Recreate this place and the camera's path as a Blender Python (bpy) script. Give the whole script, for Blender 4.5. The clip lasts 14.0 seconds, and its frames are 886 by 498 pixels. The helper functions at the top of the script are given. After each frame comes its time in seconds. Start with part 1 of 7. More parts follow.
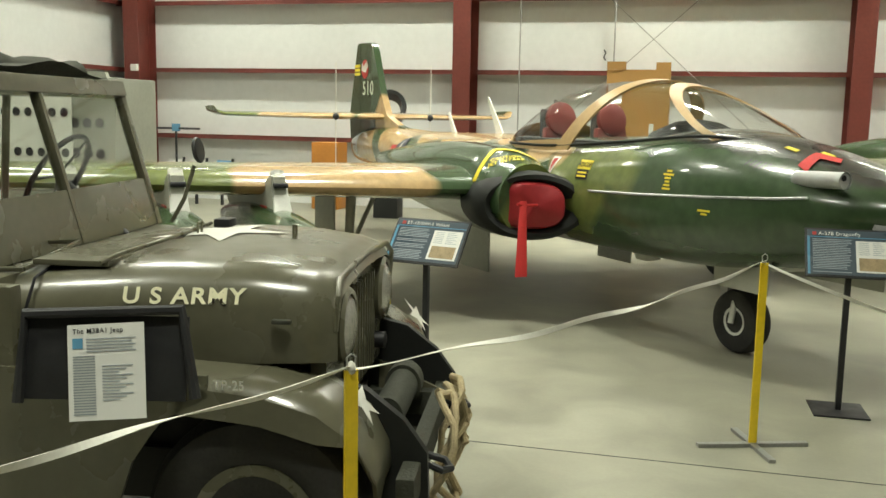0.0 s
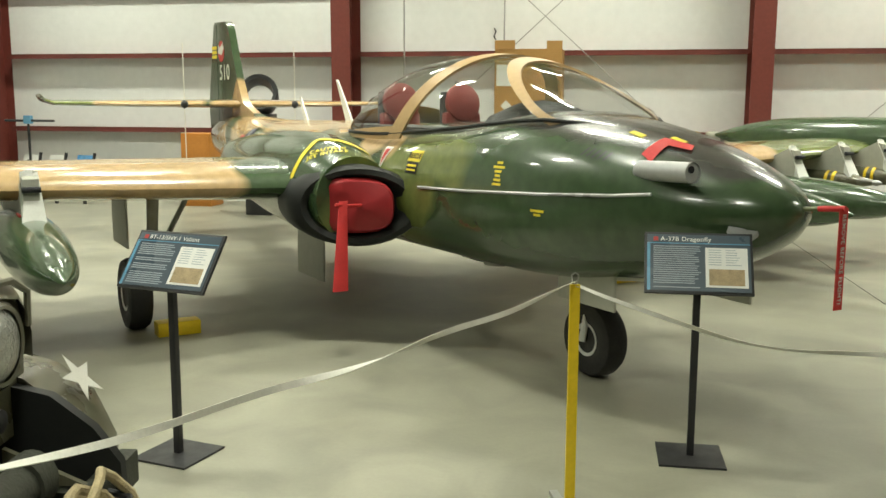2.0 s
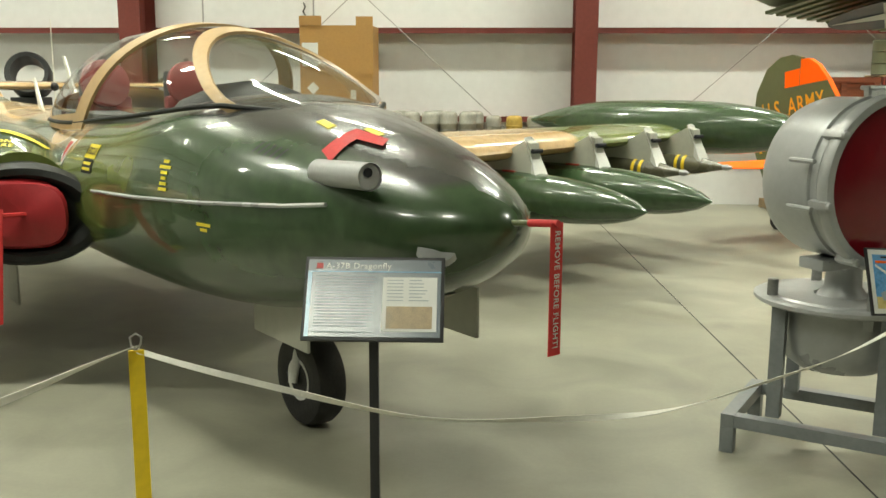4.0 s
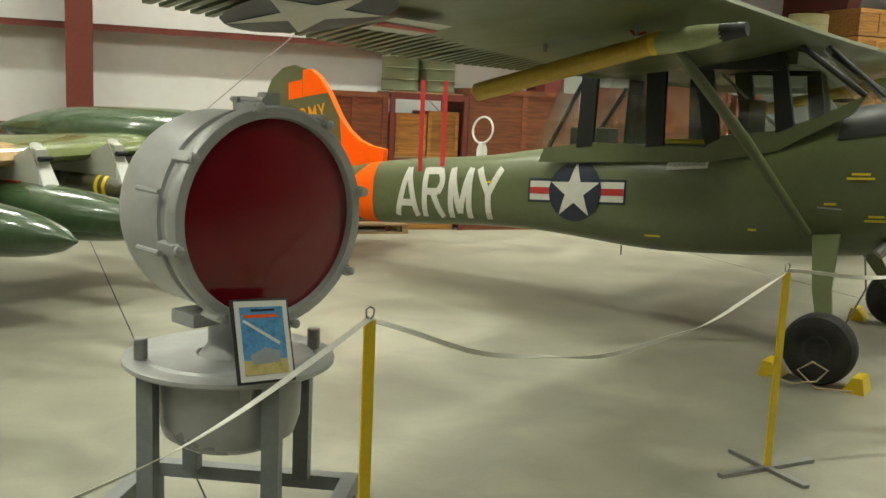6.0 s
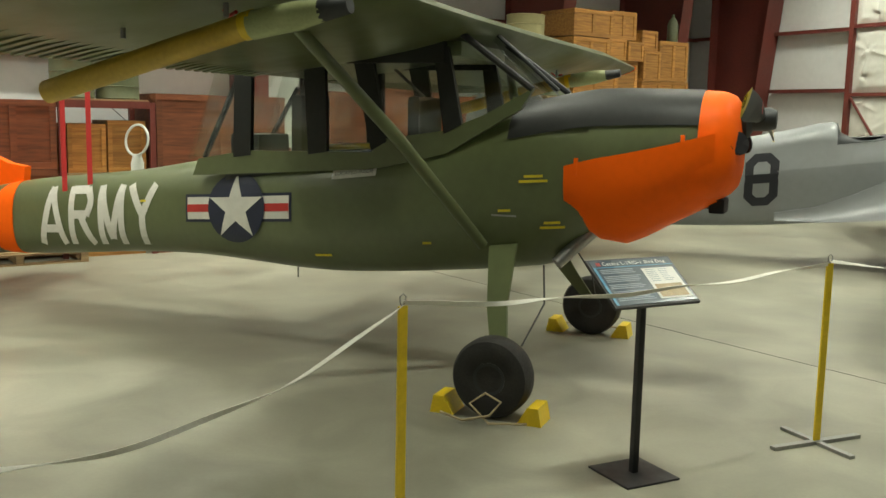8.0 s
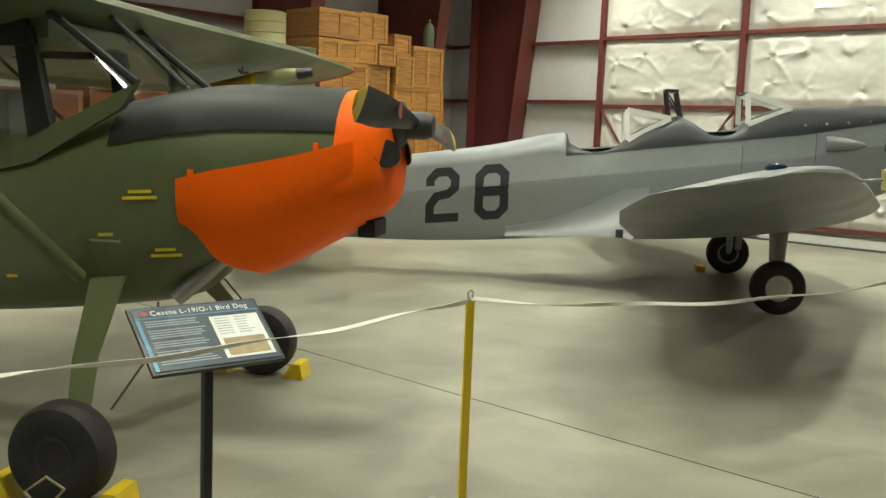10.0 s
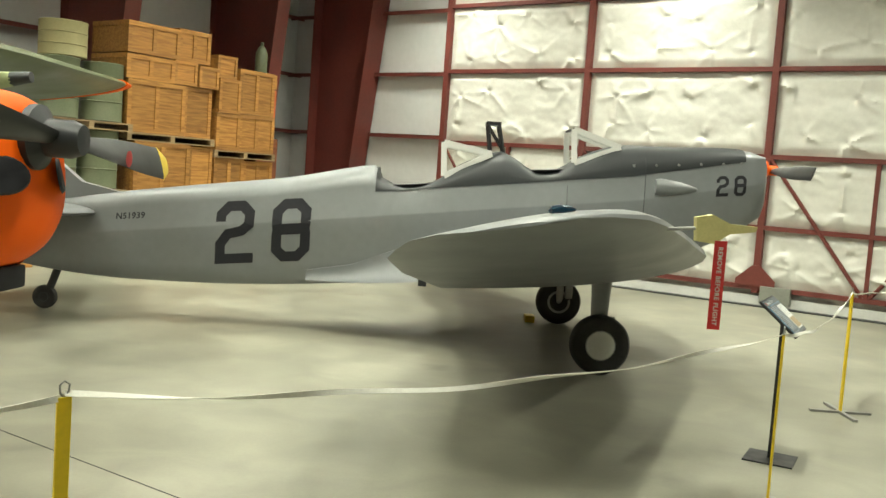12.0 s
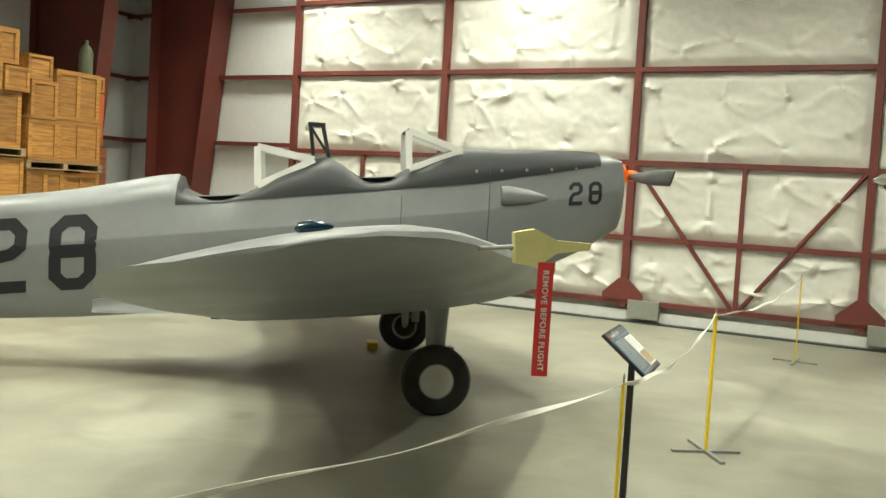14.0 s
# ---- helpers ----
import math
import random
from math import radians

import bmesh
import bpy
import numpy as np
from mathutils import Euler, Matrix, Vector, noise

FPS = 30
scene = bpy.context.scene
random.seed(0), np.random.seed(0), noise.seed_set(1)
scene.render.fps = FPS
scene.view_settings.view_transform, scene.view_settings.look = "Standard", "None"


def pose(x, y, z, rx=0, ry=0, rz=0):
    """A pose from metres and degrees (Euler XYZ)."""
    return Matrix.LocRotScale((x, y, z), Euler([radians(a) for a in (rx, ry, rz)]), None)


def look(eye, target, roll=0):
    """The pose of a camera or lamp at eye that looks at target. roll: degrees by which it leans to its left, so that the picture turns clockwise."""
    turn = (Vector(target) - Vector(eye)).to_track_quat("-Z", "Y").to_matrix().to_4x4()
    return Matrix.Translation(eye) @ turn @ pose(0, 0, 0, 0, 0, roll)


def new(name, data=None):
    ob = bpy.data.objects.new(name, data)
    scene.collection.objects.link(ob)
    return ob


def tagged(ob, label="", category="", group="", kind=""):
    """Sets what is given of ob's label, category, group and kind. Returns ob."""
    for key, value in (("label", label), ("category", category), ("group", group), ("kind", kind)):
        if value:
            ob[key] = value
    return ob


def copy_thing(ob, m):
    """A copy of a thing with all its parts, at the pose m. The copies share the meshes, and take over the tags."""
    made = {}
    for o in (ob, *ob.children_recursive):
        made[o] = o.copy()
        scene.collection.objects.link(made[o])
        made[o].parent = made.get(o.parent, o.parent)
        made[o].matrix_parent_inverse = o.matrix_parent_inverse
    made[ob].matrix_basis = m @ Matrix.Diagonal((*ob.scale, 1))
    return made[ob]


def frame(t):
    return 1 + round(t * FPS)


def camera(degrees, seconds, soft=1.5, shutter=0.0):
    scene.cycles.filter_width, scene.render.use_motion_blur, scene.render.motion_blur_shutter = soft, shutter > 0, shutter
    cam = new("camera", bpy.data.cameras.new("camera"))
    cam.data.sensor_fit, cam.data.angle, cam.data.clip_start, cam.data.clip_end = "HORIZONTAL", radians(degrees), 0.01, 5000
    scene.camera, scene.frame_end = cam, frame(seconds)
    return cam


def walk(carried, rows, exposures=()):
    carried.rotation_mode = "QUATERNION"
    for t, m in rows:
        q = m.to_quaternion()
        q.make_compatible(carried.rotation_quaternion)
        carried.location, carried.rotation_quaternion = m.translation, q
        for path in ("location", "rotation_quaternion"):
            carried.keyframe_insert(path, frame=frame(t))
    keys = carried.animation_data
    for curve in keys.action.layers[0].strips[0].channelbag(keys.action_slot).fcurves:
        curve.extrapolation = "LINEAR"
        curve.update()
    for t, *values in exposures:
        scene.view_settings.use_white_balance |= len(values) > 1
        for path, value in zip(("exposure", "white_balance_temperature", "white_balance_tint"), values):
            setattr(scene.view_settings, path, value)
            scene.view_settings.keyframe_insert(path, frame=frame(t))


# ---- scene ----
cam = camera(50.6, 14.0)
PATH = [
    (0, (0.636, -0.826, 1.65), (0.124, 1.086, 1.366), 1.1),
    (0.5, (0.732, -0.474, 1.646), (0.244, 1.446, 1.368), 0.2),
    (1, (0.905, -0.161, 1.644), (0.395, 1.752, 1.36), -0.3),
    (1.5, (1.036, 0.17, 1.636), (0.576, 2.095, 1.352), -0.0),
    (2, (1.184, 0.487, 1.637), (0.797, 2.425, 1.327), 0.2),
    (2.2, (1.257, 0.6, 1.634), (0.886, 2.539, 1.316), 0.2),
    (4.3, (2.096, 1.91, 1.631), (2.048, 3.879, 1.286), 0.7),
    (4.5, (2.201, 2.011, 1.624), (2.229, 3.982, 1.285), 1.1),
    (5, (2.41, 2.277, 1.618), (2.744, 4.221, 1.284), 1.5),
    (5.5, (2.623, 2.454, 1.625), (3.215, 4.335, 1.295), 1.7),
    (6, (2.943, 2.596, 1.643), (3.663, 4.437, 1.337), 2.6),
    (6.5, (3.21, 2.78, 1.626), (4.093, 4.553, 1.348), 3.1),
    (7, (3.475, 2.961, 1.648), (4.508, 4.652, 1.379), 2.4),
    (7.5, (3.789, 3.061, 1.628), (4.879, 4.717, 1.363), 1.4),
    (8, (4.136, 3.121, 1.631), (5.274, 4.743, 1.357), 1.2),
    (8.5, (4.493, 3.234, 1.626), (5.758, 4.754, 1.33), 1.6),
    (9, (4.862, 3.286, 1.63), (6.226, 4.718, 1.334), 1.7),
    (9.2, (4.985, 3.278, 1.629), (6.364, 4.698, 1.343), 1.9),
    (11.3, (6.454, 3.456, 1.666), (8.043, 4.656, 1.478), 3.0),
    (11.5, (6.58, 3.479, 1.656), (8.181, 4.664, 1.477), 3.4),
    (12, (6.94, 3.536, 1.633), (8.569, 4.685, 1.479), 4.1),
    (12.5, (7.271, 3.573, 1.659), (8.907, 4.714, 1.513), 4.1),
    (13, (7.627, 3.593, 1.658), (9.236, 4.771, 1.517), 4.2),
    (13.5, (7.962, 3.669, 1.648), (9.605, 4.801, 1.519), 4.2),
    (14, (8.286, 3.742, 1.649), (10.041, 4.693, 1.535), 3.4),
]
walk(cam, [(t, look(eye, target, roll)) for t, eye, target, roll in PATH],
     exposures=[(0, -0.15), (0.5, -0.15), (1, -0.15), (1.5, -0.15), (2, -0.15), (4.5, -0.1), (5, -0.15), (5.5, -0.2), (6, -0.25), (6.5, -0.3), (7, -0.35), (8, -0.35), (9, -0.3), (11.5, 0.0), (12, 0.1), (12.5, 0.1), (14, 0.1)])

# ---- world and light ----
world = bpy.data.worlds.new("world")
scene.world = world
world.use_nodes = True
world.node_tree.nodes["Background"].inputs[0].default_value = (0.75, 0.8, 0.78, 1)
world.node_tree.nodes["Background"].inputs[1].default_value = 0.04




def beam_lamp(x, y, z):
    """The downward beam of one roof lamp, narrowed by its reflector."""
    la = bpy.data.lights.new("roof_lamp_beam", "AREA")
    la.shape, la.size, la.size_y = "RECTANGLE", 1.15, 0.18
    la.energy, la.spread, la.color = 107, radians(128), (0.975, 1.0, 0.83)
    ob = bpy.data.objects.new("roof_lamp_beam", la)
    ob.location = (x, y, z)
    scene.collection.objects.link(ob)


# Unseen fixtures; the one at x 7.7 is added to brighten the orange cowl.
LAMP_PLACES = [(x, 5.6) for x in (-7.5, -4.0, -0.5, 7.7, 12.5, 18.2)] + [(-7.5 + 3.9 * k, y) for y in (9.5, 13.4) for k in range(8)] + [(-3.4, 0.4), (0.5, 0.4), (15.5, 2.4)]
for x, y in LAMP_PLACES:
    beam_lamp(x, y, 5.965)

# ---- materials ----
def nodes_of(name):
    m = bpy.data.materials.new(name)
    m.use_nodes = True
    nt = m.node_tree
    return m, nt, nt.nodes["Principled BSDF"]


def add_node(nt, kind, **props):
    n = nt.nodes.new(kind)
    for k, v in props.items():
        if k == "operation":
            n.operation = v
        elif k == "blend":
            n.blend_type = v
    return n


def mat(name, col, rough=0.5, metal=0.0, var=0.12, scale=3.0, bump=0.0, bscale=40.0, coat=0.0, dirt=None, dirt_amt=0.0, spec=0.5):
    """Paint or bare material with two scales of variation, optional dirt colour and fine relief."""
    m, nt, b = nodes_of(name)
    tc = add_node(nt, "ShaderNodeTexCoord")
    n1 = add_node(nt, "ShaderNodeTexNoise")
    n1.inputs["Scale"].default_value = scale
    n1.inputs["Detail"].default_value = 6
    n2 = add_node(nt, "ShaderNodeTexNoise")
    n2.inputs["Scale"].default_value = scale * 9
    n2.inputs["Detail"].default_value = 4
    nt.links.new(tc.outputs["Object"], n1.inputs["Vector"])
    nt.links.new(tc.outputs["Object"], n2.inputs["Vector"])
    add = add_node(nt, "ShaderNodeMath", operation="ADD")
    nt.links.new(n1.outputs["Fac"], add.inputs[0])
    nt.links.new(n2.outputs["Fac"], add.inputs[1])
    mr = add_node(nt, "ShaderNodeMapRange")
    mr.inputs[1].default_value, mr.inputs[2].default_value = 0.6, 1.4
    mr.inputs[3].default_value, mr.inputs[4].default_value = 1 - var, 1 + var
    nt.links.new(add.outputs[0], mr.inputs[0])
    mul = add_node(nt, "ShaderNodeVectorMath", operation="SCALE")
    mul.inputs[0].default_value = col
    nt.links.new(mr.outputs[0], mul.inputs["Scale"])
    out = mul.outputs[0]
    if dirt:
        n3 = add_node(nt, "ShaderNodeTexNoise")
        n3.inputs["Scale"].default_value = scale * 0.45
        n3.inputs["Detail"].default_value = 9
        nt.links.new(tc.outputs["Object"], n3.inputs["Vector"])
        r3 = add_node(nt, "ShaderNodeMapRange")
        r3.inputs[1].default_value, r3.inputs[2].default_value = 0.5, 0.75
        r3.inputs[3].default_value, r3.inputs[4].default_value = 0, dirt_amt
        nt.links.new(n3.outputs["Fac"], r3.inputs[0])
        mix = add_node(nt, "ShaderNodeMixRGB")
        mix.inputs[2].default_value = (*dirt, 1)
        nt.links.new(r3.outputs[0], mix.inputs[0])
        nt.links.new(out, mix.inputs[1])
        out = mix.outputs[0]
    nt.links.new(out, b.inputs["Base Color"])
    rr = add_node(nt, "ShaderNodeMapRange")
    rr.inputs[1].default_value, rr.inputs[2].default_value = 0.3, 0.7
    rr.inputs[3].default_value, rr.inputs[4].default_value = max(rough - 0.08, 0.02), min(rough + 0.1, 1)
    nt.links.new(n1.outputs["Fac"], rr.inputs[0])
    nt.links.new(rr.outputs[0], b.inputs["Roughness"])
    b.inputs["Metallic"].default_value = metal
    b.inputs["Coat Weight"].default_value = coat
    b.inputs["Coat Roughness"].default_value = 0.2
    b.inputs["Specular IOR Level"].default_value = spec
    if bump:
        nb = add_node(nt, "ShaderNodeTexNoise")
        nb.inputs["Scale"].default_value = bscale
        nb.inputs["Detail"].default_value = 5
        nt.links.new(tc.outputs["Object"], nb.inputs["Vector"])
        bp = add_node(nt, "ShaderNodeBump")
        bp.inputs["Strength"].default_value = bump
        bp.inputs["Distance"].default_value = 0.01
        nt.links.new(nb.outputs["Fac"], bp.inputs["Height"])
        nt.links.new(bp.outputs[0], b.inputs["Normal"])
    return m


def camo_mat(name, base, blobs, rough=0.26, coat=0.6):
    """Paint in patches: each blob is (colour, [(centre, radius), ...]); edges wander with noise."""
    m, nt, b = nodes_of(name)
    tc = add_node(nt, "ShaderNodeTexCoord")
    wn = add_node(nt, "ShaderNodeTexNoise")
    wn.inputs["Scale"].default_value = 1.3
    wn.inputs["Detail"].default_value = 2
    nt.links.new(tc.outputs["Object"], wn.inputs["Vector"])
    sub = add_node(nt, "ShaderNodeVectorMath", operation="SUBTRACT")
    sub.inputs[1].default_value = (0.5, 0.5, 0.5)
    nt.links.new(wn.outputs["Color"], sub.inputs[0])
    sc = add_node(nt, "ShaderNodeVectorMath", operation="SCALE")
    sc.inputs["Scale"].default_value = 0.42
    nt.links.new(sub.outputs[0], sc.inputs[0])
    ad = add_node(nt, "ShaderNodeVectorMath", operation="ADD")
    nt.links.new(tc.outputs["Object"], ad.inputs[0])
    nt.links.new(sc.outputs[0], ad.inputs[1])
    col = None
    for colour, centres in blobs:
        fac = None
        for c, r in centres:
            d = add_node(nt, "ShaderNodeVectorMath", operation="DISTANCE")
            nt.links.new(ad.outputs[0], d.inputs[0])
            d.inputs[1].default_value = c
            mr = add_node(nt, "ShaderNodeMapRange")
            mr.inputs[1].default_value, mr.inputs[2].default_value = r - 0.035, r + 0.035
            mr.inputs[3].default_value, mr.inputs[4].default_value = 1, 0
            nt.links.new(d.outputs["Value"], mr.inputs[0])
            if fac is None:
                fac = mr.outputs[0]
            else:
                mx = add_node(nt, "ShaderNodeMath", operation="MAXIMUM")
                nt.links.new(fac, mx.inputs[0])
                nt.links.new(mr.outputs[0], mx.inputs[1])
                fac = mx.outputs[0]
        mix = add_node(nt, "ShaderNodeMixRGB")
        nt.links.new(fac, mix.inputs[0])
        if col is None:
            mix.inputs[1].default_value = (*base, 1)
        else:
            nt.links.new(col, mix.inputs[1])
        mix.inputs[2].default_value = (*colour, 1)
        col = mix.outputs[0]
    n2 = add_node(nt, "ShaderNodeTexNoise")
    n2.inputs["Scale"].default_value = 14
    n2.inputs["Detail"].default_value = 7
    nt.links.new(tc.outputs["Object"], n2.inputs["Vector"])
    mr = add_node(nt, "ShaderNodeMapRange")
    mr.inputs[1].default_value, mr.inputs[2].default_value = 0.3, 0.7
    mr.inputs[3].default_value, mr.inputs[4].default_value = 0.86, 1.12
    nt.links.new(n2.outputs["Fac"], mr.inputs[0])
    mul = add_node(nt, "ShaderNodeVectorMath", operation="SCALE")
    nt.links.new(col, mul.inputs[0])
    nt.links.new(mr.outputs[0], mul.inputs["Scale"])
    nt.links.new(mul.outputs[0], b.inputs["Base Color"])
    b.inputs["Roughness"].default_value = rough
    b.inputs["Coat Weight"].default_value = coat
    b.inputs["Coat Roughness"].default_value = 0.04
    bp = add_node(nt, "ShaderNodeBump")
    bp.inputs["Strength"].default_value = 0.08
    nt.links.new(wn.outputs["Fac"], bp.inputs["Height"])
    nt.links.new(bp.outputs[0], b.inputs["Normal"])
    return m


def glass_mat(name, col=(0.9, 0.95, 0.93), rough=0.02):
    m, nt, b = nodes_of(name)
    nt.nodes.remove(b)
    tr = add_node(nt, "ShaderNodeBsdfTransparent")
    tr.inputs[0].default_value = (*col, 1)
    gl = add_node(nt, "ShaderNodeBsdfGlossy")
    gl.inputs["Roughness"].default_value = rough
    lw = add_node(nt, "ShaderNodeLayerWeight")
    pw = add_node(nt, "ShaderNodeMath", operation="POWER")
    pw.inputs[1].default_value = 5
    nt.links.new(lw.outputs["Facing"], pw.inputs[0])
    gloss = add_node(nt, "ShaderNodeMapRange")
    gloss.inputs[3].default_value, gloss.inputs[4].default_value = 0.045, 1.0
    nt.links.new(pw.outputs[0], gloss.inputs[0])
    mx = add_node(nt, "ShaderNodeMixShader")
    nt.links.new(gloss.outputs[0], mx.inputs[0])
    nt.links.new(tr.outputs[0], mx.inputs[1])
    nt.links.new(gl.outputs[0], mx.inputs[2])
    nt.links.new(mx.outputs[0], nt.nodes["Material Output"].inputs[0])
    return m


def wood_mat(name, col, dark, grain=(1.2, 14, 14), rough=0.6):
    m, nt, b = nodes_of(name)
    tc = add_node(nt, "ShaderNodeTexCoord")
    mp = add_node(nt, "ShaderNodeMapping")
    mp.inputs["Scale"].default_value = grain
    nt.links.new(tc.outputs["Object"], mp.inputs[0])
    n1 = add_node(nt, "ShaderNodeTexNoise")
    n1.inputs["Scale"].default_value = 2.2
    n1.inputs["Detail"].default_value = 8
    n1.inputs["Distortion"].default_value = 0.6
    nt.links.new(mp.outputs[0], n1.inputs["Vector"])
    oi = add_node(nt, "ShaderNodeObjectInfo")
    mix = add_node(nt, "ShaderNodeMixRGB")
    mix.inputs[1].default_value, mix.inputs[2].default_value = (*dark, 1), (*col, 1)
    rm = add_node(nt, "ShaderNodeMapRange")
    rm.inputs[1].default_value, rm.inputs[2].default_value = 0.3, 0.62
    nt.links.new(n1.outputs["Fac"], rm.inputs[0])
    nt.links.new(rm.outputs[0], mix.inputs[0])
    rv = add_node(nt, "ShaderNodeMapRange")
    rv.inputs[3].default_value, rv.inputs[4].default_value = 0.72, 1.2
    nt.links.new(oi.outputs["Random"], rv.inputs[0])
    mul = add_node(nt, "ShaderNodeVectorMath", operation="SCALE")
    nt.links.new(mix.outputs[0], mul.inputs[0])
    nt.links.new(rv.outputs[0], mul.inputs["Scale"])
    nt.links.new(mul.outputs[0], b.inputs["Base Color"])
    b.inputs["Roughness"].default_value = rough
    bp = add_node(nt, "ShaderNodeBump")
    bp.inputs["Strength"].default_value = 0.25
    bp.inputs["Distance"].default_value = 0.004
    nt.links.new(n1.outputs["Fac"], bp.inputs["Height"])
    nt.links.new(bp.outputs[0], b.inputs["Normal"])
    return m


def lamp_mat(name, col, power):
    m, nt, b = nodes_of(name)
    b.inputs["Emission Color"].default_value = (*col, 1)
    b.inputs["Emission Strength"].default_value = power
    return m


def floor_mat():
    """Polished, worn concrete: cloudy tone, stains, fine specks, uneven gloss."""
    m, nt, b = nodes_of("polished_concrete")
    tc = add_node(nt, "ShaderNodeTexCoord")
    def noise_at(s, d=6, dist=0.0):
        n = add_node(nt, "ShaderNodeTexNoise")
        n.inputs["Scale"].default_value = s
        n.inputs["Detail"].default_value = d
        n.inputs["Distortion"].default_value = dist
        nt.links.new(tc.outputs["Object"], n.inputs["Vector"])
        return n.outputs["Fac"]
    big, mid, fine = noise_at(0.35, 5, 0.4), noise_at(1.9, 8, 0.8), noise_at(45, 4)
    r1 = add_node(nt, "ShaderNodeValToRGB")
    r1.color_ramp.elements[0].position, r1.color_ramp.elements[1].position = 0.3, 0.72
    r1.color_ramp.elements[0].color = (0.207, 0.2, 0.152, 1)
    r1.color_ramp.elements[1].color = (0.365, 0.356, 0.28, 1)
    nt.links.new(big, r1.inputs[0])
    r2 = add_node(nt, "ShaderNodeMapRange")
    r2.inputs[1].default_value, r2.inputs[2].default_value = 0.3, 0.75
    r2.inputs[3].default_value, r2.inputs[4].default_value = 0.74, 1.16
    nt.links.new(mid, r2.inputs[0])
    r3 = add_node(nt, "ShaderNodeMapRange")
    r3.inputs[3].default_value, r3.inputs[4].default_value = 0.93, 1.07
    nt.links.new(fine, r3.inputs[0])
    mm = add_node(nt, "ShaderNodeMath", operation="MULTIPLY")
    nt.links.new(r2.outputs[0], mm.inputs[0])
    nt.links.new(r3.outputs[0], mm.inputs[1])
    # oil spots
    vo = add_node(nt, "ShaderNodeTexVoronoi")
    vo.inputs["Scale"].default_value = 0.75
    wob = add_node(nt, "ShaderNodeVectorMath", operation="ADD")
    nz = add_node(nt, "ShaderNodeTexNoise")
    nz.inputs["Scale"].default_value = 6
    nt.links.new(tc.outputs["Object"], nz.inputs["Vector"])
    sc = add_node(nt, "ShaderNodeVectorMath", operation="SCALE")
    sc.inputs["Scale"].default_value = 0.25
    nt.links.new(nz.outputs["Color"], sc.inputs[0])
    nt.links.new(tc.outputs["Object"], wob.inputs[0])
    nt.links.new(sc.outputs[0], wob.inputs[1])
    nt.links.new(wob.outputs[0], vo.inputs["Vector"])
    r4 = add_node(nt, "ShaderNodeMapRange")
    r4.inputs[1].default_value, r4.inputs[2].default_value = 0.02, 0.13
    r4.inputs[3].default_value, r4.inputs[4].default_value = 0.78, 1.0
    nt.links.new(vo.outputs["Distance"], r4.inputs[0])
    m2 = add_node(nt, "ShaderNodeMath", operation="MULTIPLY")
    nt.links.new(mm.outputs[0], m2.inputs[0])
    nt.links.new(r4.outputs[0], m2.inputs[1])
    mul = add_node(nt, "ShaderNodeVectorMath", operation="SCALE")
    nt.links.new(r1.outputs[0], mul.inputs[0])
    nt.links.new(m2.outputs[0], mul.inputs["Scale"])
    nt.links.new(mul.outputs[0], b.inputs["Base Color"])
    rg = add_node(nt, "ShaderNodeMapRange")
    rg.inputs[3].default_value, rg.inputs[4].default_value = 0.3, 0.6
    nt.links.new(mid, rg.inputs[0])
    nt.links.new(rg.outputs[0], b.inputs["Roughness"])
    bp = add_node(nt, "ShaderNodeBump")
    bp.inputs["Strength"].default_value = 0.05
    nt.links.new(fine, bp.inputs["Height"])
    nt.links.new(bp.outputs[0], b.inputs["Normal"])
    return m


CONCRETE = floor_mat()
LINER = mat("white_vinyl_liner", (0.74, 0.75, 0.74), 0.45, var=0.05, scale=0.9, bump=0.15, bscale=3)
QUILT = mat("white_insulation_blanket", (0.72, 0.71, 0.65), 0.42, var=0.06, scale=1.5, bump=0.2, bscale=14)
# Unseen roof liner, greyed below the wall white to cut bounced light.
CEIL = mat("dimmed_white_roof_liner", (0.55, 0.55, 0.53), 0.6, var=0.05, scale=0.6)
PRIMER = mat("red_oxide_primer", (0.16, 0.035, 0.026), 0.5, var=0.18, scale=2.5, dirt=(0.07, 0.03, 0.025), dirt_amt=0.5)
STEEL = mat("bare_grey_steel", (0.34, 0.34, 0.33), 0.42, 0.8, var=0.15, scale=8)
CABLE = mat("galvanised_cable", (0.4, 0.4, 0.39), 0.5, 0.6)
YELLOW = mat("yellow_paint", (0.78, 0.55, 0.015), 0.38, var=0.1, scale=6, dirt=(0.4, 0.28, 0.03), dirt_amt=0.4)
TAPE = mat("white_cotton_tape", (0.72, 0.71, 0.64), 0.7, var=0.12, scale=12)
BLACK = mat("black_powder_coat", (0.018, 0.018, 0.02), 0.45, var=0.2, scale=10)
RUBBER = mat("black_rubber", (0.022, 0.021, 0.02), 0.72, var=0.3, scale=9, bump=0.3, bscale=60, dirt=(0.09, 0.085, 0.07), dirt_amt=0.35)
GREYPAINT = mat("silver_grey_paint", (0.42, 0.43, 0.43), 0.33, 0.25, var=0.1, scale=3, bump=0.06, bscale=30)
STANDGREY = mat("blue_grey_paint", (0.22, 0.235, 0.245), 0.42, var=0.14, scale=5)
ALU = mat("aluminium_paint", (0.205, 0.214, 0.22), 0.4, 0.15, var=0.06, scale=1.4)
REDLENS = mat("red_lens_glass", (0.17, 0.004, 0.01), 0.16, var=0.1, scale=2, coat=0.5)
OLIVE = mat("olive_drab_paint", (0.105, 0.1, 0.066), 0.27, var=0.12, scale=3, coat=0.45, dirt=(0.17, 0.16, 0.105), dirt_amt=0.25)
OLIVEDARK = mat("dark_olive_canvas", (0.04, 0.042, 0.03), 0.8, var=0.2, scale=7, bump=0.3, bscale=80)
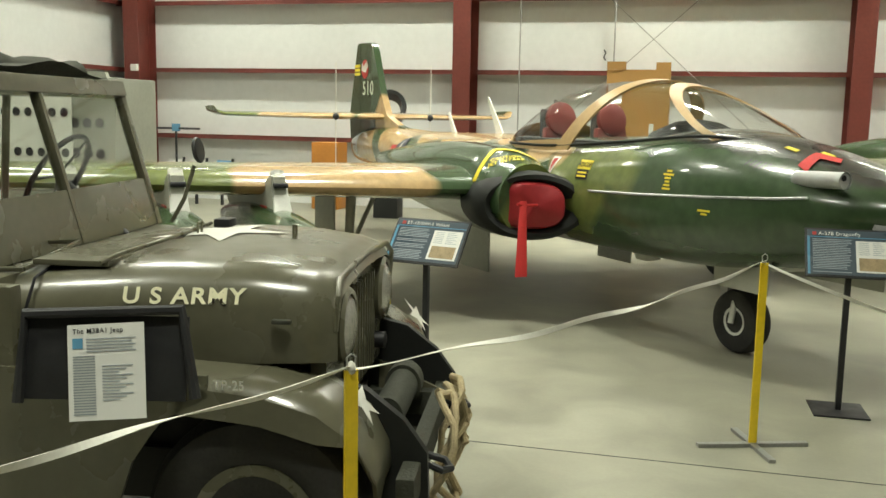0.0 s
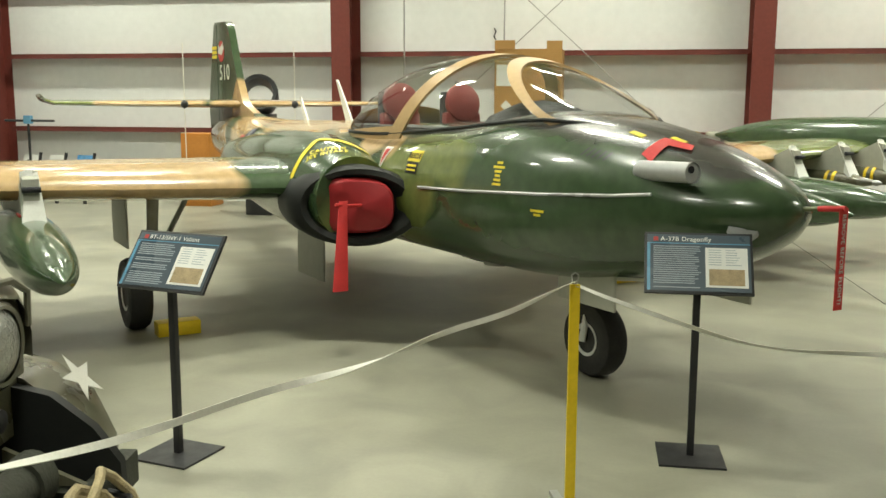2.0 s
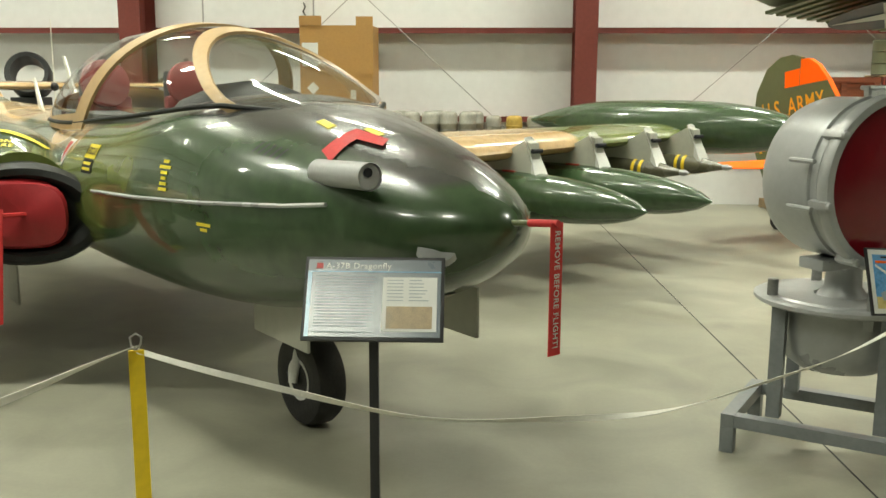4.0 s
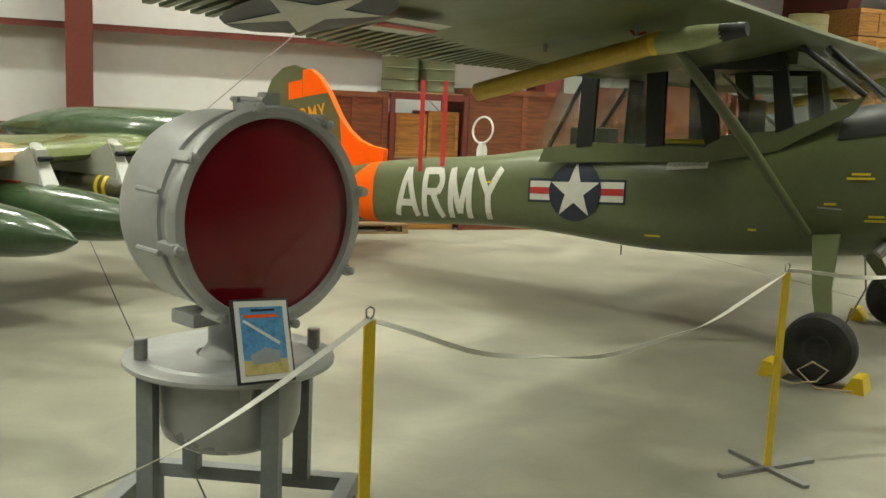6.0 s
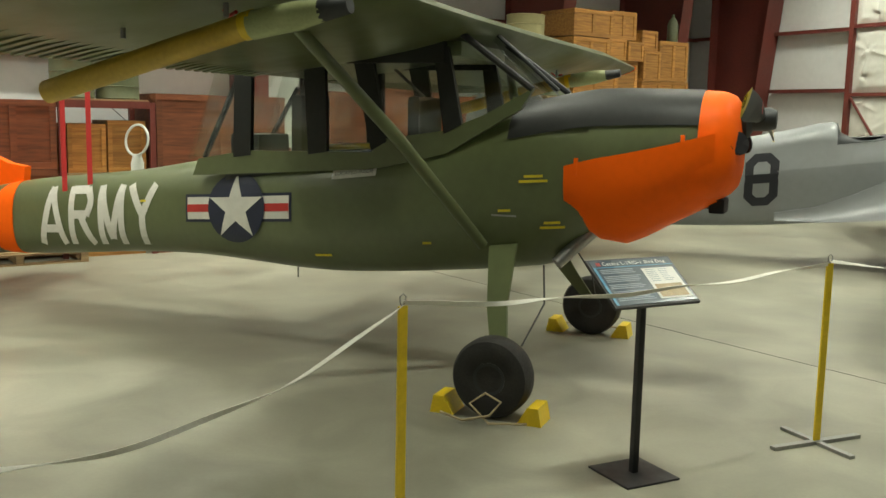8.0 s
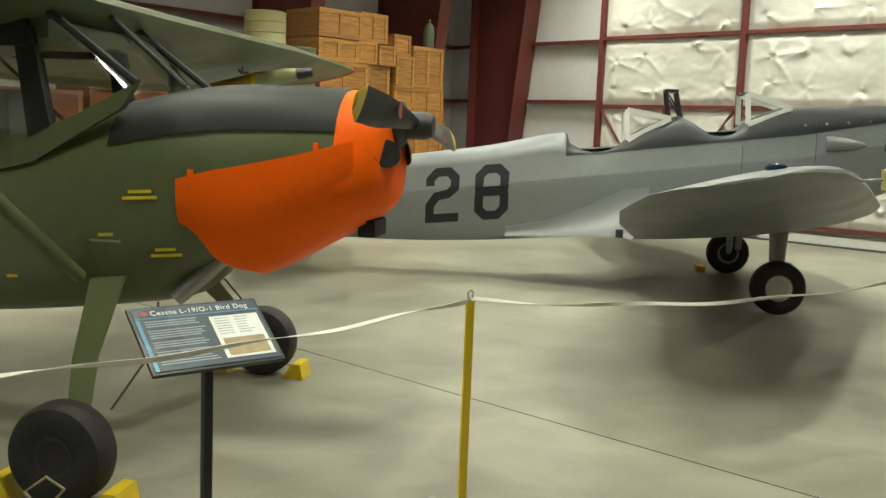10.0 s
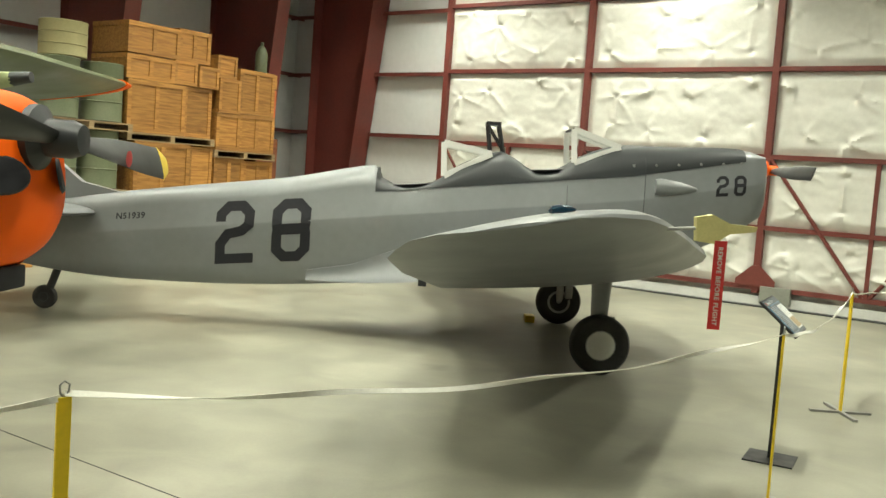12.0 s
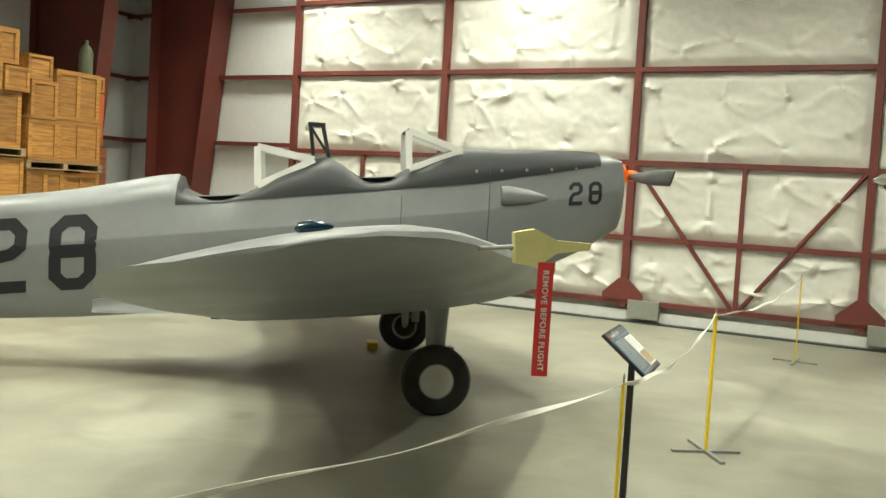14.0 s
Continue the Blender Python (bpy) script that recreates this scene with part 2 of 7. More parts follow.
BIRDGREEN = mat("olive_green_paint", (0.105, 0.125, 0.054), 0.36, var=0.1, scale=2, coat=0.12, dirt=(0.115, 0.125, 0.07), dirt_amt=0.3)
# Flat black paint; also stands in for shade on pillars and under the jeep.
BLACK_AND_SHADE = mat("flat_black_paint_and_shade", (0.018, 0.019, 0.018), 0.5, var=0.15, scale=3, spec=0.25)
ORANGE = mat("fluorescent_orange_paint", (1.0, 0.135, 0.002), 0.55, var=0.06, scale=2, spec=0.15)
WHITE = mat("white_paint", (0.72, 0.72, 0.68), 0.5, var=0.08, scale=8)
LETTERWHITE = mat("faded_white_lettering", (0.62, 0.61, 0.56), 0.55, var=0.1, scale=20)
YELLOWMARK = mat("yellow_stencil_paint", (0.72, 0.58, 0.03), 0.5)
NAVY = mat("navy_blue_paint", (0.012, 0.017, 0.04), 0.45)
INSIGNIARED = mat("insignia_red_paint", (0.45, 0.03, 0.025), 0.45)
REDCLOTH = mat("red_nylon_streamer", (0.55, 0.03, 0.03), 0.65, var=0.15, scale=10)
REDCOVER = mat("red_vinyl_cover", (0.28, 0.012, 0.016), 0.45, var=0.12, scale=5, bump=0.4, bscale=7)
TAILYELLOW = mat("orange_yellow_marking_paint", (0.75, 0.36, 0.01), 0.5, var=0.05)
DECKGREY = mat("slate_grey_deck_paint", (0.03, 0.033, 0.035), 0.5, var=0.08, scale=3, spec=0.35)
DARKGREY = mat("dark_grey_panel_paint", (0.026, 0.028, 0.03), 0.5, var=0.1, scale=3)
PALEYELLOW = mat("pale_yellow_leather_cover", (0.55, 0.5, 0.22), 0.6, var=0.12, scale=9)
PAPER = mat("printed_paper", (0.75, 0.75, 0.72), 0.6, var=0.04)
SIGNBLUE = mat("slate_blue_print", (0.06, 0.085, 0.11), 0.3, var=0.06, coat=0.4)
LIGHTBLUE = mat("light_blue_print", (0.12, 0.32, 0.5), 0.3, coat=0.4)
INK = mat("dark_ink", (0.022, 0.022, 0.026), 0.6, spec=0.2)
TEXTGREY = mat("pale_grey_print", (0.32, 0.36, 0.4), 0.5)
PICBLUE = mat("blue_poster_print", (0.1, 0.32, 0.62), 0.3, var=0.35, scale=12, coat=0.5)
PICSAND = mat("sand_poster_print", (0.6, 0.5, 0.2), 0.3, var=0.3, scale=25, coat=0.5)
PHOTO = mat("faded_photo_print", (0.36, 0.27, 0.15), 0.4, var=0.4, scale=30)
CRATE = wood_mat("varnished_crate_plywood", (0.46, 0.22, 0.05), (0.25, 0.105, 0.022))
REDWOOD = wood_mat("reddish_crate_boards", (0.24, 0.075, 0.028), (0.12, 0.035, 0.015))
PALLET = wood_mat("raw_pallet_wood", (0.38, 0.27, 0.14), (0.22, 0.14, 0.07))
CARD = mat("brown_cardboard", (0.42, 0.23, 0.07), 0.7, var=0.08, scale=4)
DRUMGREEN = mat("olive_steel_drum", (0.13, 0.15, 0.085), 0.42, var=0.14, scale=4, dirt=(0.19, 0.17, 0.12), dirt_amt=0.4)
DRUMTAN = mat("tan_green_fibre_drum", (0.3, 0.27, 0.13), 0.6, var=0.1)
CANISTER = mat("weathered_grey_metal", (0.3, 0.29, 0.25), 0.5, 0.3, var=0.3, scale=9, dirt=(0.2, 0.13, 0.05), dirt_amt=0.6)
ROPE = mat("manila_rope", (0.42, 0.34, 0.2), 0.85, var=0.25, scale=30, bump=0.6, bscale=120)
CLEAR = glass_mat("clear_acrylic", (0.96, 0.97, 0.96))
TINT = glass_mat("dusty_window_glass", (0.9, 0.92, 0.89), 0.04)
SEATRED = mat("faded_red_seat_cushion", (0.28, 0.06, 0.055), 0.6, var=0.2)
INTERIOR = mat("dark_grey_cockpit", (0.05, 0.052, 0.052), 0.6, var=0.2)
LENSGLASS = mat("ribbed_headlamp_glass", (0.5, 0.5, 0.48), 0.12, 0.6, var=0.3, scale=60, bump=0.6, bscale=90)
BLUELENS = mat("blue_green_lamp_lens", (0.004, 0.03, 0.06), 0.06, coat=1.0)
PROPBLADE = mat("dark_grey_propeller_paint", (0.022, 0.023, 0.023), 0.5, var=0.1)
PERFPANEL = mat("grey_green_panel", (0.27, 0.275, 0.235), 0.5, var=0.1)
TUBE = mat("fibreglass_yellow_tube", (0.5, 0.33, 0.04), 0.5, var=0.15, scale=5)
TUBETIP = mat("pale_green_nose_paint", (0.36, 0.4, 0.2), 0.5, var=0.15, scale=8)
LAMP = lamp_mat("white_lamp_diffuser", (0.98, 1.0, 0.83), 40)
GREEN_D, GREEN_M, TAN = (0.04, 0.073, 0.031), (0.13, 0.158, 0.045), (0.46, 0.31, 0.15)
CAMO_BODY = camo_mat("camouflage_fuselage_paint", GREEN_D, [
    (GREEN_M, [((6.05, -0.75, 1.3), 0.5), ((6.5, -0.75, 1.42), 0.3), ((5.85, -0.75, 0.85), 0.42), ((3.4, -0.6, 1.0), 0.5), ((4.7, 0.6, 1.5), 0.6)]),
    (TAN, [((3.6, -0.1, 1.75), 0.72), ((4.55, -0.25, 1.75), 0.5), ((5.25, -0.5, 1.5), 0.3), ((5.6, -0.6, 1.46), 0.18), ((1.5, 0, 1.6), 0.7), ((0.3, 0, 1.0), 0.55), ((2.7, 0, 1.75), 0.6)]),
    ((0.05, 0.049, 0.045), [((6.75, 0, 1.8), 0.5), ((7.2, 0, 1.78), 0.55), ((7.6, 0, 1.75), 0.53), ((7.95, 0, 1.68), 0.46), ((8.25, 0, 1.55), 0.34)]),
])
CAMO_WING = camo_mat("camouflage_wing_paint", GREEN_M, [
    (TAN, [((5.4, -2.35, 1.2), 0.85), ((4.4, -3.6, 1.2), 0.5), ((5.3, 2.5, 1.2), 1.1), ((4.2, 4.6, 1.2), 0.5)]),
    (GREEN_D, [((5.3, -1.0, 1.2), 0.62), ((4, -1.5, 1.2), 0.6), ((3.8, -4.6, 1.2), 0.6)]),
])
CAMO_TAIL = camo_mat("camouflage_tail_paint", GREEN_D, [
    (TAN, [((0.1, -1.2, 1.6), 0.85), ((0.3, 1.2, 1.6), 1.0), ((0.6, 0, 1.5), 0.4)]),
    (GREEN_M, [((0, -2.1, 1.6), 0.5)]),
])
UNDERSIDE = mat("pale_grey_underside_paint", (0.4, 0.4, 0.34), 0.4, var=0.1, scale=2)

# ---- building helpers ----


def part(name, bm, material, parent=None, label="", smooth=True):
    me = bpy.data.meshes.new(name)
    bmesh.ops.recalc_face_normals(bm, faces=bm.faces)
    bm.to_mesh(me)
    bm.free()
    me.materials.append(material)
    if smooth:
        for p in me.polygons:
            p.use_smooth = True
        me.set_sharp_from_angle(angle=radians(38))
    ob = new(name, me)
    if parent is not None:
        ob.parent = parent
    if label:
        ob["label"] = label
    return ob


def thing(name, m, label, category, group="", kind=""):
    ob = new(name)
    ob.empty_display_size = 0.1
    ob.matrix_basis = m
    return tagged(ob, label, category, group, kind)


def solid(name, bm, material, label, category, m=None, group="", kind="", smooth=True):
    ob = part(name, bm, material, smooth=smooth)
    if m is not None:
        ob.matrix_basis = m
    return tagged(ob, label, category, group, kind)


def box(lo, hi, bevel=0.0, bm=None, m=None):
    bm = bm or bmesh.new()
    c = [(a + b) / 2 for a, b in zip(lo, hi)]
    d = [abs(b - a) for a, b in zip(lo, hi)]
    mm = Matrix.Translation(c) @ Matrix.Diagonal((*d, 1))
    if m is not None:
        mm = m @ mm
    r = bmesh.ops.create_cube(bm, size=1, matrix=mm)
    if bevel:
        es = list({e for v in r["verts"] for e in v.link_edges})
        bmesh.ops.bevel(bm, geom=es, offset=bevel, segments=2, affect="EDGES", profile=0.7)
    return bm


def rod(a, b, r0, r1=None, seg=14, bm=None, caps=True):
    bm = bm or bmesh.new()
    a, b = Vector(a), Vector(b)
    d = b - a
    mm = Matrix.Translation((a + b) / 2) @ d.to_track_quat("Z", "Y").to_matrix().to_4x4()
    bmesh.ops.create_cone(bm, cap_ends=caps, segments=seg, radius1=r0, radius2=r0 if r1 is None else r1, depth=d.length, matrix=mm)
    return bm


def loft(rings, bm=None, caps=True, closed=True):
    bm = bm or bmesh.new()
    vs = [[bm.verts.new(p) for p in ring] for ring in rings]
    n = len(vs[0])
    for a, b in zip(vs, vs[1:]):
        for i in range(n if closed else n - 1):
            j = (i + 1) % n
            bm.faces.new((a[i], a[j], b[j], b[i]))
    if caps and closed:
        bm.faces.new(vs[0])
        bm.faces.new(vs[-1])
    return bm


def oval(s, y, z, hw, up, dn, p=2.0, n=36):
    """A rounded section across the axis at station s: half width, height up and down, squareness p."""
    pts = []
    for i in range(n):
        a = 2 * math.pi * i / n
        c, q = math.cos(a), math.sin(a)
        pts.append((s, y + hw * math.copysign(abs(c) ** (2 / p), c), z + (up if q > 0 else dn) * math.copysign(abs(q) ** (2 / p), q)))
    return pts


def smooth_sections(secs, step=0.12):
    """Cubic interpolation of section numbers along the first column."""
    out = []
    for i in range(len(secs) - 1):
        p0, p1 = np.array(secs[max(i - 1, 0)], float), np.array(secs[i], float)
        p2, p3 = np.array(secs[i + 1], float), np.array(secs[min(i + 2, len(secs) - 1)], float)
        h = p2[0] - p1[0]
        m1 = (p2 - p0) / max(p2[0] - p0[0], 1e-6) * h
        m2 = (p3 - p1) / max(p3[0] - p1[0], 1e-6) * h
        k = max(1, int(abs(h) / step))
        for j in range(k):
            t = j / k
            out.append(p1 * (2 * t**3 - 3 * t**2 + 1) + m1 * (t**3 - 2 * t**2 + t) + p2 * (-2 * t**3 + 3 * t**2) + m2 * (t**3 - t**2))
    out.append(np.array(secs[-1], float))
    return out


def body(secs, n=40, step=0.12, bm=None):
    """secs: rows of station, z, half width, up, down, squareness."""
    return loft([oval(r[0], 0, r[1], max(r[2], 0.002), max(r[3], 0.002), max(r[4], 0.002), r[5], n) for r in smooth_sections(secs, step)], bm)


def lathe(profile, axis_m=None, seg=32, bm=None, caps=True):
    """profile: (radius, height) pairs turned round z, placed by axis_m."""
    axis_m = axis_m or Matrix()
    rings = [[axis_m @ Vector((max(r, 0.001) * math.cos(2 * math.pi * i / seg), max(r, 0.001) * math.sin(2 * math.pi * i / seg), h)) for i in range(seg)] for r, h in profile]
    return loft(rings, bm, caps)


def foil(chord, thick, n=14):
    """Wing section, from trailing edge over the top to the nose and back underneath: (x back from nose, z)."""
    xs = [(1 - math.cos(math.pi * i / n)) / 2 for i in range(n + 1)]
    def half(x):
        return thick / 0.2 * (0.2969 * math.sqrt(x) - 0.126 * x - 0.3516 * x * x + 0.2843 * x**3 - 0.1015 * x**4)
    top = [(x * chord, half(x) * chord * 1.15) for x in reversed(xs)]
    low = [(x * chord, -half(x) * chord * 0.8) for x in xs[1:-1]]
    return top + low


def wing(stations, n=14, bm=None):
    """stations: rows of (y, nose x, z, chord, thickness ratio)."""
    rings = [[(lx - x, y, z + h) for x, h in foil(ch, th, n)] for y, lx, z, ch, th in stations]
    return loft(rings, bm)


def extrude_outline(pts, y0, y1, bm=None, plane="xz"):
    """A plate from a flat outline, between two offsets."""
    bm = bm or bmesh.new()
    def at(p, o):
        return {"xz": (p[0], o, p[1]), "xy": (p[0], p[1], o), "yz": (o, p[0], p[1])}[plane]
    a = [bm.verts.new(at(p, y0)) for p in pts]
    b = [bm.verts.new(at(p, y1)) for p in pts]
    bm.faces.new(a)
    bm.faces.new(list(reversed(b)))
    for i in range(len(pts)):
        j = (i + 1) % len(pts)
        bm.faces.new((a[i], b[i], b[j], a[j]))
    return bm


def tube(points, r, seg=10, bm=None):
    """A bent round tube through points."""
    bm = bm or bmesh.new()
    pts = [Vector(p) for p in points]
    rings = []
    side = None
    for i, p in enumerate(pts):
        d = (pts[min(i + 1, len(pts) - 1)] - pts[max(i - 1, 0)]).normalized()
        if side is None:
            side = d.orthogonal().normalized()
        side = (side - d * side.dot(d)).normalized()
        up = d.cross(side)
        rr = r[i] if isinstance(r, (list, tuple)) else r
        rings.append([p + side * rr * math.cos(2 * math.pi * k / seg) + up * rr * math.sin(2 * math.pi * k / seg) for k in range(seg)])
    return loft(rings, bm)


def text_bm(words, size, bold=0.0, extrude=0.0, align="CENTER"):
    cu = bpy.data.curves.new("words", "FONT")
    cu.body, cu.size, cu.offset, cu.extrude = words, size, bold, extrude
    cu.space_character = 1.1
    cu.align_x, cu.align_y = align, "CENTER"
    ob = bpy.data.objects.new("words", cu)
    me = bpy.data.meshes.new_from_object(ob)
    bm = bmesh.new()
    bm.from_mesh(me)
    bpy.data.objects.remove(ob)
    bpy.data.curves.remove(cu)
    bpy.data.meshes.remove(me)
    return bm


def flat_bm(pts):
    bm = bmesh.new()
    bm.faces.new([bm.verts.new((x, y, 0)) for x, y in pts])
    return bm


def star_pts(r, k=0.382):
    return [((r if i % 2 == 0 else r * k) * math.sin(math.pi * i / 5), (r if i % 2 == 0 else r * k) * math.cos(math.pi * i / 5)) for i in range(10)]


def circle_pts(r, n=32):
    return [(r * math.cos(2 * math.pi * i / n), r * math.sin(2 * math.pi * i / n)) for i in range(n)]


def rect_pts(w, h):
    return [(-w / 2, -h / 2), (w / 2, -h / 2), (w / 2, h / 2), (-w / 2, h / 2)]


def decal(name, bm, target, origin, u, v, material, parent, offset=0.004, cut=0.05, label=""):
    """Lay a flat drawing on a body: the drawing's x runs along u and y along v from origin; it is cast onto the target's surface."""
    from mathutils.bvhtree import BVHTree
    tree = BVHTree.FromPolygons([x.co for x in target.data.vertices], [tuple(p.vertices) for p in target.data.polygons])
    bmesh.ops.triangulate(bm, faces=bm.faces)
    for _ in range(4):
        es = [e for e in bm.edges if e.calc_length() > cut]
        if not es:
            break
        bmesh.ops.subdivide_edges(bm, edges=es, cuts=1)
        bmesh.ops.triangulate(bm, faces=[f for f in bm.faces if len(f.verts) > 3])
    o, u, v = Vector(origin), Vector(u).normalized(), Vector(v).normalized()
    w = u.cross(v).normalized()
    for x in bm.verts:
        p = o + u * x.co.x + v * x.co.y
        hit = tree.ray_cast(p + w * 1.2, -w, 2.4)
        if hit[0] is not None:
            x.co = hit[0] + w * offset
        else:
            near = tree.find_nearest(p)
            x.co = near[0] + w * offset if near[0] is not None else p
    return part(name, bm, material, parent, label, smooth=False)


def wheel(name, parent, m, r, width, hub_r, hub_mat, label="", tread=True):
    """A tyre with its rim as a part; the axle runs along local z."""
    tp = [(hub_r, -width * 0.42), (hub_r + 0.02, -width * 0.48), (r * 0.78, -width * 0.5), (r * 0.93, -width * 0.44), (r, -width * 0.25), (r * 1.003, 0), (r, width * 0.25), (r * 0.93, width * 0.44), (r * 0.78, width * 0.5), (hub_r + 0.02, width * 0.48), (hub_r, width * 0.42)]
    tyre = part(name, lathe(tp, m, 40), RUBBER, parent, label)
    hp = [(0.012, width * 0.34), (hub_r * 0.25, width * 0.36), (hub_r * 0.3, width * 0.28), (hub_r * 0.7, width * 0.25), (hub_r * 0.82, width * 0.42), (hub_r * 1.02, width * 0.45), (hub_r * 1.04, -width * 0.45), (hub_r * 0.8, -width * 0.42), (hub_r * 0.7, -width * 0.25), (0.012, -width * 0.3)]
    part("rim", lathe(hp, m, 32), hub_mat, tyre)
    return tyre

# ---- the hall ----
WX, EX, NY, NY2, SY, TOPZ = -9.95, 21.75, 15.05, 18.25, -17.0, 6.6


def wall_panel(name, lo, hi, label):
    return solid(name, box(lo, hi), LINER, label, "wall", kind="structure", smooth=False)


floor_bm = box((WX - 0.3, SY - 0.3, -0.25), (EX + 0.6, NY2 + 0.3, 0))
solid("floor", floor_bm, CONCRETE, "worn polished concrete hangar floor with saw-cut joints", "floor", kind="structure", smooth=False)
wall_panel("wall_north", (WX - 0.2, NY, 0), (9.8, NY + 0.2, TOPZ), "white-lined metal hangar wall with brown girts")
wall_panel("wall_north_return", (9.8, NY, 0), (10.0, NY2 + 0.2, TOPZ), "short white-lined return of the hangar wall")
wall_panel("wall_north_east", (10.0, NY2, 0), (EX + 0.2, NY2 + 0.2, TOPZ), "white-lined metal wall behind the stacked crates")
wall_panel("wall_west", (WX - 0.2, SY, 0), (WX, NY, TOPZ), "white-lined metal end wall of the hangar")
# Unseen south wall, set far back so its bounced light fills less.
wall_panel("wall_south", (WX - 0.2, SY - 0.2, 0), (EX + 0.2, SY, TOPZ), "assumed plain white-lined hangar wall behind the walkway, out of view")
wall_panel("wall_east", (EX, 13.95, 0), (EX + 0.2, NY2, TOPZ), "white-lined metal wall beside the hangar door")
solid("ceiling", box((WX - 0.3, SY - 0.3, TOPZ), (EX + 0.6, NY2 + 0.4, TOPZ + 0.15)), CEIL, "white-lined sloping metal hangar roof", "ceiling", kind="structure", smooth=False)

# saw cuts in the slab
for i, (a, b) in enumerate((((3.55, 3.6), (2.95, 14.9)), ((9.75, 14.9), (9.98, -2.0)), ((-4, 3.62), (20, 3.9)))):
    d = Vector((b[0] - a[0], b[1] - a[1], 0))
    bm = box((0, -0.004, 0.0), (d.length, 0.004, 0.0012))
    solid("floor_joint", bm, INK, "thin dark saw-cut joint in the concrete floor", "floor joint", pose(a[0], a[1], 0, 0, 0, math.degrees(math.atan2(d.y, d.x))), kind="structure", smooth=False)


def girt(p, q, depth_dir, name="girt"):
    """A cold-formed rail along a wall: web and two lips."""
    p, q = Vector(p), Vector(q)
    d = q - p
    ang = math.degrees(math.atan2(d.y, d.x))
    w = 0.2 * depth_dir
    bm = box((0, min(0, w), -0.006), (d.length, max(0, w), 0.006))
    box((0, w - 0.003 if w > 0 else w, -0.07), (d.length, w if w > 0 else w + 0.003, 0.006), bm=bm)
    return solid(name, bm, PRIMER, "red-oxide steel girt across the hangar wall", "girt", Matrix.Translation(p) @ pose(0, 0, 0, 0, 0, ang), "wall girts", "structure", False)


def tapered_column(m, d0, d1, h, flange=0.3, name="column"):
    """A built-up frame column that widens upward: web, outer and inner flange."""
    bm = bmesh.new()
    a = [bm.verts.new(p) for p in ((-0.008, 0, 0), (-0.008, -d0, 0), (-0.008, -d1, h), (-0.008, 0, h))]
    b = [bm.verts.new((0.008, v.co.y, v.co.z)) for v in a]
    bm.faces.new(a)
    bm.faces.new(b)
    for i in range(4):
        bm.faces.new((a[i], a[(i + 1) % 4], b[(i + 1) % 4], b[i]))
    f = flange / 2
    box((-f, -0.015, 0), (f, 0, h), bm=bm)
    lo = [(-f, -d0 - 0.008, 0), (f, -d0 - 0.008, 0), (f, -d0 + 0.008, 0), (-f, -d0 + 0.008, 0)]
    hi = [(x, y - (d1 - d0), h) for x, y, _ in lo]
    loft([lo, hi], bm)
    box((-f - 0.05, -d0 - 0.06, 0), (f + 0.05, 0.0, 0.025), bm=bm)
    return solid(name, bm, PRIMER, "dark red-oxide steel frame column", "column", m, "frame columns", "structure", False)


for z in (1.2, 2.4, 3.6, 4.8):
    for x0, x1 in ((WX, -9.6), (-9.2, -3.36), (-3.06, 2.8), (3.1, 9.0), (9.3, 9.8)):
        girt((x0, NY, z), (x1, NY, z), -1)
    for x0, x1 in ((10.0, 16.15), (16.45, 19.35), (19.65, EX)):
        girt((x0, NY2, z), (x1, NY2, z), -1)
    girt((EX, NY2, z), (EX, 17.3, z), -1)
    girt((EX, 15.9, z), (EX, 13.95, z), -1)
    girt((WX, SY, z), (WX, NY, z), -1)
for x in (-9.4, -3.21, 2.95, 9.15):
    tapered_column(pose(x, NY, 0), 0.55, 0.62, TOPZ)
tapered_column(pose(16.3, NY2, 0), 1.25, 2.1, TOPZ)
tapered_column(pose(19.5, NY2, 0), 1.3, 2.1, TOPZ)
tapered_column(pose(21.45, 17.25, 0), 1.0, 1.75, TOPZ, 0.5)
# crossed bracing cables
for x0, x1 in ((-3.21, 2.95), (2.95, 9.15)):
    for a, b in ((x0, x1), (x1, x0)):
        solid("bracing_cable", rod((a, NY - 0.28, 0.1), (b, NY - 0.28, 5.7), 0.007, seg=6), CABLE, "thin galvanised bracing cable across the wall bay", "cable", group="bracing cables", kind="structure")
# conduits
for x in (-2.3, -0.75):
    solid("conduit", rod((x, NY - 0.22, 0.3), (x, NY - 0.22, TOPZ), 0.012, seg=8), CABLE, "thin grey electrical conduit running up the wall", "conduit", kind="structure")
solid("junction_box", box((-9.36, 14.36, 2.33), (-9.24, 14.44, 2.45), 0.008), WHITE, "small white junction box on the brown column", "junction box")
solid("liner_hook", tube([(-0.93, NY - 0.02, 2.75), (-0.9, NY - 0.06, 2.7), (-0.93, NY - 0.06, 2.63), (-0.9, NY - 0.05, 2.58)], 0.012, 6), BLACK, "small black hook on the white wall liner", "hook")

# ---- the insulated sliding door ----
DX = 21.43
door = thing("hangar_door", pose(DX, 0, 0), "tall insulated sliding hangar door in a brown steel frame", "hangar door", kind="structure")
verticals = [13.95, 11.0, 7.85, 4.7, 1.55, -1.6, -4.75, -7.9]
levels = [0.28, 1.2, 2.28, 3.6, 4.8, 6.3]
for y in verticals:
    part("upright", box((-0.05, y - 0.05, 0.2), (0.05, y + 0.05, TOPZ)), PRIMER, door, smooth=False)
    part("gusset", extrude_outline([(y - 0.3, 0.3), (y + 0.3, 0.3), (y + 0.3, 0.4), (y + 0.06, 0.62), (y - 0.06, 0.62), (y - 0.3, 0.4)], -0.075, -0.055, plane="yz"), PRIMER, door, smooth=False)
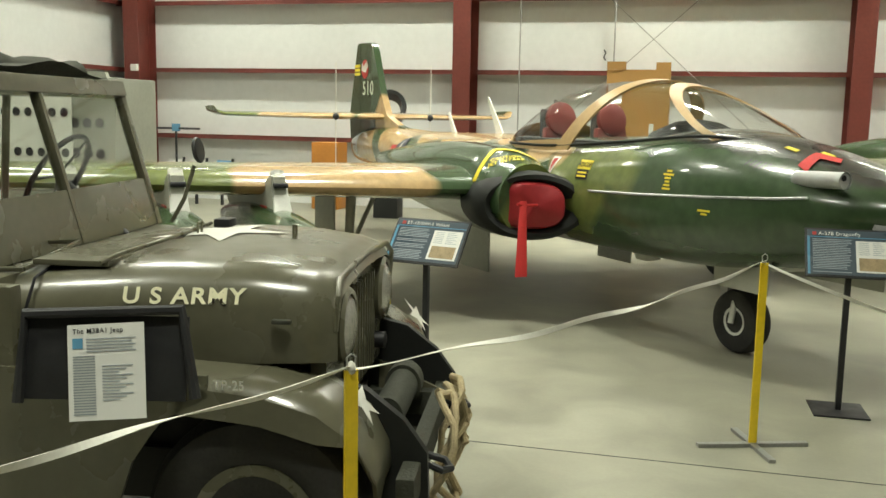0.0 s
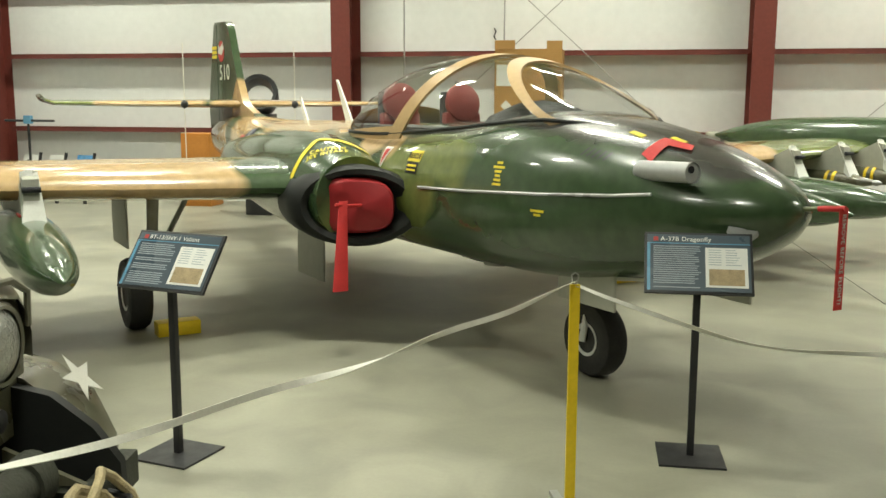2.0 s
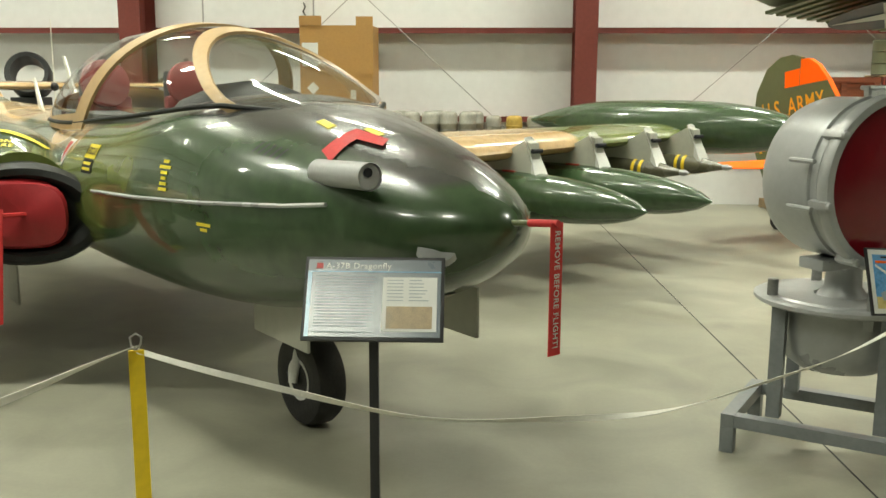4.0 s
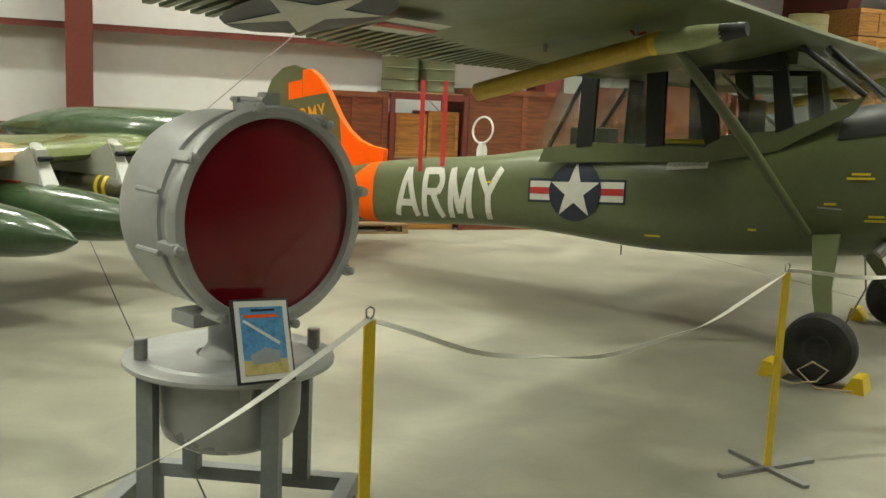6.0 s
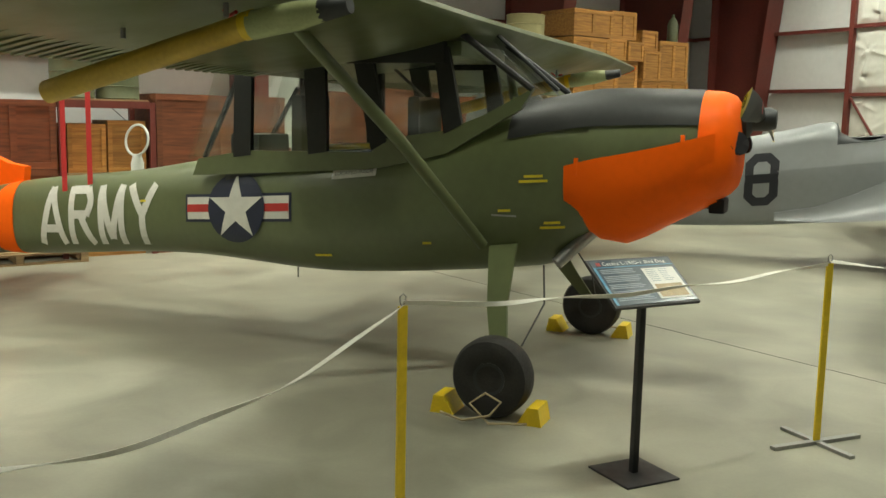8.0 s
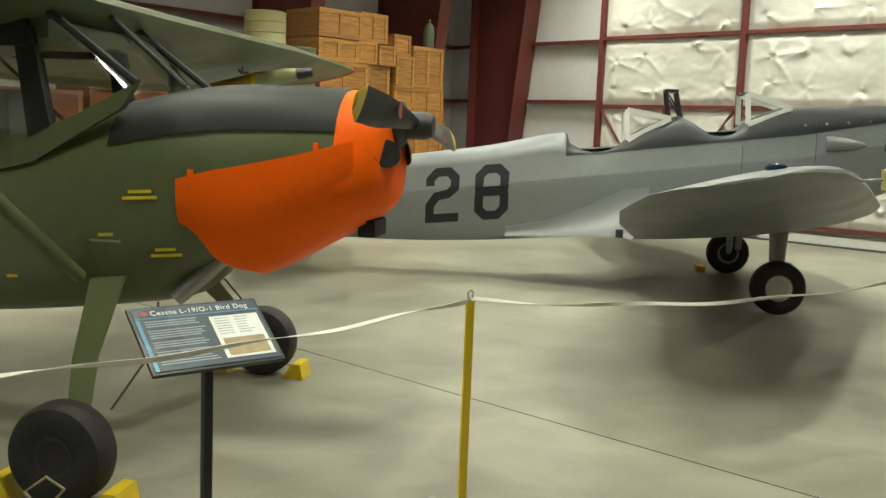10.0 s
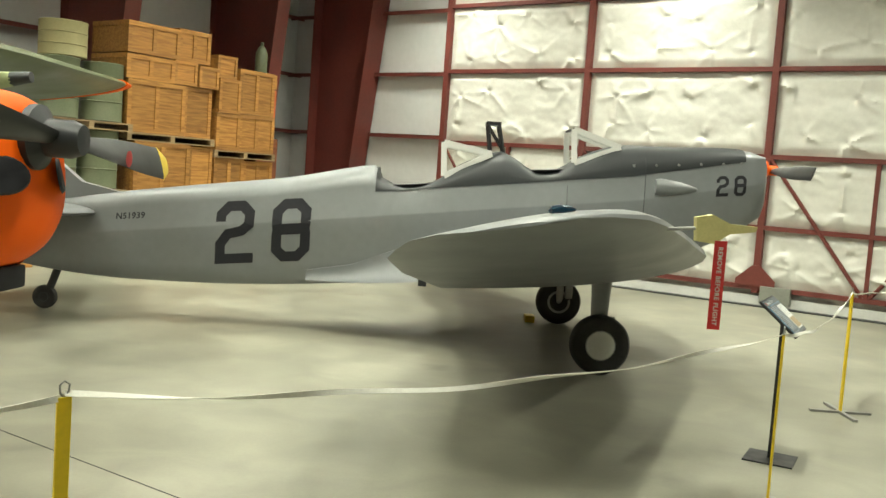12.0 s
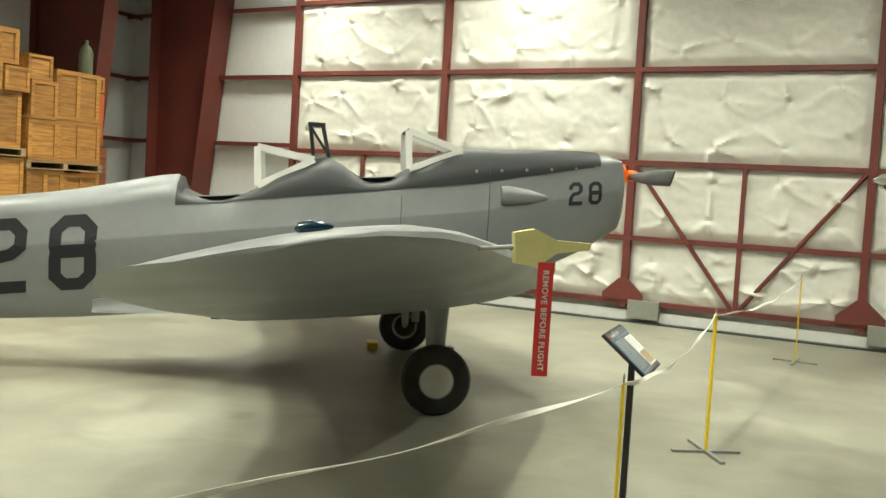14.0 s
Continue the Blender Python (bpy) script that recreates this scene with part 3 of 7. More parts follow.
    part("wheel_box", box((-0.12, y - 0.55, 0.06), (0.02, y - 0.1, 0.32), 0.01), PERFPANEL, door, "grey steel wheel housing at the door's foot", smooth=False)
for z in levels:
    for y0, y1 in zip(verticals, verticals[1:]):
        part("rail", box((-0.045, y1 + 0.05, z - 0.035), (0.045, y0 - 0.05, z + 0.035)), PRIMER, door, smooth=False)
for y0, y1 in zip(verticals, verticals[1:]):
    ym = (y0 + y1) / 2
    part("post", box((-0.04, ym - 0.03, 0.3), (0.04, ym + 0.03, 2.26)), PRIMER, door, smooth=False)
    for ya in (y0 - 0.06, y1 + 0.06):
        part("diagonal", rod((-0.03, ya, 2.24), (-0.03, ym + (0.05 if ya > ym else -0.05), 0.32), 0.03, seg=6), PRIMER, door, smooth=False)


def quilt(y0, y1, z0, z1, seed):
    """A slack insulation blanket, tufted by pins, with creases between them."""
    rng = random.Random(seed)
    ny, nz = 84, 40
    pins = [(y0 + (y1 - y0) * (i + 0.5 + rng.uniform(-0.22, 0.22)) / 4, z0 + (z1 - z0) * (j + 0.5 + rng.uniform(-0.25, 0.25)) / 2) for i in range(4) for j in range(2)]
    folds = []
    for py, pz in pins:
        for _ in range(rng.randint(3, 6)):
            a, ln = rng.uniform(0, 6.28), rng.uniform(0.25, 0.75)
            folds.append((py, pz, math.cos(a), math.sin(a), ln, rng.uniform(0.03, 0.065), rng.uniform(0.03, 0.05), rng.uniform(-0.4, 0.4)))
    yy, zz = np.meshgrid(np.linspace(y0, y1, ny + 1), np.linspace(z0, z1, nz + 1))
    ey = np.minimum(yy - y0, y1 - yy)
    ez = np.minimum(zz - z0, z1 - zz)
    h = 0.055 * np.minimum(1, np.minimum(ey, ez) / 0.14 + 0.05)
    for py, pz in pins:
        h -= 0.05 * np.exp(-np.hypot(yy - py, zz - pz) / 0.09)
    for py, pz, c, q, ln, amp, wd, bend in folds:
        u = (yy - py) * c + (zz - pz) * q
        v = -(yy - py) * q + (zz - pz) * c - bend * u * u
        h += amp * np.exp(-np.abs(v) / wd) * np.clip(u / 0.06, 0, 1) * np.clip(1 - u / ln, 0, 1)
    for j in range(nz + 1):
        for i in range(ny + 1):
            h[j, i] += 0.02 * noise.noise((yy[j, i] * 2.1, zz[j, i] * 3.3, seed)) + 0.008 * noise.noise((yy[j, i] * 8, zz[j, i] * 9, seed + 5))
    grid = [[(0.06 - max(h[j, i], -0.01), yy[j, i], zz[j, i]) for i in range(ny + 1)] for j in range(nz + 1)]
    return loft(grid, closed=False)


k = 0
for y0, y1 in zip(verticals, verticals[1:]):
    for z0, z1 in zip(levels, levels[1:]):
        k += 1
        part("insulation_blanket", quilt(y1 + 0.04, y0 - 0.04, z0 + 0.03, z1 - 0.03, k), QUILT, door)
part("backing_sheet", box((0.13, -8.9, 0.02), (0.15, 13.95, TOPZ)), QUILT, door, smooth=False)
part("foot_seal", box((-0.02, -8.9, 0.02), (0.02, 13.9, 0.16)), WHITE, door, "white door foot strip", smooth=False)
solid("door_track", box((DX - 0.16, -8.9, 0), (DX + 0.25, 13.95, 0.018)), DARKGREY, "dark steel door track set on the floor", "door track", kind="structure", smooth=False)

# ---- ceiling lamps ----


def strip_lamp(m):
    t = thing("ceiling_lamp", m, "long white strip lamp hung under the roof", "ceiling lamp", "roof lamps")
    part("housing", box((-0.62, -0.12, 0.0), (0.62, 0.12, 0.07), 0.01), WHITE, t)
    part("diffuser", box((-0.6, -0.1, -0.03), (0.6, 0.1, -0.002), 0.008), LAMP, t)
    for side in (-1, 1):
        part("reflector", extrude_outline([(side * 0.121, 0.06), (side * 0.125, 0.06), (side * 0.2, -0.1), (side * 0.196, -0.1)], -0.62, 0.62, plane="yz"), WHITE, t, smooth=False)
    part("hanger", rod((-0.5, 0, 0.07), (-0.5, 0, 0.6), 0.005, seg=6), CABLE, t)
    part("hanger", rod((0.5, 0, 0.07), (0.5, 0, 0.6), 0.005, seg=6), CABLE, t)
    return t


first = strip_lamp(pose(*LAMP_PLACES[0], TOPZ - 0.6))
for x, y in LAMP_PLACES[1:]:
    copy_thing(first, pose(x, y, TOPZ - 0.6))

# ---- posts and tape ----


def barrier_post(x, y, turn, h=0.95, lean=0.0):
    t = thing("barrier_post", pose(x, y, 0, 0, lean, turn), "yellow flat-bar barrier post on a crossed grey steel foot", "barrier post", "barrier posts")
    part("upright", box((-0.02, -0.006, 0.02), (0.02, 0.006, h), 0.002), YELLOW, t, smooth=False)
    part("foot_bar", box((-0.29, -0.018, 0.0), (0.29, 0.018, 0.02), 0.002), STEEL, t, smooth=False)
    part("foot_bar", box((-0.018, 0.018, 0.0), (0.018, 0.24, 0.018), 0.002), STEEL, t, smooth=False)
    part("foot_bar", box((-0.018, -0.24, 0.0), (0.018, -0.018, 0.018), 0.002), STEEL, t, smooth=False)
    part("hook", tube([(0, 0, h), (0.012, 0, h + 0.015), (0.014, 0, h + 0.035), (0, 0, h + 0.045), (-0.014, 0, h + 0.035), (-0.012, 0, h + 0.012), (0, 0, h - 0.005)], 0.003, 6), STEEL, t)
    return t


POSTS = [(-1.35, -0.55), (-0.25, 1.53), (0.99, 4.04), (3.8, 5.4), (5.96, 5.97), (8.44, 5.84), (11.85, 4.83), (14.75, 5.11), (19.5, 5.2)]
for i, (x, y) in enumerate(POSTS):
    barrier_post(x, y, (40, 50, 20, 8, 5, -12, 10, 35, 0)[i])


def tape_run(a, b, sag, seed, h=0.955):
    """A twisted cotton tape hanging between two posts."""
    rng = random.Random(seed)
    a, b = Vector((*a, h)), Vector((*b, h))
    n = 60
    d = (b - a).normalized()
    side = Vector((-d.y, d.x, 0))
    rings = []
    tw = rng.uniform(0, 3)
    for i in range(n + 1):
        u = i / n
        p = a.lerp(b, u) - Vector((0, 0, sag * 4 * u * (1 - u) + 0.006 * math.sin(u * 23 + seed)))
        ang = tw + 1.3 * math.sin(u * 9 + seed) + 2.2 * u
        w = Vector((0, 0, 1)) * math.cos(ang) * 0.0095 + side * math.sin(ang) * 0.0095
        t = d.cross(w).normalized() * 0.0012
        rings.append([p + w + t, p - w + t, p - w - t, p + w - t])
    return solid("barrier_tape", loft(rings), TAPE, "slack white cotton tape strung between yellow posts", "barrier tape", group="barrier tapes")


SAGS = (0.03, 0.05, 0.38, 0.25, 0.05, 0.1, 0.1, 0.1)
for i, s in enumerate(SAGS):
    tape_run(POSTS[i], POSTS[i + 1], s, i)
solid("tape_knot", lathe([(0.003, -0.02), (0.012, -0.012), (0.015, 0), (0.011, 0.012), (0.003, 0.02)], pose(POSTS[1][0], POSTS[1][1], 0.955), 10), TAPE, "knot of white tape tied on the post hook", "tape knot")

# ---- reading stands ----


def reading_stand(m, title, tilt, photo=True, dark=True, pole_h=0.86):
    """m: pole foot, board facing local -y."""
    t = thing("sign_stand", m, "black sign stand with a tilted blue information board", "sign stand", "information stands")
    part("base_plate", box((-0.15, -0.15, 0), (0.15, 0.15, 0.01), 0.002), BLACK, t, smooth=False)
    part("pole", box((-0.016, -0.016, 0.01), (0.016, 0.016, pole_h), 0.003), BLACK, t)
    bm4 = pose(0, 0, pole_h + 0.06, tilt)
    board = part("board", box((-0.24, -0.15, -0.016), (0.24, 0.15, 0.0), 0.004, m=bm4), BLACK, t)
    part("sheet", box((-0.228, -0.138, 0.001), (0.228, 0.138, 0.003), m=bm4), SIGNBLUE if dark else TEXTGREY, board, smooth=False)
    part("edge_strip", box((-0.228, -0.138, 0.0032), (-0.214, 0.09, 0.0042), m=bm4), LIGHTBLUE, board, smooth=False)
    part("header_rule", box((-0.228, 0.092, 0.0032), (0.228, 0.096, 0.0042), m=bm4), LIGHTBLUE, board, smooth=False)
    part("flag_mark", box((-0.2, 0.105, 0.0032), (-0.178, 0.125, 0.0042), m=bm4), INSIGNIARED, board, smooth=False)
    words = text_bm(title, 0.03, 0.0004, align="LEFT")
    words.transform(bm4 @ pose(-0.168, 0.114, 0.0045))
    part("title", words, PAPER, board, smooth=False)
    rng = random.Random(len(title))
    bm = bmesh.new()
    y = 0.078
    while y > -0.125:
        if rng.random() > 0.13:
            box((-0.2, y - 0.0022, 0.0032), (0.01 - rng.random() * 0.03, y + 0.0022, 0.0038), bm=bm, m=bm4)
        y -= 0.0105
    part("body_text", bm, TEXTGREY, board, smooth=False)
    part("fact_panel", box((0.03, -0.118, 0.0032), (0.215, 0.075, 0.0042), m=bm4), PAPER, board, smooth=False)
    part("photo", box((0.045, -0.108, 0.0044), (0.2, -0.03, 0.0052), m=bm4), PHOTO, board, smooth=False)
    bm = bmesh.new()
    for k in range(7):
        box((0.045, 0.062 - 0.012 * k, 0.0044), (0.1, 0.065 - 0.012 * k, 0.005), bm=bm, m=bm4)
        box((0.12, 0.062 - 0.012 * k, 0.0044), (0.19 - rng.random() * 0.03, 0.065 - 0.012 * k, 0.005), bm=bm, m=bm4)
    part("fact_text", bm, TEXTGREY, board, smooth=False)
    return t


reading_stand(pose(-0.85, 4.36, 0, 0, 0, -12), "BT-13/SNV-1 Valiant", 52)
reading_stand(pose(1.5, 4.82, 0, 0, 0, 2), "A-37B Dragonfly", 58)
reading_stand(pose(7.31, 6.05, 0, 0, 0, -8), "Cessna L-19/O-1 Bird Dog", 36)
reading_stand(pose(12.95, 5.13, 0, 0, 0, 8), "Fairchild PT-19", 40, dark=True)

# ---- searchlight ----


def searchlight():
    t = thing("searchlight", pose(3.44, 5.93, 0, 0, 0, -27), "grey drum searchlight with a red lens on a steel stand", "searchlight")
    # stand
    for x in (-0.4, 0.4):
        part("base_bar", box((x - 0.03, -0.3, 0.12), (x + 0.03, 0.3, 0.18), 0.003), STANDGREY, t, smooth=False)
        part("leg", box((x * 0.55 - 0.03, -0.24, 0.18), (x * 0.55 + 0.03, -0.18, 0.69), 0.003), STANDGREY, t, smooth=False)
        part("leg", box((x * 0.55 - 0.03, 0.18, 0.18), (x * 0.55 + 0.03, 0.24, 0.69), 0.003), STANDGREY, t, smooth=False)
        for y in (-0.3, 0.24):
            part("foot", box((x - 0.03, y, 0.0), (x + 0.03, y + 0.06, 0.12), 0.003), STANDGREY, t, smooth=False)
    for y in (-0.3, 0.24):
        part("cross_bar", box((-0.37, y, 0.122), (0.37, y + 0.06, 0.178), 0.003), STANDGREY, t, smooth=False)
    part("table_ring", lathe([(0.2, 0.69), (0.36, 0.69), (0.375, 0.7), (0.375, 0.715), (0.36, 0.722), (0.3, 0.716), (0.29, 0.725), (0.12, 0.725), (0.1, 0.7)], seg=48), GREYPAINT, t)
    part("bowl", lathe([(0.26, 0.69), (0.255, 0.5), (0.235, 0.44), (0.18, 0.4), (0.02, 0.385)], seg=40), GREYPAINT, t)
    for k in range(4):
        a = radians(30 + 90 * k)
        x, y = 0.31 * math.cos(a), 0.31 * math.sin(a)
        part("stud", lathe([(0.024, 0.72), (0.024, 0.79), (0.02, 0.795), (0.006, 0.795)], pose(x, y, 0), 16), STEEL, t)
        part("bowl_clamp", box((x * 0.92 - 0.02, y * 0.92 - 0.015, 0.63), (x * 0.92 + 0.02, y * 0.92 + 0.015, 0.7), 0.005), GREYPAINT, t)
    part("pedestal", lathe([(0.11, 0.72), (0.08, 0.76), (0.075, 0.86), (0.1, 0.9)], seg=24), GREYPAINT, t)
    part("yoke", box((-0.2, -0.07, 0.85), (0.2, 0.07, 0.9), 0.01, m=pose(0, 0, 0, 0, 0, 54)), GREYPAINT, t)
    # drum faces local direction q
    q = pose(0, 0, 1.24, 0, 90, -39)
    drum = part("drum", lathe([(0.01, -0.3), (0.12, -0.295), (0.26, -0.25), (0.335, -0.17), (0.35, -0.12), (0.35, 0.17), (0.36, 0.175), (0.36, 0.19), (0.35, 0.195), (0.35, 0.2)], q, 56), GREYPAINT, t)
    part("lens_ring", lathe([(0.35, 0.2), (0.37, 0.205), (0.375, 0.22), (0.375, 0.25), (0.367, 0.262), (0.335, 0.262), (0.33, 0.245), (0.33, 0.225)], q, 56, caps=False), GREYPAINT, drum)
    for z in (0.13, 0.205):
        part("drum_hoop", lathe([(0.349, z - 0.012), (0.362, z - 0.008), (0.362, z + 0.008), (0.349, z + 0.012)], q, 56, caps=False), GREYPAINT, drum)
    for a in (150, 186):
        c = Matrix.Rotation(radians(a), 4, "Z")
        part("hinge_lug", box((0.35, -0.02, 0.09), (0.4, 0.02, 0.12), 0.005, m=q @ c), GREYPAINT, drum)
        part("hinge_bolt", rod(q @ c @ Vector((0.39, 0, 0.06)), q @ c @ Vector((0.39, 0, 0.25)), 0.01, seg=10), GREYPAINT, drum)
    part("lens", lathe([(0.335, 0.235), (0.25, 0.25), (0.13, 0.258), (0.01, 0.261)], q, 48), REDLENS, drum)
    for k in range(8):
        a = radians(45 * k + 12)
        c = Matrix.Rotation(a, 4, "Z")
        part("toggle_clamp", box((0.36, -0.018, 0.17), (0.388, 0.018, 0.275), 0.006, m=q @ c), GREYPAINT, drum)
        part("clamp_knob", lathe([(0.008, 0.26), (0.016, 0.27), (0.016, 0.29), (0.006, 0.295)], q @ c @ Matrix.Translation((0.374, 0, 0)), 10), GREYPAINT, drum)
    part("top_bracket", box((-0.415, -0.03, 0.19), (-0.365, 0.03, 0.24), 0.01, m=q), GREYPAINT, drum)
    for s in (-0.16, 0.16):
        a = Matrix.Rotation(radians(90 if s > 0 else 70), 4, "Z")
        part("hinge_rod", rod((0.385, s * 0.6, 0.06), (0.385, s * 0.6, 0.2), 0.01, seg=8), GREYPAINT, drum).data.transform(q @ Matrix.Rotation(radians(-90), 4, "Z"))
    return t


searchlight()
fm = pose(3.5, 5.51, 0.73, 70, 0, 24) @ pose(0, 0.0, 0)
fr = thing("framed_picture", fm @ pose(0, 0, 0, 0, 0, -5), "black-framed blue lighting advertisement leaning on the searchlight", "picture")
part("frame", box((-0.108, 0, -0.012), (0.108, 0.275, 0.0), 0.003), BLACK, fr)
part("mount", box((-0.1, 0.008, 0.0005), (0.1, 0.267, 0.002)), PAPER, fr, smooth=False)
part("poster", box((-0.082, 0.028, 0.0025), (0.082, 0.247, 0.003)), PICBLUE, fr, smooth=False)
part("poster_ground", box((-0.082, 0.028, 0.0034), (0.082, 0.075, 0.004)), PICSAND, fr, smooth=False)
part("light_beam", extrude_outline([(-0.075, 0.2), (-0.07, 0.208), (0.06, 0.13), (0.055, 0.12)], 0.0034, 0.004, plane="xy"), PAPER, fr, smooth=False)
part("machine_drawing", extrude_outline([(-0.05, 0.06), (0.05, 0.065), (0.06, 0.1), (0.0, 0.115), (-0.06, 0.09)], 0.0042, 0.0048, plane="xy"), TEXTGREY, fr, smooth=False)
part("script_line", box((-0.07, 0.212, 0.0034), (0.06, 0.222, 0.004)), ORANGE, fr, smooth=False)
part("heading_bar", box((-0.04, 0.232, 0.0034), (0.05, 0.24, 0.004)), INK, fr, smooth=False)


def tilted_wing(stations, pitch, n=14):
    """Wing with its rear edge lower by pitch metres for each metre of chord."""
    return loft([[(lx - x, y, z + h - x * pitch) for x, h in foil(ch, th, n)] for y, lx, z, ch, th in stations])


def block_letters(words, h, w):
    """Plain stroke capitals."""
    strokes = {"A": (((0, 0), (0.5, 1)), ((0.5, 1), (1, 0)), ((0.2, 0.28), (0.8, 0.28))), "R": (((0.1, 0), (0.1, 1)), ((0.1, 0.94), (0.75, 0.94)), ((0.75, 0.97), (0.92, 0.8)), ((0.92, 0.82), (0.92, 0.66)), ((0.92, 0.68), (0.75, 0.5)), ((0.75, 0.52), (0.1, 0.52)), ((0.5, 0.5), (0.95, 0))),
               "M": (((0.08, 0), (0.08, 1)), ((0.08, 1), (0.5, 0.1)), ((0.5, 0.1), (0.92, 1)), ((0.92, 1), (0.92, 0))), "Y": (((0, 1), (0.5, 0.5)), ((1, 1), (0.5, 0.5)), ((0.5, 0.52), (0.5, 0)))}
    bm = bmesh.new()
    k = w * 0.25
    x = -(len(words) * w * 1.28 - 0.28 * w) / 2
    for ch in words:
        for n, (p, q) in enumerate(strokes[ch]):
            p, q = Vector((x + p[0] * w, (p[1] - 0.5) * h)), Vector((x + q[0] * w, (q[1] - 0.5) * h))
            d = (q - p).normalized()
            e = Vector((-d.y, d.x)) * k / 2
            bm.faces.new([bm.verts.new((*v, 0)) for v in (p - e, q - e, q + e, p + e)])
        x += w * 1.28
    return bm


def block_figure(ch, h):
    """One octagonal block figure as used on trainers: a mitred stroke, centred."""
    w, k, c = h * 0.62, h * 0.16, h * 0.2
    q = k / 2
    m = h * 0.52
    if ch == "2":
        pts, ring = [(q, h * 0.68), (q, h - c), (c, h - q), (w - c, h - q), (w - q, h - c), (w - q, h * 0.62), (w - c, m), (c, m - k * 0.25), (q, m - c), (q, q), (w, q)], False
    else:
        pts, ring = [(c, q), (w - c, q), (w - q, c), (w - q, m - k * 0.5), (w - q * 1.2, m), (w - q, m + k * 0.5), (w - q, h - c), (w - c, h - q), (c, h - q), (q, h - c), (q, m + k * 0.5), (q * 1.2, m), (q, m - k * 0.5), (q, c)], True
    p = [Vector(v) for v in pts]
    n = len(p)
    bm = bmesh.new()
    pairs = []
    for i in range(n):
        a = p[i - 1] if ring or i > 0 else None
        b = p[(i + 1) % n] if ring or i < n - 1 else None
        d0 = (p[i] - a).normalized() if a is not None else (b - p[i]).normalized()
        d1 = (b - p[i]).normalized() if b is not None else d0
        n0, n1 = Vector((-d0.y, d0.x)), Vector((-d1.y, d1.x))
        mid = (n0 + n1).normalized()
        off = mid * q / max(mid.dot(n0), 0.5)
        pairs.append([bm.verts.new((v.x - w / 2, v.y - h / 2, 0)) for v in (p[i] - off, p[i] + off)])
    for i in range(n if ring else n - 1):
        a, b = pairs[i], pairs[(i + 1) % n]
        bm.faces.new((a[0], b[0], b[1], a[1]))
    if ring:
        bm.faces.new([pairs[i][1] for i in (3, 4, 5, 10, 11, 12)])
    return bm


# ---- the camouflaged jet ----
U, V = (1, 0, 0), (0, 0, 1)


def attack_jet():
    t = thing("attack_jet", pose(-3.704, 11.498, 0, 0, 0, -49), "green and tan camouflaged attack jet with covered intakes", "airplane")
    fus = part("fuselage", body([
        (-0.75, 1.22, 0.03, 0.05, 0.1, 2.0), (-0.5, 1.2, 0.12, 0.15, 0.2, 2.0), (0, 1.2, 0.22, 0.25, 0.25, 2.0), (1.0, 1.2, 0.34, 0.27, 0.3, 2.0),
        (2.0, 1.15, 0.5, 0.3, 0.36, 2.1), (3.2, 1.1, 0.64, 0.36, 0.44, 2.2), (4.2, 1.06, 0.7, 0.42, 0.47, 2.3), (5.2, 1.05, 0.71, 0.43, 0.47, 2.4),
        (6.2, 1.05, 0.71, 0.47, 0.46, 2.6), (7.0, 1.05, 0.67, 0.54, 0.44, 2.7), (7.5, 1.06, 0.6, 0.48, 0.41, 2.5), (8.0, 1.08, 0.46, 0.365, 0.34, 2.2),
        (8.3, 1.1, 0.34, 0.26, 0.25, 2.0), (8.5, 1.12, 0.22, 0.15, 0.16, 2.0), (8.6, 1.13, 0.11, 0.08, 0.08, 2.0), (8.64, 1.13, 0.01, 0.01, 0.01, 2.0)], 48, 0.08), CAMO_BODY, t)
    # pale belly
    belly = []
    for r in smooth_sections([(2.0, 1.15, 0.5, 0.36, 2.1), (3.2, 1.1, 0.64, 0.44, 2.2), (4.2, 1.06, 0.7, 0.47, 2.3), (5.2, 1.05, 0.71, 0.47, 2.4), (6.2, 1.05, 0.71, 0.46, 2.4), (7.0, 1.05, 0.67, 0.44, 2.3), (7.6, 1.06, 0.58, 0.4, 2.2), (8.0, 1.08, 0.46, 0.34, 2.1), (8.3, 1.1, 0.34, 0.25, 2.0)], 0.12):
        span = 0.62 * min(1, (8.42 - r[0]) / 1.2)
        ring = []
        for i in range(17):
            q = math.pi * 1.5 + span * 1.4 * (i / 8 - 1)
            c, z = math.cos(q), math.sin(q)
            ring.append((r[0], (r[2] + 0.004) * math.copysign(abs(c) ** (2 / r[4]), c), r[1] + (r[3] + 0.005) * math.copysign(abs(z) ** (2 / r[4]), z)))
        belly.append(ring)
    part("belly_panel", loft(belly, closed=False), UNDERSIDE, t)
    # canopy glass, frames and sill
    can = [(4.5, 1.42, 0.4, 0.04, 2.2), (4.7, 1.42, 0.48, 0.18, 2.3), (4.95, 1.42, 0.54, 0.33, 2.3), (5.3, 1.42, 0.58, 0.46, 2.3), (5.65, 1.43, 0.59, 0.51, 2.3), (6.1, 1.46, 0.58, 0.48, 2.2), (6.5, 1.49, 0.54, 0.4, 2.1), (6.9, 1.53, 0.48, 0.25, 2.1), (7.2, 1.55, 0.41, 0.1, 2), (7.42, 1.53, 0.24, 0.03, 2)]
    def arch(r, grow=0.0, n=20):
        return [(r[0], -(r[2] + grow) * math.copysign(abs(math.cos(math.pi * i / n)) ** (2 / r[4]), math.cos(math.pi * i / n)), r[1] + (r[3] + grow) * abs(math.sin(math.pi * i / n)) ** (2 / r[4])) for i in range(n + 1)]
    rows = smooth_sections(can, 0.12)
    canopy = part("canopy", loft([arch(r) for r in rows], closed=False), CLEAR, t, "clear bubble canopy")
    canopy.visible_shadow = False
    def at_station(s):
        return min(rows, key=lambda r: abs(r[0] - s))
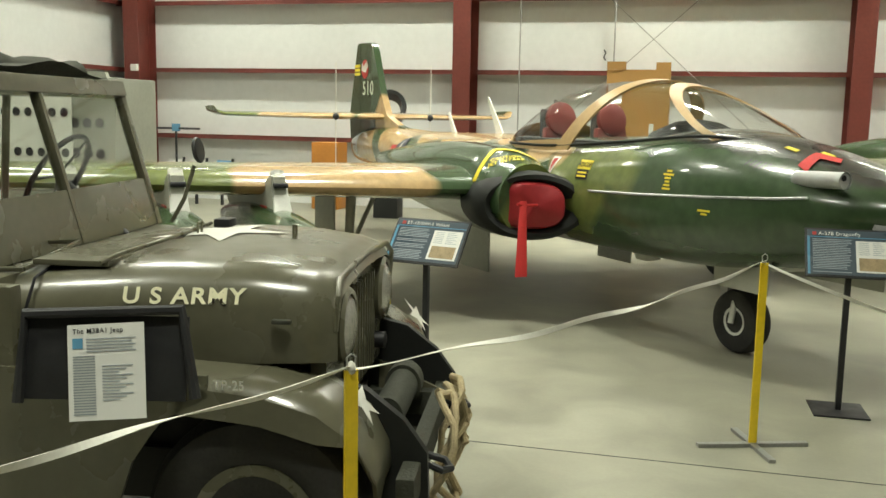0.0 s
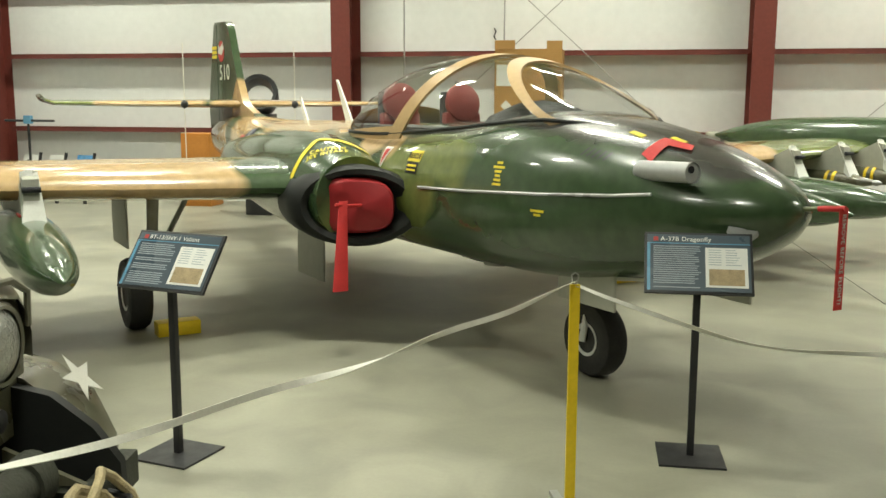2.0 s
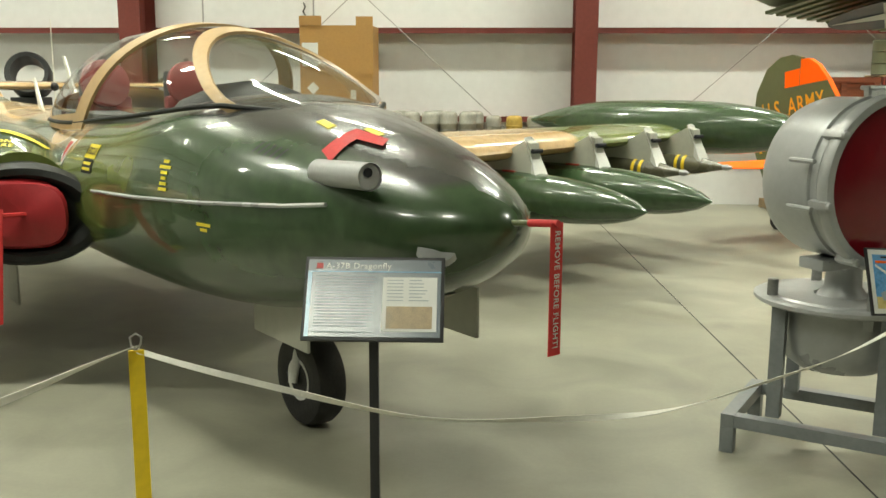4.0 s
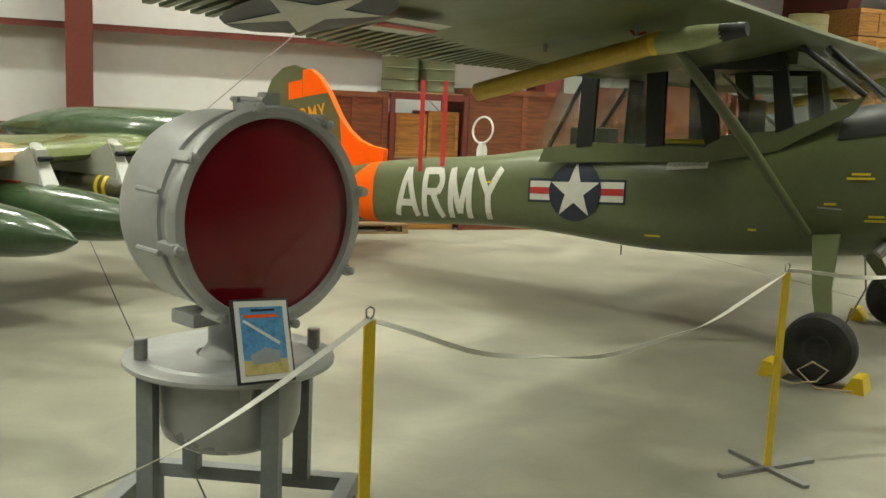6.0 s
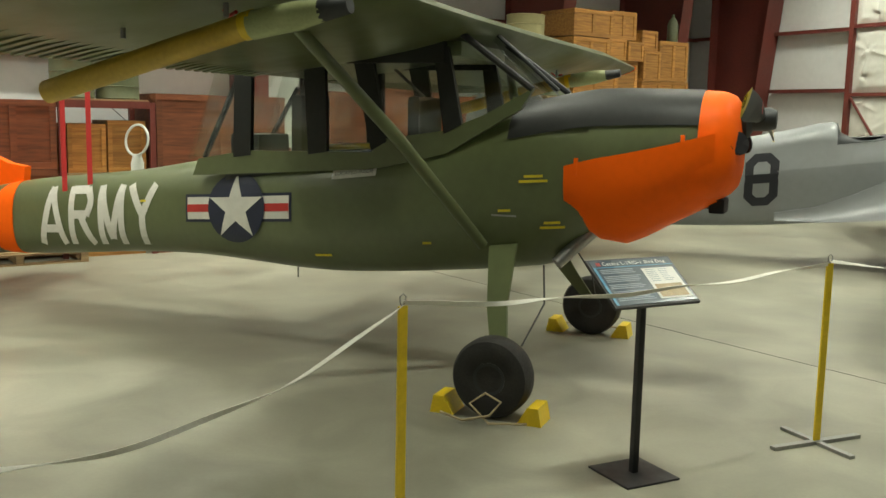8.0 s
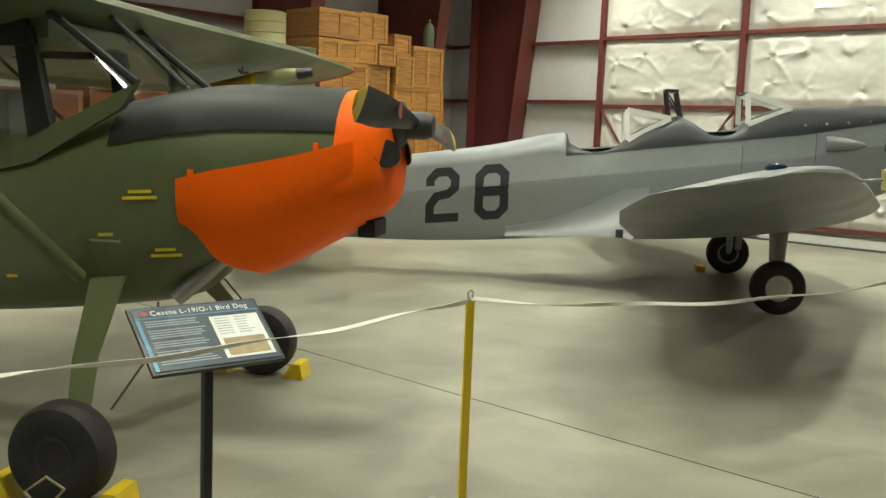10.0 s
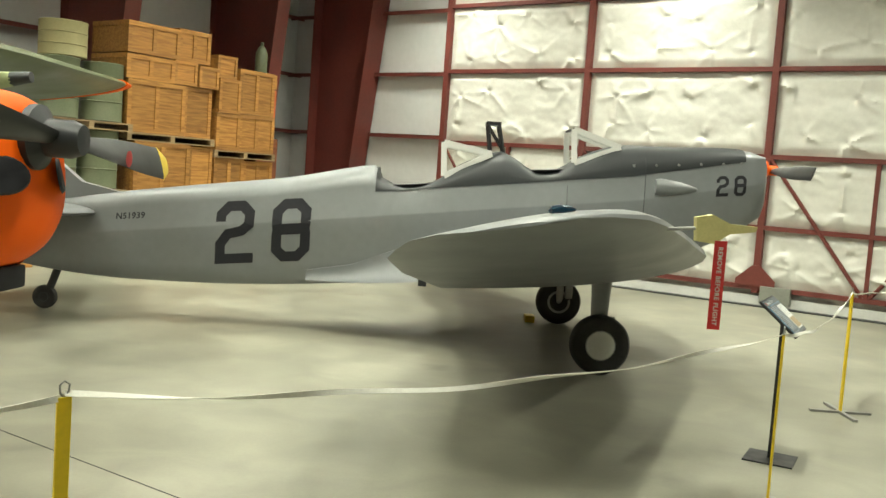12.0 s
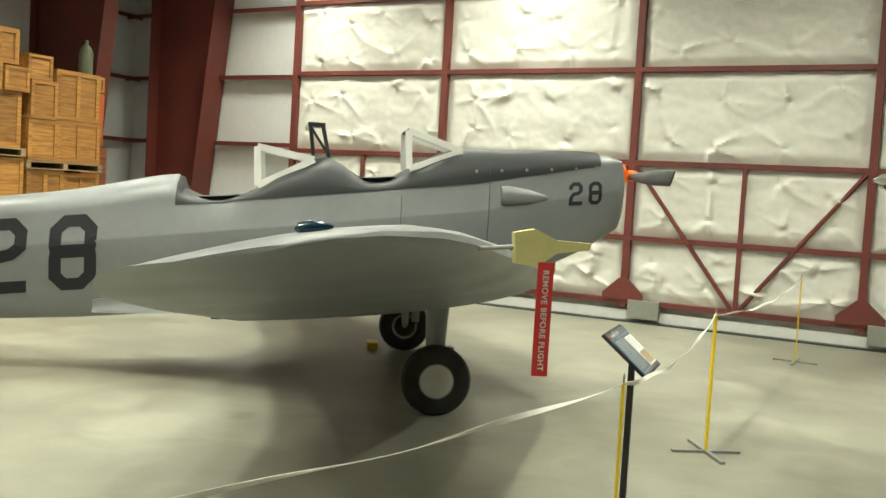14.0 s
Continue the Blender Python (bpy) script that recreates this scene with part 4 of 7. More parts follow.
    tan_frame = mat("tan_frame_paint", TAN, 0.4)
    def canopy_point(ss, a, grow):
        r = [np.interp(ss, [q[0] for q in rows], [q[k] for q in rows]) for k in range(5)]
        return Vector((ss, -(r[2] + grow) * math.copysign(abs(math.cos(a)) ** (2 / r[4]), math.cos(a)), r[1] - 0.05 + (r[3] + 0.05 + grow) * abs(math.sin(a)) ** (2 / r[4])))
    # flat canopy frames that follow the glass
    for s0, s1, w0, w1, bend in ((5.68, 6.2, 0.1, 0.07, 0.8), (7.3, 6.5, 0.06, 0.07, 1.7)):
        rings = []
        for i in range(37):
            a = math.pi * i / 36
            u = max(math.sin(a), 0) ** bend
            ss, w = s0 + (s1 - s0) * u, w0 + (w1 - w0) * u
            rings.append([canopy_point(ss - w, a, 0.008), canopy_point(ss + w, a, 0.008), canopy_point(ss + w, a, 0.024), canopy_point(ss - w, a, 0.024)])
        part("canopy_bow", loft(rings), tan_frame, canopy, "tan canopy frame")
    for side in (-1, 1):
        rings = [[canopy_point(4.7 + 0.125 * k, a if side < 0 else math.pi - a, 0.014) for a in (0.0, 0.02, 0.06, 0.12)] for k in range(9)]
        part("rear_sill_panel", loft(rings, closed=False), tan_frame, canopy, "tan panel under the rear window")
    for side in (-1, 1):
        pts = [(r[0], side * (r[2] + 0.012), r[1] - 0.01) for r in rows]
        part("canopy_sill", tube(pts, 0.012, 8), BLACK_AND_SHADE, canopy)
    rearf = [r for r in rows if r[0] < 4.76]
    part("rear_fairing", loft([arch(r, 0.008) for r in rearf], closed=False), tan_frame, canopy)
    # cockpit
    part("cockpit_tub", box((4.75, -0.5, 1.2), (6.8, 0.5, 1.47), 0.03), INTERIOR, t)
    part("instrument_hood", lathe([(0.02, 0.12), (0.2, 0.1), (0.42, 0.02), (0.5, -0.06)], pose(6.6, 0, 1.53) @ Matrix.Diagonal((0.7, 0.85, 1, 1)), 24), BLACK_AND_SHADE, t)
    for y in (-0.27, 0.27):
        seat = part("ejection_seat", box((4.98, y - 0.12, 1.35), (5.08, y + 0.12, 1.72), 0.04), INTERIOR, t)
        part("headrest", lathe([(0.004, 0.06), (0.1, 0.055), (0.145, 0.03), (0.15, 0.0), (0.13, -0.04), (0.004, -0.05)], pose(5.14, y, 1.63, 0, 80, 0), 24), SEATRED, seat)
        part("seat_back", box((5.09, y - 0.16, 1.4), (5.17, y + 0.16, 1.56), 0.04), SEATRED, seat)
        part("seat_rail", rod((4.96, y + 0.06, 1.45), (4.96, y + 0.06, 1.8), 0.018, seg=8), STEEL, seat)
    # intakes
    for side in (-1, 1):
        secs = [(2.0, 0.62, 1.1, 0.12), (2.8, 0.72, 1.06, 0.24), (4.0, 0.8, 1.05, 0.34), (5.0, 0.86, 1.03, 0.37), (5.45, 0.91, 1.01, 0.35), (5.75, 0.93, 0.99, 0.28)]
        rings = [[(s, side * c + r * math.cos(a), z + r * 1.02 * math.sin(a)) for a in [2 * math.pi * i / 32 for i in range(32)]] for s, c, z, r in smooth_sections(secs, 0.15)]
        nac = part("engine_nacelle", loft(rings), CAMO_BODY, t)
        lip = [(5.5, 0.272), (5.7, 0.285), (5.82, 0.28), (5.88, 0.255), (5.88, 0.22), (5.82, 0.195), (5.72, 0.19), (5.7, 0.12), (5.7, 0.01)]
        rings = [[(s + 0.22 * (math.cos(a) * -side) * min(1, r / 0.19), side * 0.95 + r * 1.32 * math.cos(a), 0.95 + r * 0.98 * math.sin(a)) for a in [2 * math.pi * i / 32 for i in range(32)]] for s, r in lip]
        part("intake_boot", loft(rings, caps=False), BLACK_AND_SHADE, nac, "black rubber intake boot")
        rings = [[(s + 0.2 * (math.cos(a) * -side) * r / 0.19, side * 0.97 + r * 1.05 * math.copysign(abs(math.cos(a)) ** 0.6, math.cos(a)), 0.955 + r * 1.0 * math.copysign(abs(math.sin(a)) ** 0.7, math.sin(a))) for a in [2 * math.pi * i / 24 for i in range(24)]] for s, r in ((5.66, 0.19), (5.84, 0.185), (5.885, 0.165), (5.9, 0.11), (5.905, 0.01))]
        part("intake_cover", loft(rings), REDCOVER, nac, "red padded intake cover")
        part("cover_strap", tube([(5.92 + 0.035, side * 1.16, 0.98), (5.925, side * 1.05, 0.965), (5.92 - 0.035, side * 0.8, 0.96)], 0.012, 6), REDCLOTH, nac)
        p0 = Vector((5.94, side * 1.1, 1.0))
        pts = [(p0 + Vector((0.02 * k, side * 0.012 * k, -0.07 * k))) for k in range(9)]
        bm = loft([[p + Vector((0, -0.03 - 0.003 * k, 0)), p + Vector((0, 0.03 + 0.003 * k, 0)), p + Vector((0.004, 0.03, 0)), p + Vector((0.004, -0.03, 0))] for k, p in enumerate(pts)])
        part("warning_streamer", bm, REDCLOTH, nac, "red cloth streamer")
        if side < 0:
            chev = bmesh.new()
            for a, b in (((-0.2, -0.2), (-0.02, 0.12)), ((-0.02, 0.12), (0.34, -0.04))):
                d = Vector((b[0] - a[0], b[1] - a[1])).normalized()
                nn = Vector((-d.y, d.x)) * 0.02
                chev.faces.new([chev.verts.new((*q, 0)) for q in (Vector(a) - nn, Vector(b) - nn, Vector(b) + nn, Vector(a) + nn)])
            decal("warning_chevron", chev, nac, (5.38, -1.02, 1.28), (0.45, 0.89, 0), (-0.62, 0.3, 0.72), YELLOWMARK, nac, 0.008)
            decal("warning_words", text_bm("CAUTION\nJET INTAKE", 0.052, 0.0015), nac, (5.47, -1.0, 1.2), (0.45, 0.89, 0), (-0.62, 0.3, 0.72), YELLOWMARK, nac, 0.008)
    # wings
    for side in (-1, 1):
        st = [(side * 0.45, 5.5, 1.02, 2.2, 0.15), (side * 1.0, 5.42, 1.045, 2.1, 0.15), (side * 3.0, 5.36, 1.1, 1.8, 0.14), (side * 5.1, 5.3, 1.165, 1.45, 0.13)]
        part("wing", wing(st), CAMO_WING, t)
        tank = part("tip_tank", loft([oval(r[0], side * 5.33, 1.24, max(r[1], 0.01), max(r[1], 0.01), max(r[1], 0.01), 2, 28) for r in smooth_sections([(2.9, 0.02), (3.2, 0.1), (3.8, 0.21), (4.6, 0.25), (5.6, 0.24), (6.2, 0.15), (6.45, 0.02)], 0.15)]), CAMO_BODY, t, "green wing-tip fuel tank")
        for y, store in ((2.92, "tank"), (3.64, "tank"), (4.33, "bomb"), (4.92, "bomb")):
            yy = side * y
            z0 = 1.02 + 0.028 * y
            py = part("pylon", extrude_outline([(5.5, z0 + 0.1), (5.57, z0 + 0.08), (5.62, z0 - 0.2), (5.5, z0 - 0.24), (4.2, z0 - 0.24), (4.0, z0 - 0.1), (4.2, z0 + 0.02), (5.2, z0 - 0.04)], yy - 0.045, yy + 0.045), UNDERSIDE, t)
            part("pylon_nose", loft([[(5.50, yy - 0.05, z0 + 0.12), (5.50, yy + 0.05, z0 + 0.12), (5.50, yy + 0.02, z0 + 0.13), (5.50, yy - 0.02, z0 + 0.13)], [(5.68, yy - 0.07, z0 - 0.2), (5.68, yy + 0.07, z0 - 0.2), (5.6, yy + 0.05, z0 - 0.2), (5.6, yy - 0.05, z0 - 0.2)]]), WHITE, py, "white pylon nose plate")
            part("pylon_bolt", rod((5.6, yy - 0.052, z0 + 0.02), (5.6, yy + 0.052, z0 + 0.02), 0.018, seg=10), INK, py)
            zc = z0 - 0.36
            if store == "tank":
                rr = smooth_sections([(3.7, 0.01), (4.1, 0.1), (4.8, 0.18), (5.6, 0.19), (6.3, 0.14), (6.62, 0.07), (6.74, 0.008)], 0.15)
                tk = part("drop_tank", loft([oval(r[0], yy, zc + 0.02, max(r[1], 0.004), max(r[1], 0.004), max(r[1], 0.004), 2, 28) for r in rr]), CAMO_BODY, py, "dark green drop tank")
                part("red_marking", box((5.25, yy - 0.06, zc + 0.2), (5.4, yy + 0.06, zc + 0.214)), INSIGNIARED, py, smooth=False)
            else:
                rr = [(4.3, 0.05), (4.5, 0.09), (5.3, 0.1), (5.6, 0.085), (5.75, 0.05), (5.85, 0.03), (5.9, 0.02)]
                bomb = part("practice_bomb", loft([oval(r[0], yy, zc + 0.12, r[1], r[1], r[1], 2, 20) for r in smooth_sections(rr, 0.1)]), OLIVE, py, "olive bomb with yellow bands")
                for s in (5.42, 5.5):
                    part("yellow_band", lathe([(0.098, -0.018), (0.102, 0), (0.096, 0.018)], pose(s, yy, zc + 0.12, 0, 90, 0), 24, caps=False), YELLOW, py)
                part("bomb_nose", lathe([(0.02, -0.06), (0.03, 0), (0.012, 0.05)], pose(5.92, yy, zc + 0.12, 0, 90, 0), 16), STEEL, py)
        # main gear
        y = side * 2.05
        part("gear_leg", rod((4.6, y * 0.98, 1.0), (4.62, y, 0.28), 0.045, 0.035), UNDERSIDE, t)
        part("gear_brace", rod((4.3, y * 0.8, 1.0), (4.6, y, 0.42), 0.02), UNDERSIDE, t)
        wheel("main_wheel", t, pose(4.62, y + side * 0.12, 0.26, 90, 0, 0), 0.26, 0.17, 0.12, WHITE)
        part("gear_door", box((4.35, y + side * 0.19, 0.62), (4.85, y + side * 0.205, 1.05), 0.004, m=pose(0, 0, 0, 0, 0, 0)), UNDERSIDE, t)
        part("inner_gear_door", box((4.3, side * 0.78, 0.25), (4.85, side * 0.795, 0.72), 0.005), UNDERSIDE, t)
        part("wheel_chock", box((4.86, y - 0.05, 0), (5.0, y + 0.25, 0.1), 0.01), YELLOW, t, "yellow wheel chock")
    # tail
    finpts = [(1.7, 1.4), (1.0, 1.5), (0.62, 1.62), (0.42, 1.9), (0.14, 2.48), (0.08, 2.56), (-0.02, 2.6), (-0.42, 2.61), (-0.48, 2.57), (-0.78, 1.6), (-0.74, 1.3), (-0.5, 1.2)]
    fin = part("fin", extrude_outline(finpts, -0.045, 0.045), CAMO_TAIL, t)
    part("rudder_gap", box((-0.36, -0.047, 1.3), (-0.35, 0.047, 2.58)), INK, fin, smooth=False)
    for z in (2.17, 2.225, 2.28):
        part("flag_stripe", box((-0.56, -0.05, z), (-0.36, -0.046, z + 0.04)), YELLOWMARK, fin, smooth=False)
    decal("tail_number", text_bm("510", 0.26, 0.004), fin, (-0.06, -0.05, 1.98), U, V, LETTERWHITE, fin, 0.004, 1)
    decal("unit_badge", flat_bm(circle_pts(0.13)), fin, (-0.18, -0.05, 2.25), U, V, INSIGNIARED, fin, 0.003, 1)
    decal("badge_drawing", flat_bm([(-0.12, -0.03), (0.03, -0.06), (0.13, 0.03), (0.05, 0.02), (0.08, 0.1), (-0.04, 0.03), (-0.1, 0.08)]), fin, (-0.18, -0.05, 2.26), U, V, LETTERWHITE, fin, 0.006, 1)
    for side in (-1, 1):
        sb = part("tailplane", wing([(side * 0.05, 0.55, 1.6, 1.2, 0.09), (side * 1.2, 0.32, 1.6, 0.95, 0.09), (side * 2.05, 0.15, 1.61, 0.75, 0.08), (side * 2.14, 0.1, 1.64, 0.66, 0.07), (side * 2.18, 0.05, 1.7, 0.55, 0.05)]), CAMO_TAIL, t)
        part("balance_weight", lathe([(0.005, -0.05), (0.035, -0.03), (0.045, 0), (0.035, 0.03), (0.005, 0.05)], pose(0.42, side * 0.68, 1.6), 14), BLACK, sb)
    for y in (-0.68, 0.68):
        part("support_line", rod((0.42, y, 0.75), (0.42, y, 2.3), 0.006, seg=6), TAPE, t, "thin rope line")
    # antennas and small fittings
    part("blade_antenna", loft([[(3.55, -0.01, 1.42), (3.7, -0.01, 1.42), (3.7, 0.01, 1.42), (3.55, 0.01, 1.42)], [(3.3, -0.006, 1.84), (3.34, -0.006, 1.84), (3.34, 0.006, 1.84), (3.3, 0.006, 1.84)]]), WHITE, t)
    part("blade_antenna", loft([[(2.5, -0.01, 1.4), (2.62, -0.01, 1.4), (2.62, 0.01, 1.4), (2.5, 0.01, 1.4)], [(2.36, -0.006, 1.68), (2.4, -0.006, 1.68), (2.4, 0.006, 1.68), (2.36, 0.006, 1.68)]]), WHITE, t)
    part("vent_scoop", lathe([(0.01, 0.05), (0.07, 0.045), (0.11, 0.02), (0.12, 0)], pose(7.45, -0.1, 1.47, 0, 5) @ Matrix.Diagonal((1.9, 1, 1.2, 1)), 20), BLACK_AND_SHADE, t)
    gun = part("gun_port", rod((7.95, -0.37, 1.305), (8.31, -0.37, 1.315), 0.05, 0.05, 20, caps=False), GREYPAINT, t, "grey gun barrel fairing")
    part("gun_bore", rod((8.2, -0.37, 1.312), (8.3, -0.37, 1.3145), 0.046, seg=20), GREYPAINT, gun)
    part("gun_muzzle", rod((8.3, -0.375, 1.33), (8.306, -0.375, 1.33), 0.018, seg=8), INK, gun)
    part("landing_lamp", lathe([(0.01, 0.03), (0.07, 0.02), (0.085, 0)], pose(8.465, -0.19, 1.08, 0, 70, -42), 24), GREYPAINT, t)
    part("pitot_tube", rod((8.45, 0.0, 1.14), (8.74, 0.03, 1.17), 0.014, 0.01, 10), BIRDGREEN, t)
    part("pitot_cover", rod((8.7, 0.027, 1.166), (8.83, 0.038, 1.178), 0.013, seg=10), REDCLOTH, t)
    part("pitot_streamer", box((8.82, 0.012, 0.72), (8.823, 0.068, 1.18)), REDCLOTH, t, "red remove-before-flight streamer", smooth=False)
    w = text_bm("REMOVE BEFORE FLIGHT!", 0.033, 0.0006)
    w.transform(pose(8.826, 0.04, 0.95, 0, 0, 0) @ Matrix(((0, 0, 1, 0), (0, 1, 0, 0), (-1, 0, 0, 0), (0, 0, 0, 1))) )
    part("streamer_lettering", w, LETTERWHITE, t, smooth=False)
    decal("nose_streamer", flat_bm([(-0.1, 0.05), (0.07, 0.09), (0.1, 0.04), (-0.02, -0.0), (0.0, -0.13), (-0.08, -0.12)]), fus, (8.0, -0.22, 1.5), (1, 0, 0), (0, 1, 0), REDCLOTH, t, 0.012, 0.04, "red cloth flag on the nose")
    part("nacelle_flag", box((4.85, -0.85, 1.325), (5.1, -0.68, 1.345), 0.006), REDCLOTH, t, "red cloth flag on the nacelle")
    # nose gear
    part("nose_leg", rod((7.1, 0, 0.75), (7.18, 0, 0.23), 0.04, 0.035), WHITE, t)
    for y in (-0.1, 0.1):
        part("fork", rod((7.16, y * 0.4, 0.44), (7.18, y, 0.22), 0.022), WHITE, t)
    wheel("nose_wheel", t, pose(7.18, 0, 0.23, 90, 0, 0), 0.23, 0.16, 0.1, WHITE)
    part("nose_gear_door", box((7.2, -0.3, 0.52), (7.7, -0.285, 0.72), 0.004), UNDERSIDE, t)
    part("nose_gear_door", box((7.3, 0.285, 0.58), (8.1, 0.3, 0.8), 0.004), UNDERSIDE, t)
    part("torque_link", box((7.0, -0.05, 0.32), (7.08, 0.05, 0.5), 0.01), STEEL, t)
    part("belly_lamp", lathe([(0.01, -0.1), (0.1, -0.08), (0.12, 0)], pose(6.1, 0.0, 0.6), 20), UNDERSIDE, t)
    # strake and stencils
    part("strake", tube([(6.25, -0.715, 1.1), (6.8, -0.69, 1.12), (7.4, -0.62, 1.15), (7.9, -0.5, 1.18), (8.1, -0.43, 1.2)], 0.009, 6), GREYPAINT, t)
    decal("rescue_placard", flat_bm(rect_pts(0.17, 0.07)), fus, (6.12, -0.7, 1.29), U, V, YELLOWMARK, fus)
    decal("rescue_word", text_bm("RESCUE", 0.045, 0.001), fus, (6.12, -0.7, 1.29), U, V, INK, fus, 0.007)
    decal("placard_panel", flat_bm(rect_pts(0.15, 0.07)), fus, (6.12, -0.7, 1.215), U, V, INK, fus)
    for k in range(2):
        decal("placard_line", flat_bm(rect_pts(0.12, 0.014)), fus, (6.12, -0.7, 1.23 - 0.028 * k), U, V, YELLOWMARK, fus, 0.007)
    decal("ejection_triangle", flat_bm([(-0.06, 0.08), (0.06, 0.08), (0, -0.1)]), fus, (5.66, -0.7, 1.25), U, V, LETTERWHITE, fus)
    decal("ejection_triangle_core", flat_bm([(-0.035, 0.062), (0.035, 0.062), (0, -0.05)]), fus, (5.66, -0.7, 1.255), U, V, INSIGNIARED, fus, 0.007)
    for s, z, wd in ((7.08, 1.3, 0.05), (7.08, 1.276, 0.1), (7.08, 1.252, 0.06), (7.08, 1.228, 0.045), (7.08, 1.204, 0.06), (7.08, 1.18, 0.075), (7.42, 1.06, 0.1), (7.42, 1.038, 0.05)):
        decal("yellow_stencil", flat_bm(rect_pts(wd, 0.014)), fus, (s, -0.6, z), U, V, YELLOWMARK, fus)
    for s, y in ((7.75, -0.22), (7.95, -0.12)):
        decal("yellow_nose_mark", flat_bm(rect_pts(0.1, 0.04)), fus, (s, y, 1.5), (1, 0, 0), (0, 1, 0), YELLOWMARK, fus)
    for k in range(5):
        decal("vent_slot", flat_bm([(-0.012, -0.03), (-0.004, -0.03), (0.014, 0.03), (0.006, 0.03)]), fus, (7.62 + 0.035 * k, -0.42, 1.36), (1, 0, 0), (0, 0.6, 0.8), INK, fus)
    # national insignia on the rear body
    decal("insignia_bar", flat_bm(rect_pts(0.75, 0.17)), fus, (2.1, -0.5, 1.2), U, V, INSIGNIARED, fus)
    decal("insignia_stripe", flat_bm(rect_pts(0.73, 0.05)), fus, (2.1, -0.5, 1.2), U, V, YELLOWMARK, fus, 0.007)
    decal("insignia_disc", flat_bm(circle_pts(0.17)), fus, (2.1, -0.5, 1.2), U, V, NAVY, fus, 0.01)
    decal("insignia_star", flat_bm(star_pts(0.16)), fus, (2.1, -0.5, 1.2), U, V, LETTERWHITE, fus, 0.013)
    return t


attack_jet()


# ---- the olive liaison plane ----
def liaison_plane():
    t = thing("liaison_plane", pose(8.25, 7.71, 0, 0, 0, -57.5), "olive green high-wing army liaison plane with orange cowling", "airplane")
    # pillow-square fuselage, forward to aft
    secs = [(-5.75, 0.62, 0.03, 0.12, 0.15, 2.2), (-5.5, 0.64, 0.07, 0.22, 0.2, 2.2), (-4.6, 0.72, 0.17, 0.33, 0.28, 2.4), (-3.3, 0.86, 0.3, 0.34, 0.31, 2.7), (-2.7, 0.93, 0.37, 0.37, 0.35, 2.9), (-2.3, 0.97, 0.41, 0.38, 0.4, 3.0),
            (-1.6, 1.02, 0.455, 0.37, 0.47, 3.2), (-1.0, 1.08, 0.47, 0.37, 0.49, 3.2), (-0.6, 1.15, 0.47, 0.4, 0.52, 3.2), (-0.2, 1.24, 0.46, 0.5, 0.56, 3.0), (0.1, 1.3, 0.45, 0.5, 0.56, 2.9), (0.2, 1.33, 0.44, 0.49, 0.5, 2.8), (0.34, 1.34, 0.43, 0.48, 0.38, 2.8)]
    fus = part("fuselage", body(secs, 44, 0.14), BIRDGREEN, t)
    # engine cowl: upper olive, front ring and lower half orange
    cow = [(0.3, 1.345, 0.442, 0.485, 0.3, 2.8), (0.6, 1.38, 0.425, 0.455, 0.3, 2.7), (0.9, 1.42, 0.392, 0.41, 0.24, 2.5), (1.05, 1.44, 0.36, 0.37, 0.2, 2.4)]
    part("cowl_top", body(cow, 44, 0.1), BIRDGREEN, t)
    part("cowl_ring", body([(0.93, 1.425, 0.402, 0.414, 0.29, 2.5), (1.06, 1.445, 0.375, 0.378, 0.25, 2.4), (1.13, 1.46, 0.3, 0.3, 0.2, 2.2), (1.15, 1.47, 0.15, 0.15, 0.14, 2)], 44, 0.03), ORANGE, t, "orange cowl nose ring")
    def lower(r, g):
        pts = []
        for i in range(25):
            a = math.pi + math.pi * i / 24
            # the upper edge climbs toward the nose
            c, q = math.cos(a), math.sin(a)
            pts.append((r[0], (r[2] + g) * math.copysign(abs(c) ** (2 / r[5]), c), r[1] + r[6] + (r[4] + g + r[6]) * math.copysign(abs(q) ** (2 / r[5]), q)))
        return pts
    lowr = [(0.17, 1.31, 0.45, 0, 0.28, 3.0, 0.06), (0.35, 1.34, 0.44, 0, 0.42, 2.9, 0.08), (0.5, 1.36, 0.435, 0, 0.46, 2.8, 0.09), (0.8, 1.4, 0.415, 0, 0.34, 2.6, 0.12), (1.03, 1.435, 0.385, 0, 0.25, 2.4, 0.15)]
    cl = part("lower_cowl", loft([lower(r, 0.02) for r in smooth_sections(lowr, 0.08)], closed=False), ORANGE, t, "orange lower engine cowl")
    for s, z in ((0.24, 1.37), (0.85, 1.52)):
        part("cowl_pin", box((s - 0.012, -0.468 + 0.05 * (s > 0.5), z - 0.05), (s + 0.012, -0.44 + 0.05 * (s > 0.5), z + 0.05), 0.006), ORANGE, cl)
    for y in (-0.22, 0.22):
        part("cooling_inlet", lathe([(0.01, 0.012), (0.085, 0.01), (0.095, 0)], pose(1.14, y, 1.53, 0, 78, math.copysign(22, y)) @ Matrix.Diagonal((0.75, 1.35, 1, 1)), 24), INK, t, "dark cooling inlet")
    part("chin_inlet", box((0.98, -0.12, 1.1), (1.075, 0.12, 1.19), 0.02), INK, t)
    part("exhaust_stack", rod((0.3, -0.22, 0.96), (0.12, -0.36, 0.76), 0.045, 0.04, 16), STEEL, t, "rusty exhaust stub")
    # black top deck, run lower down the sides to paint in the wing's shade
    deck = []
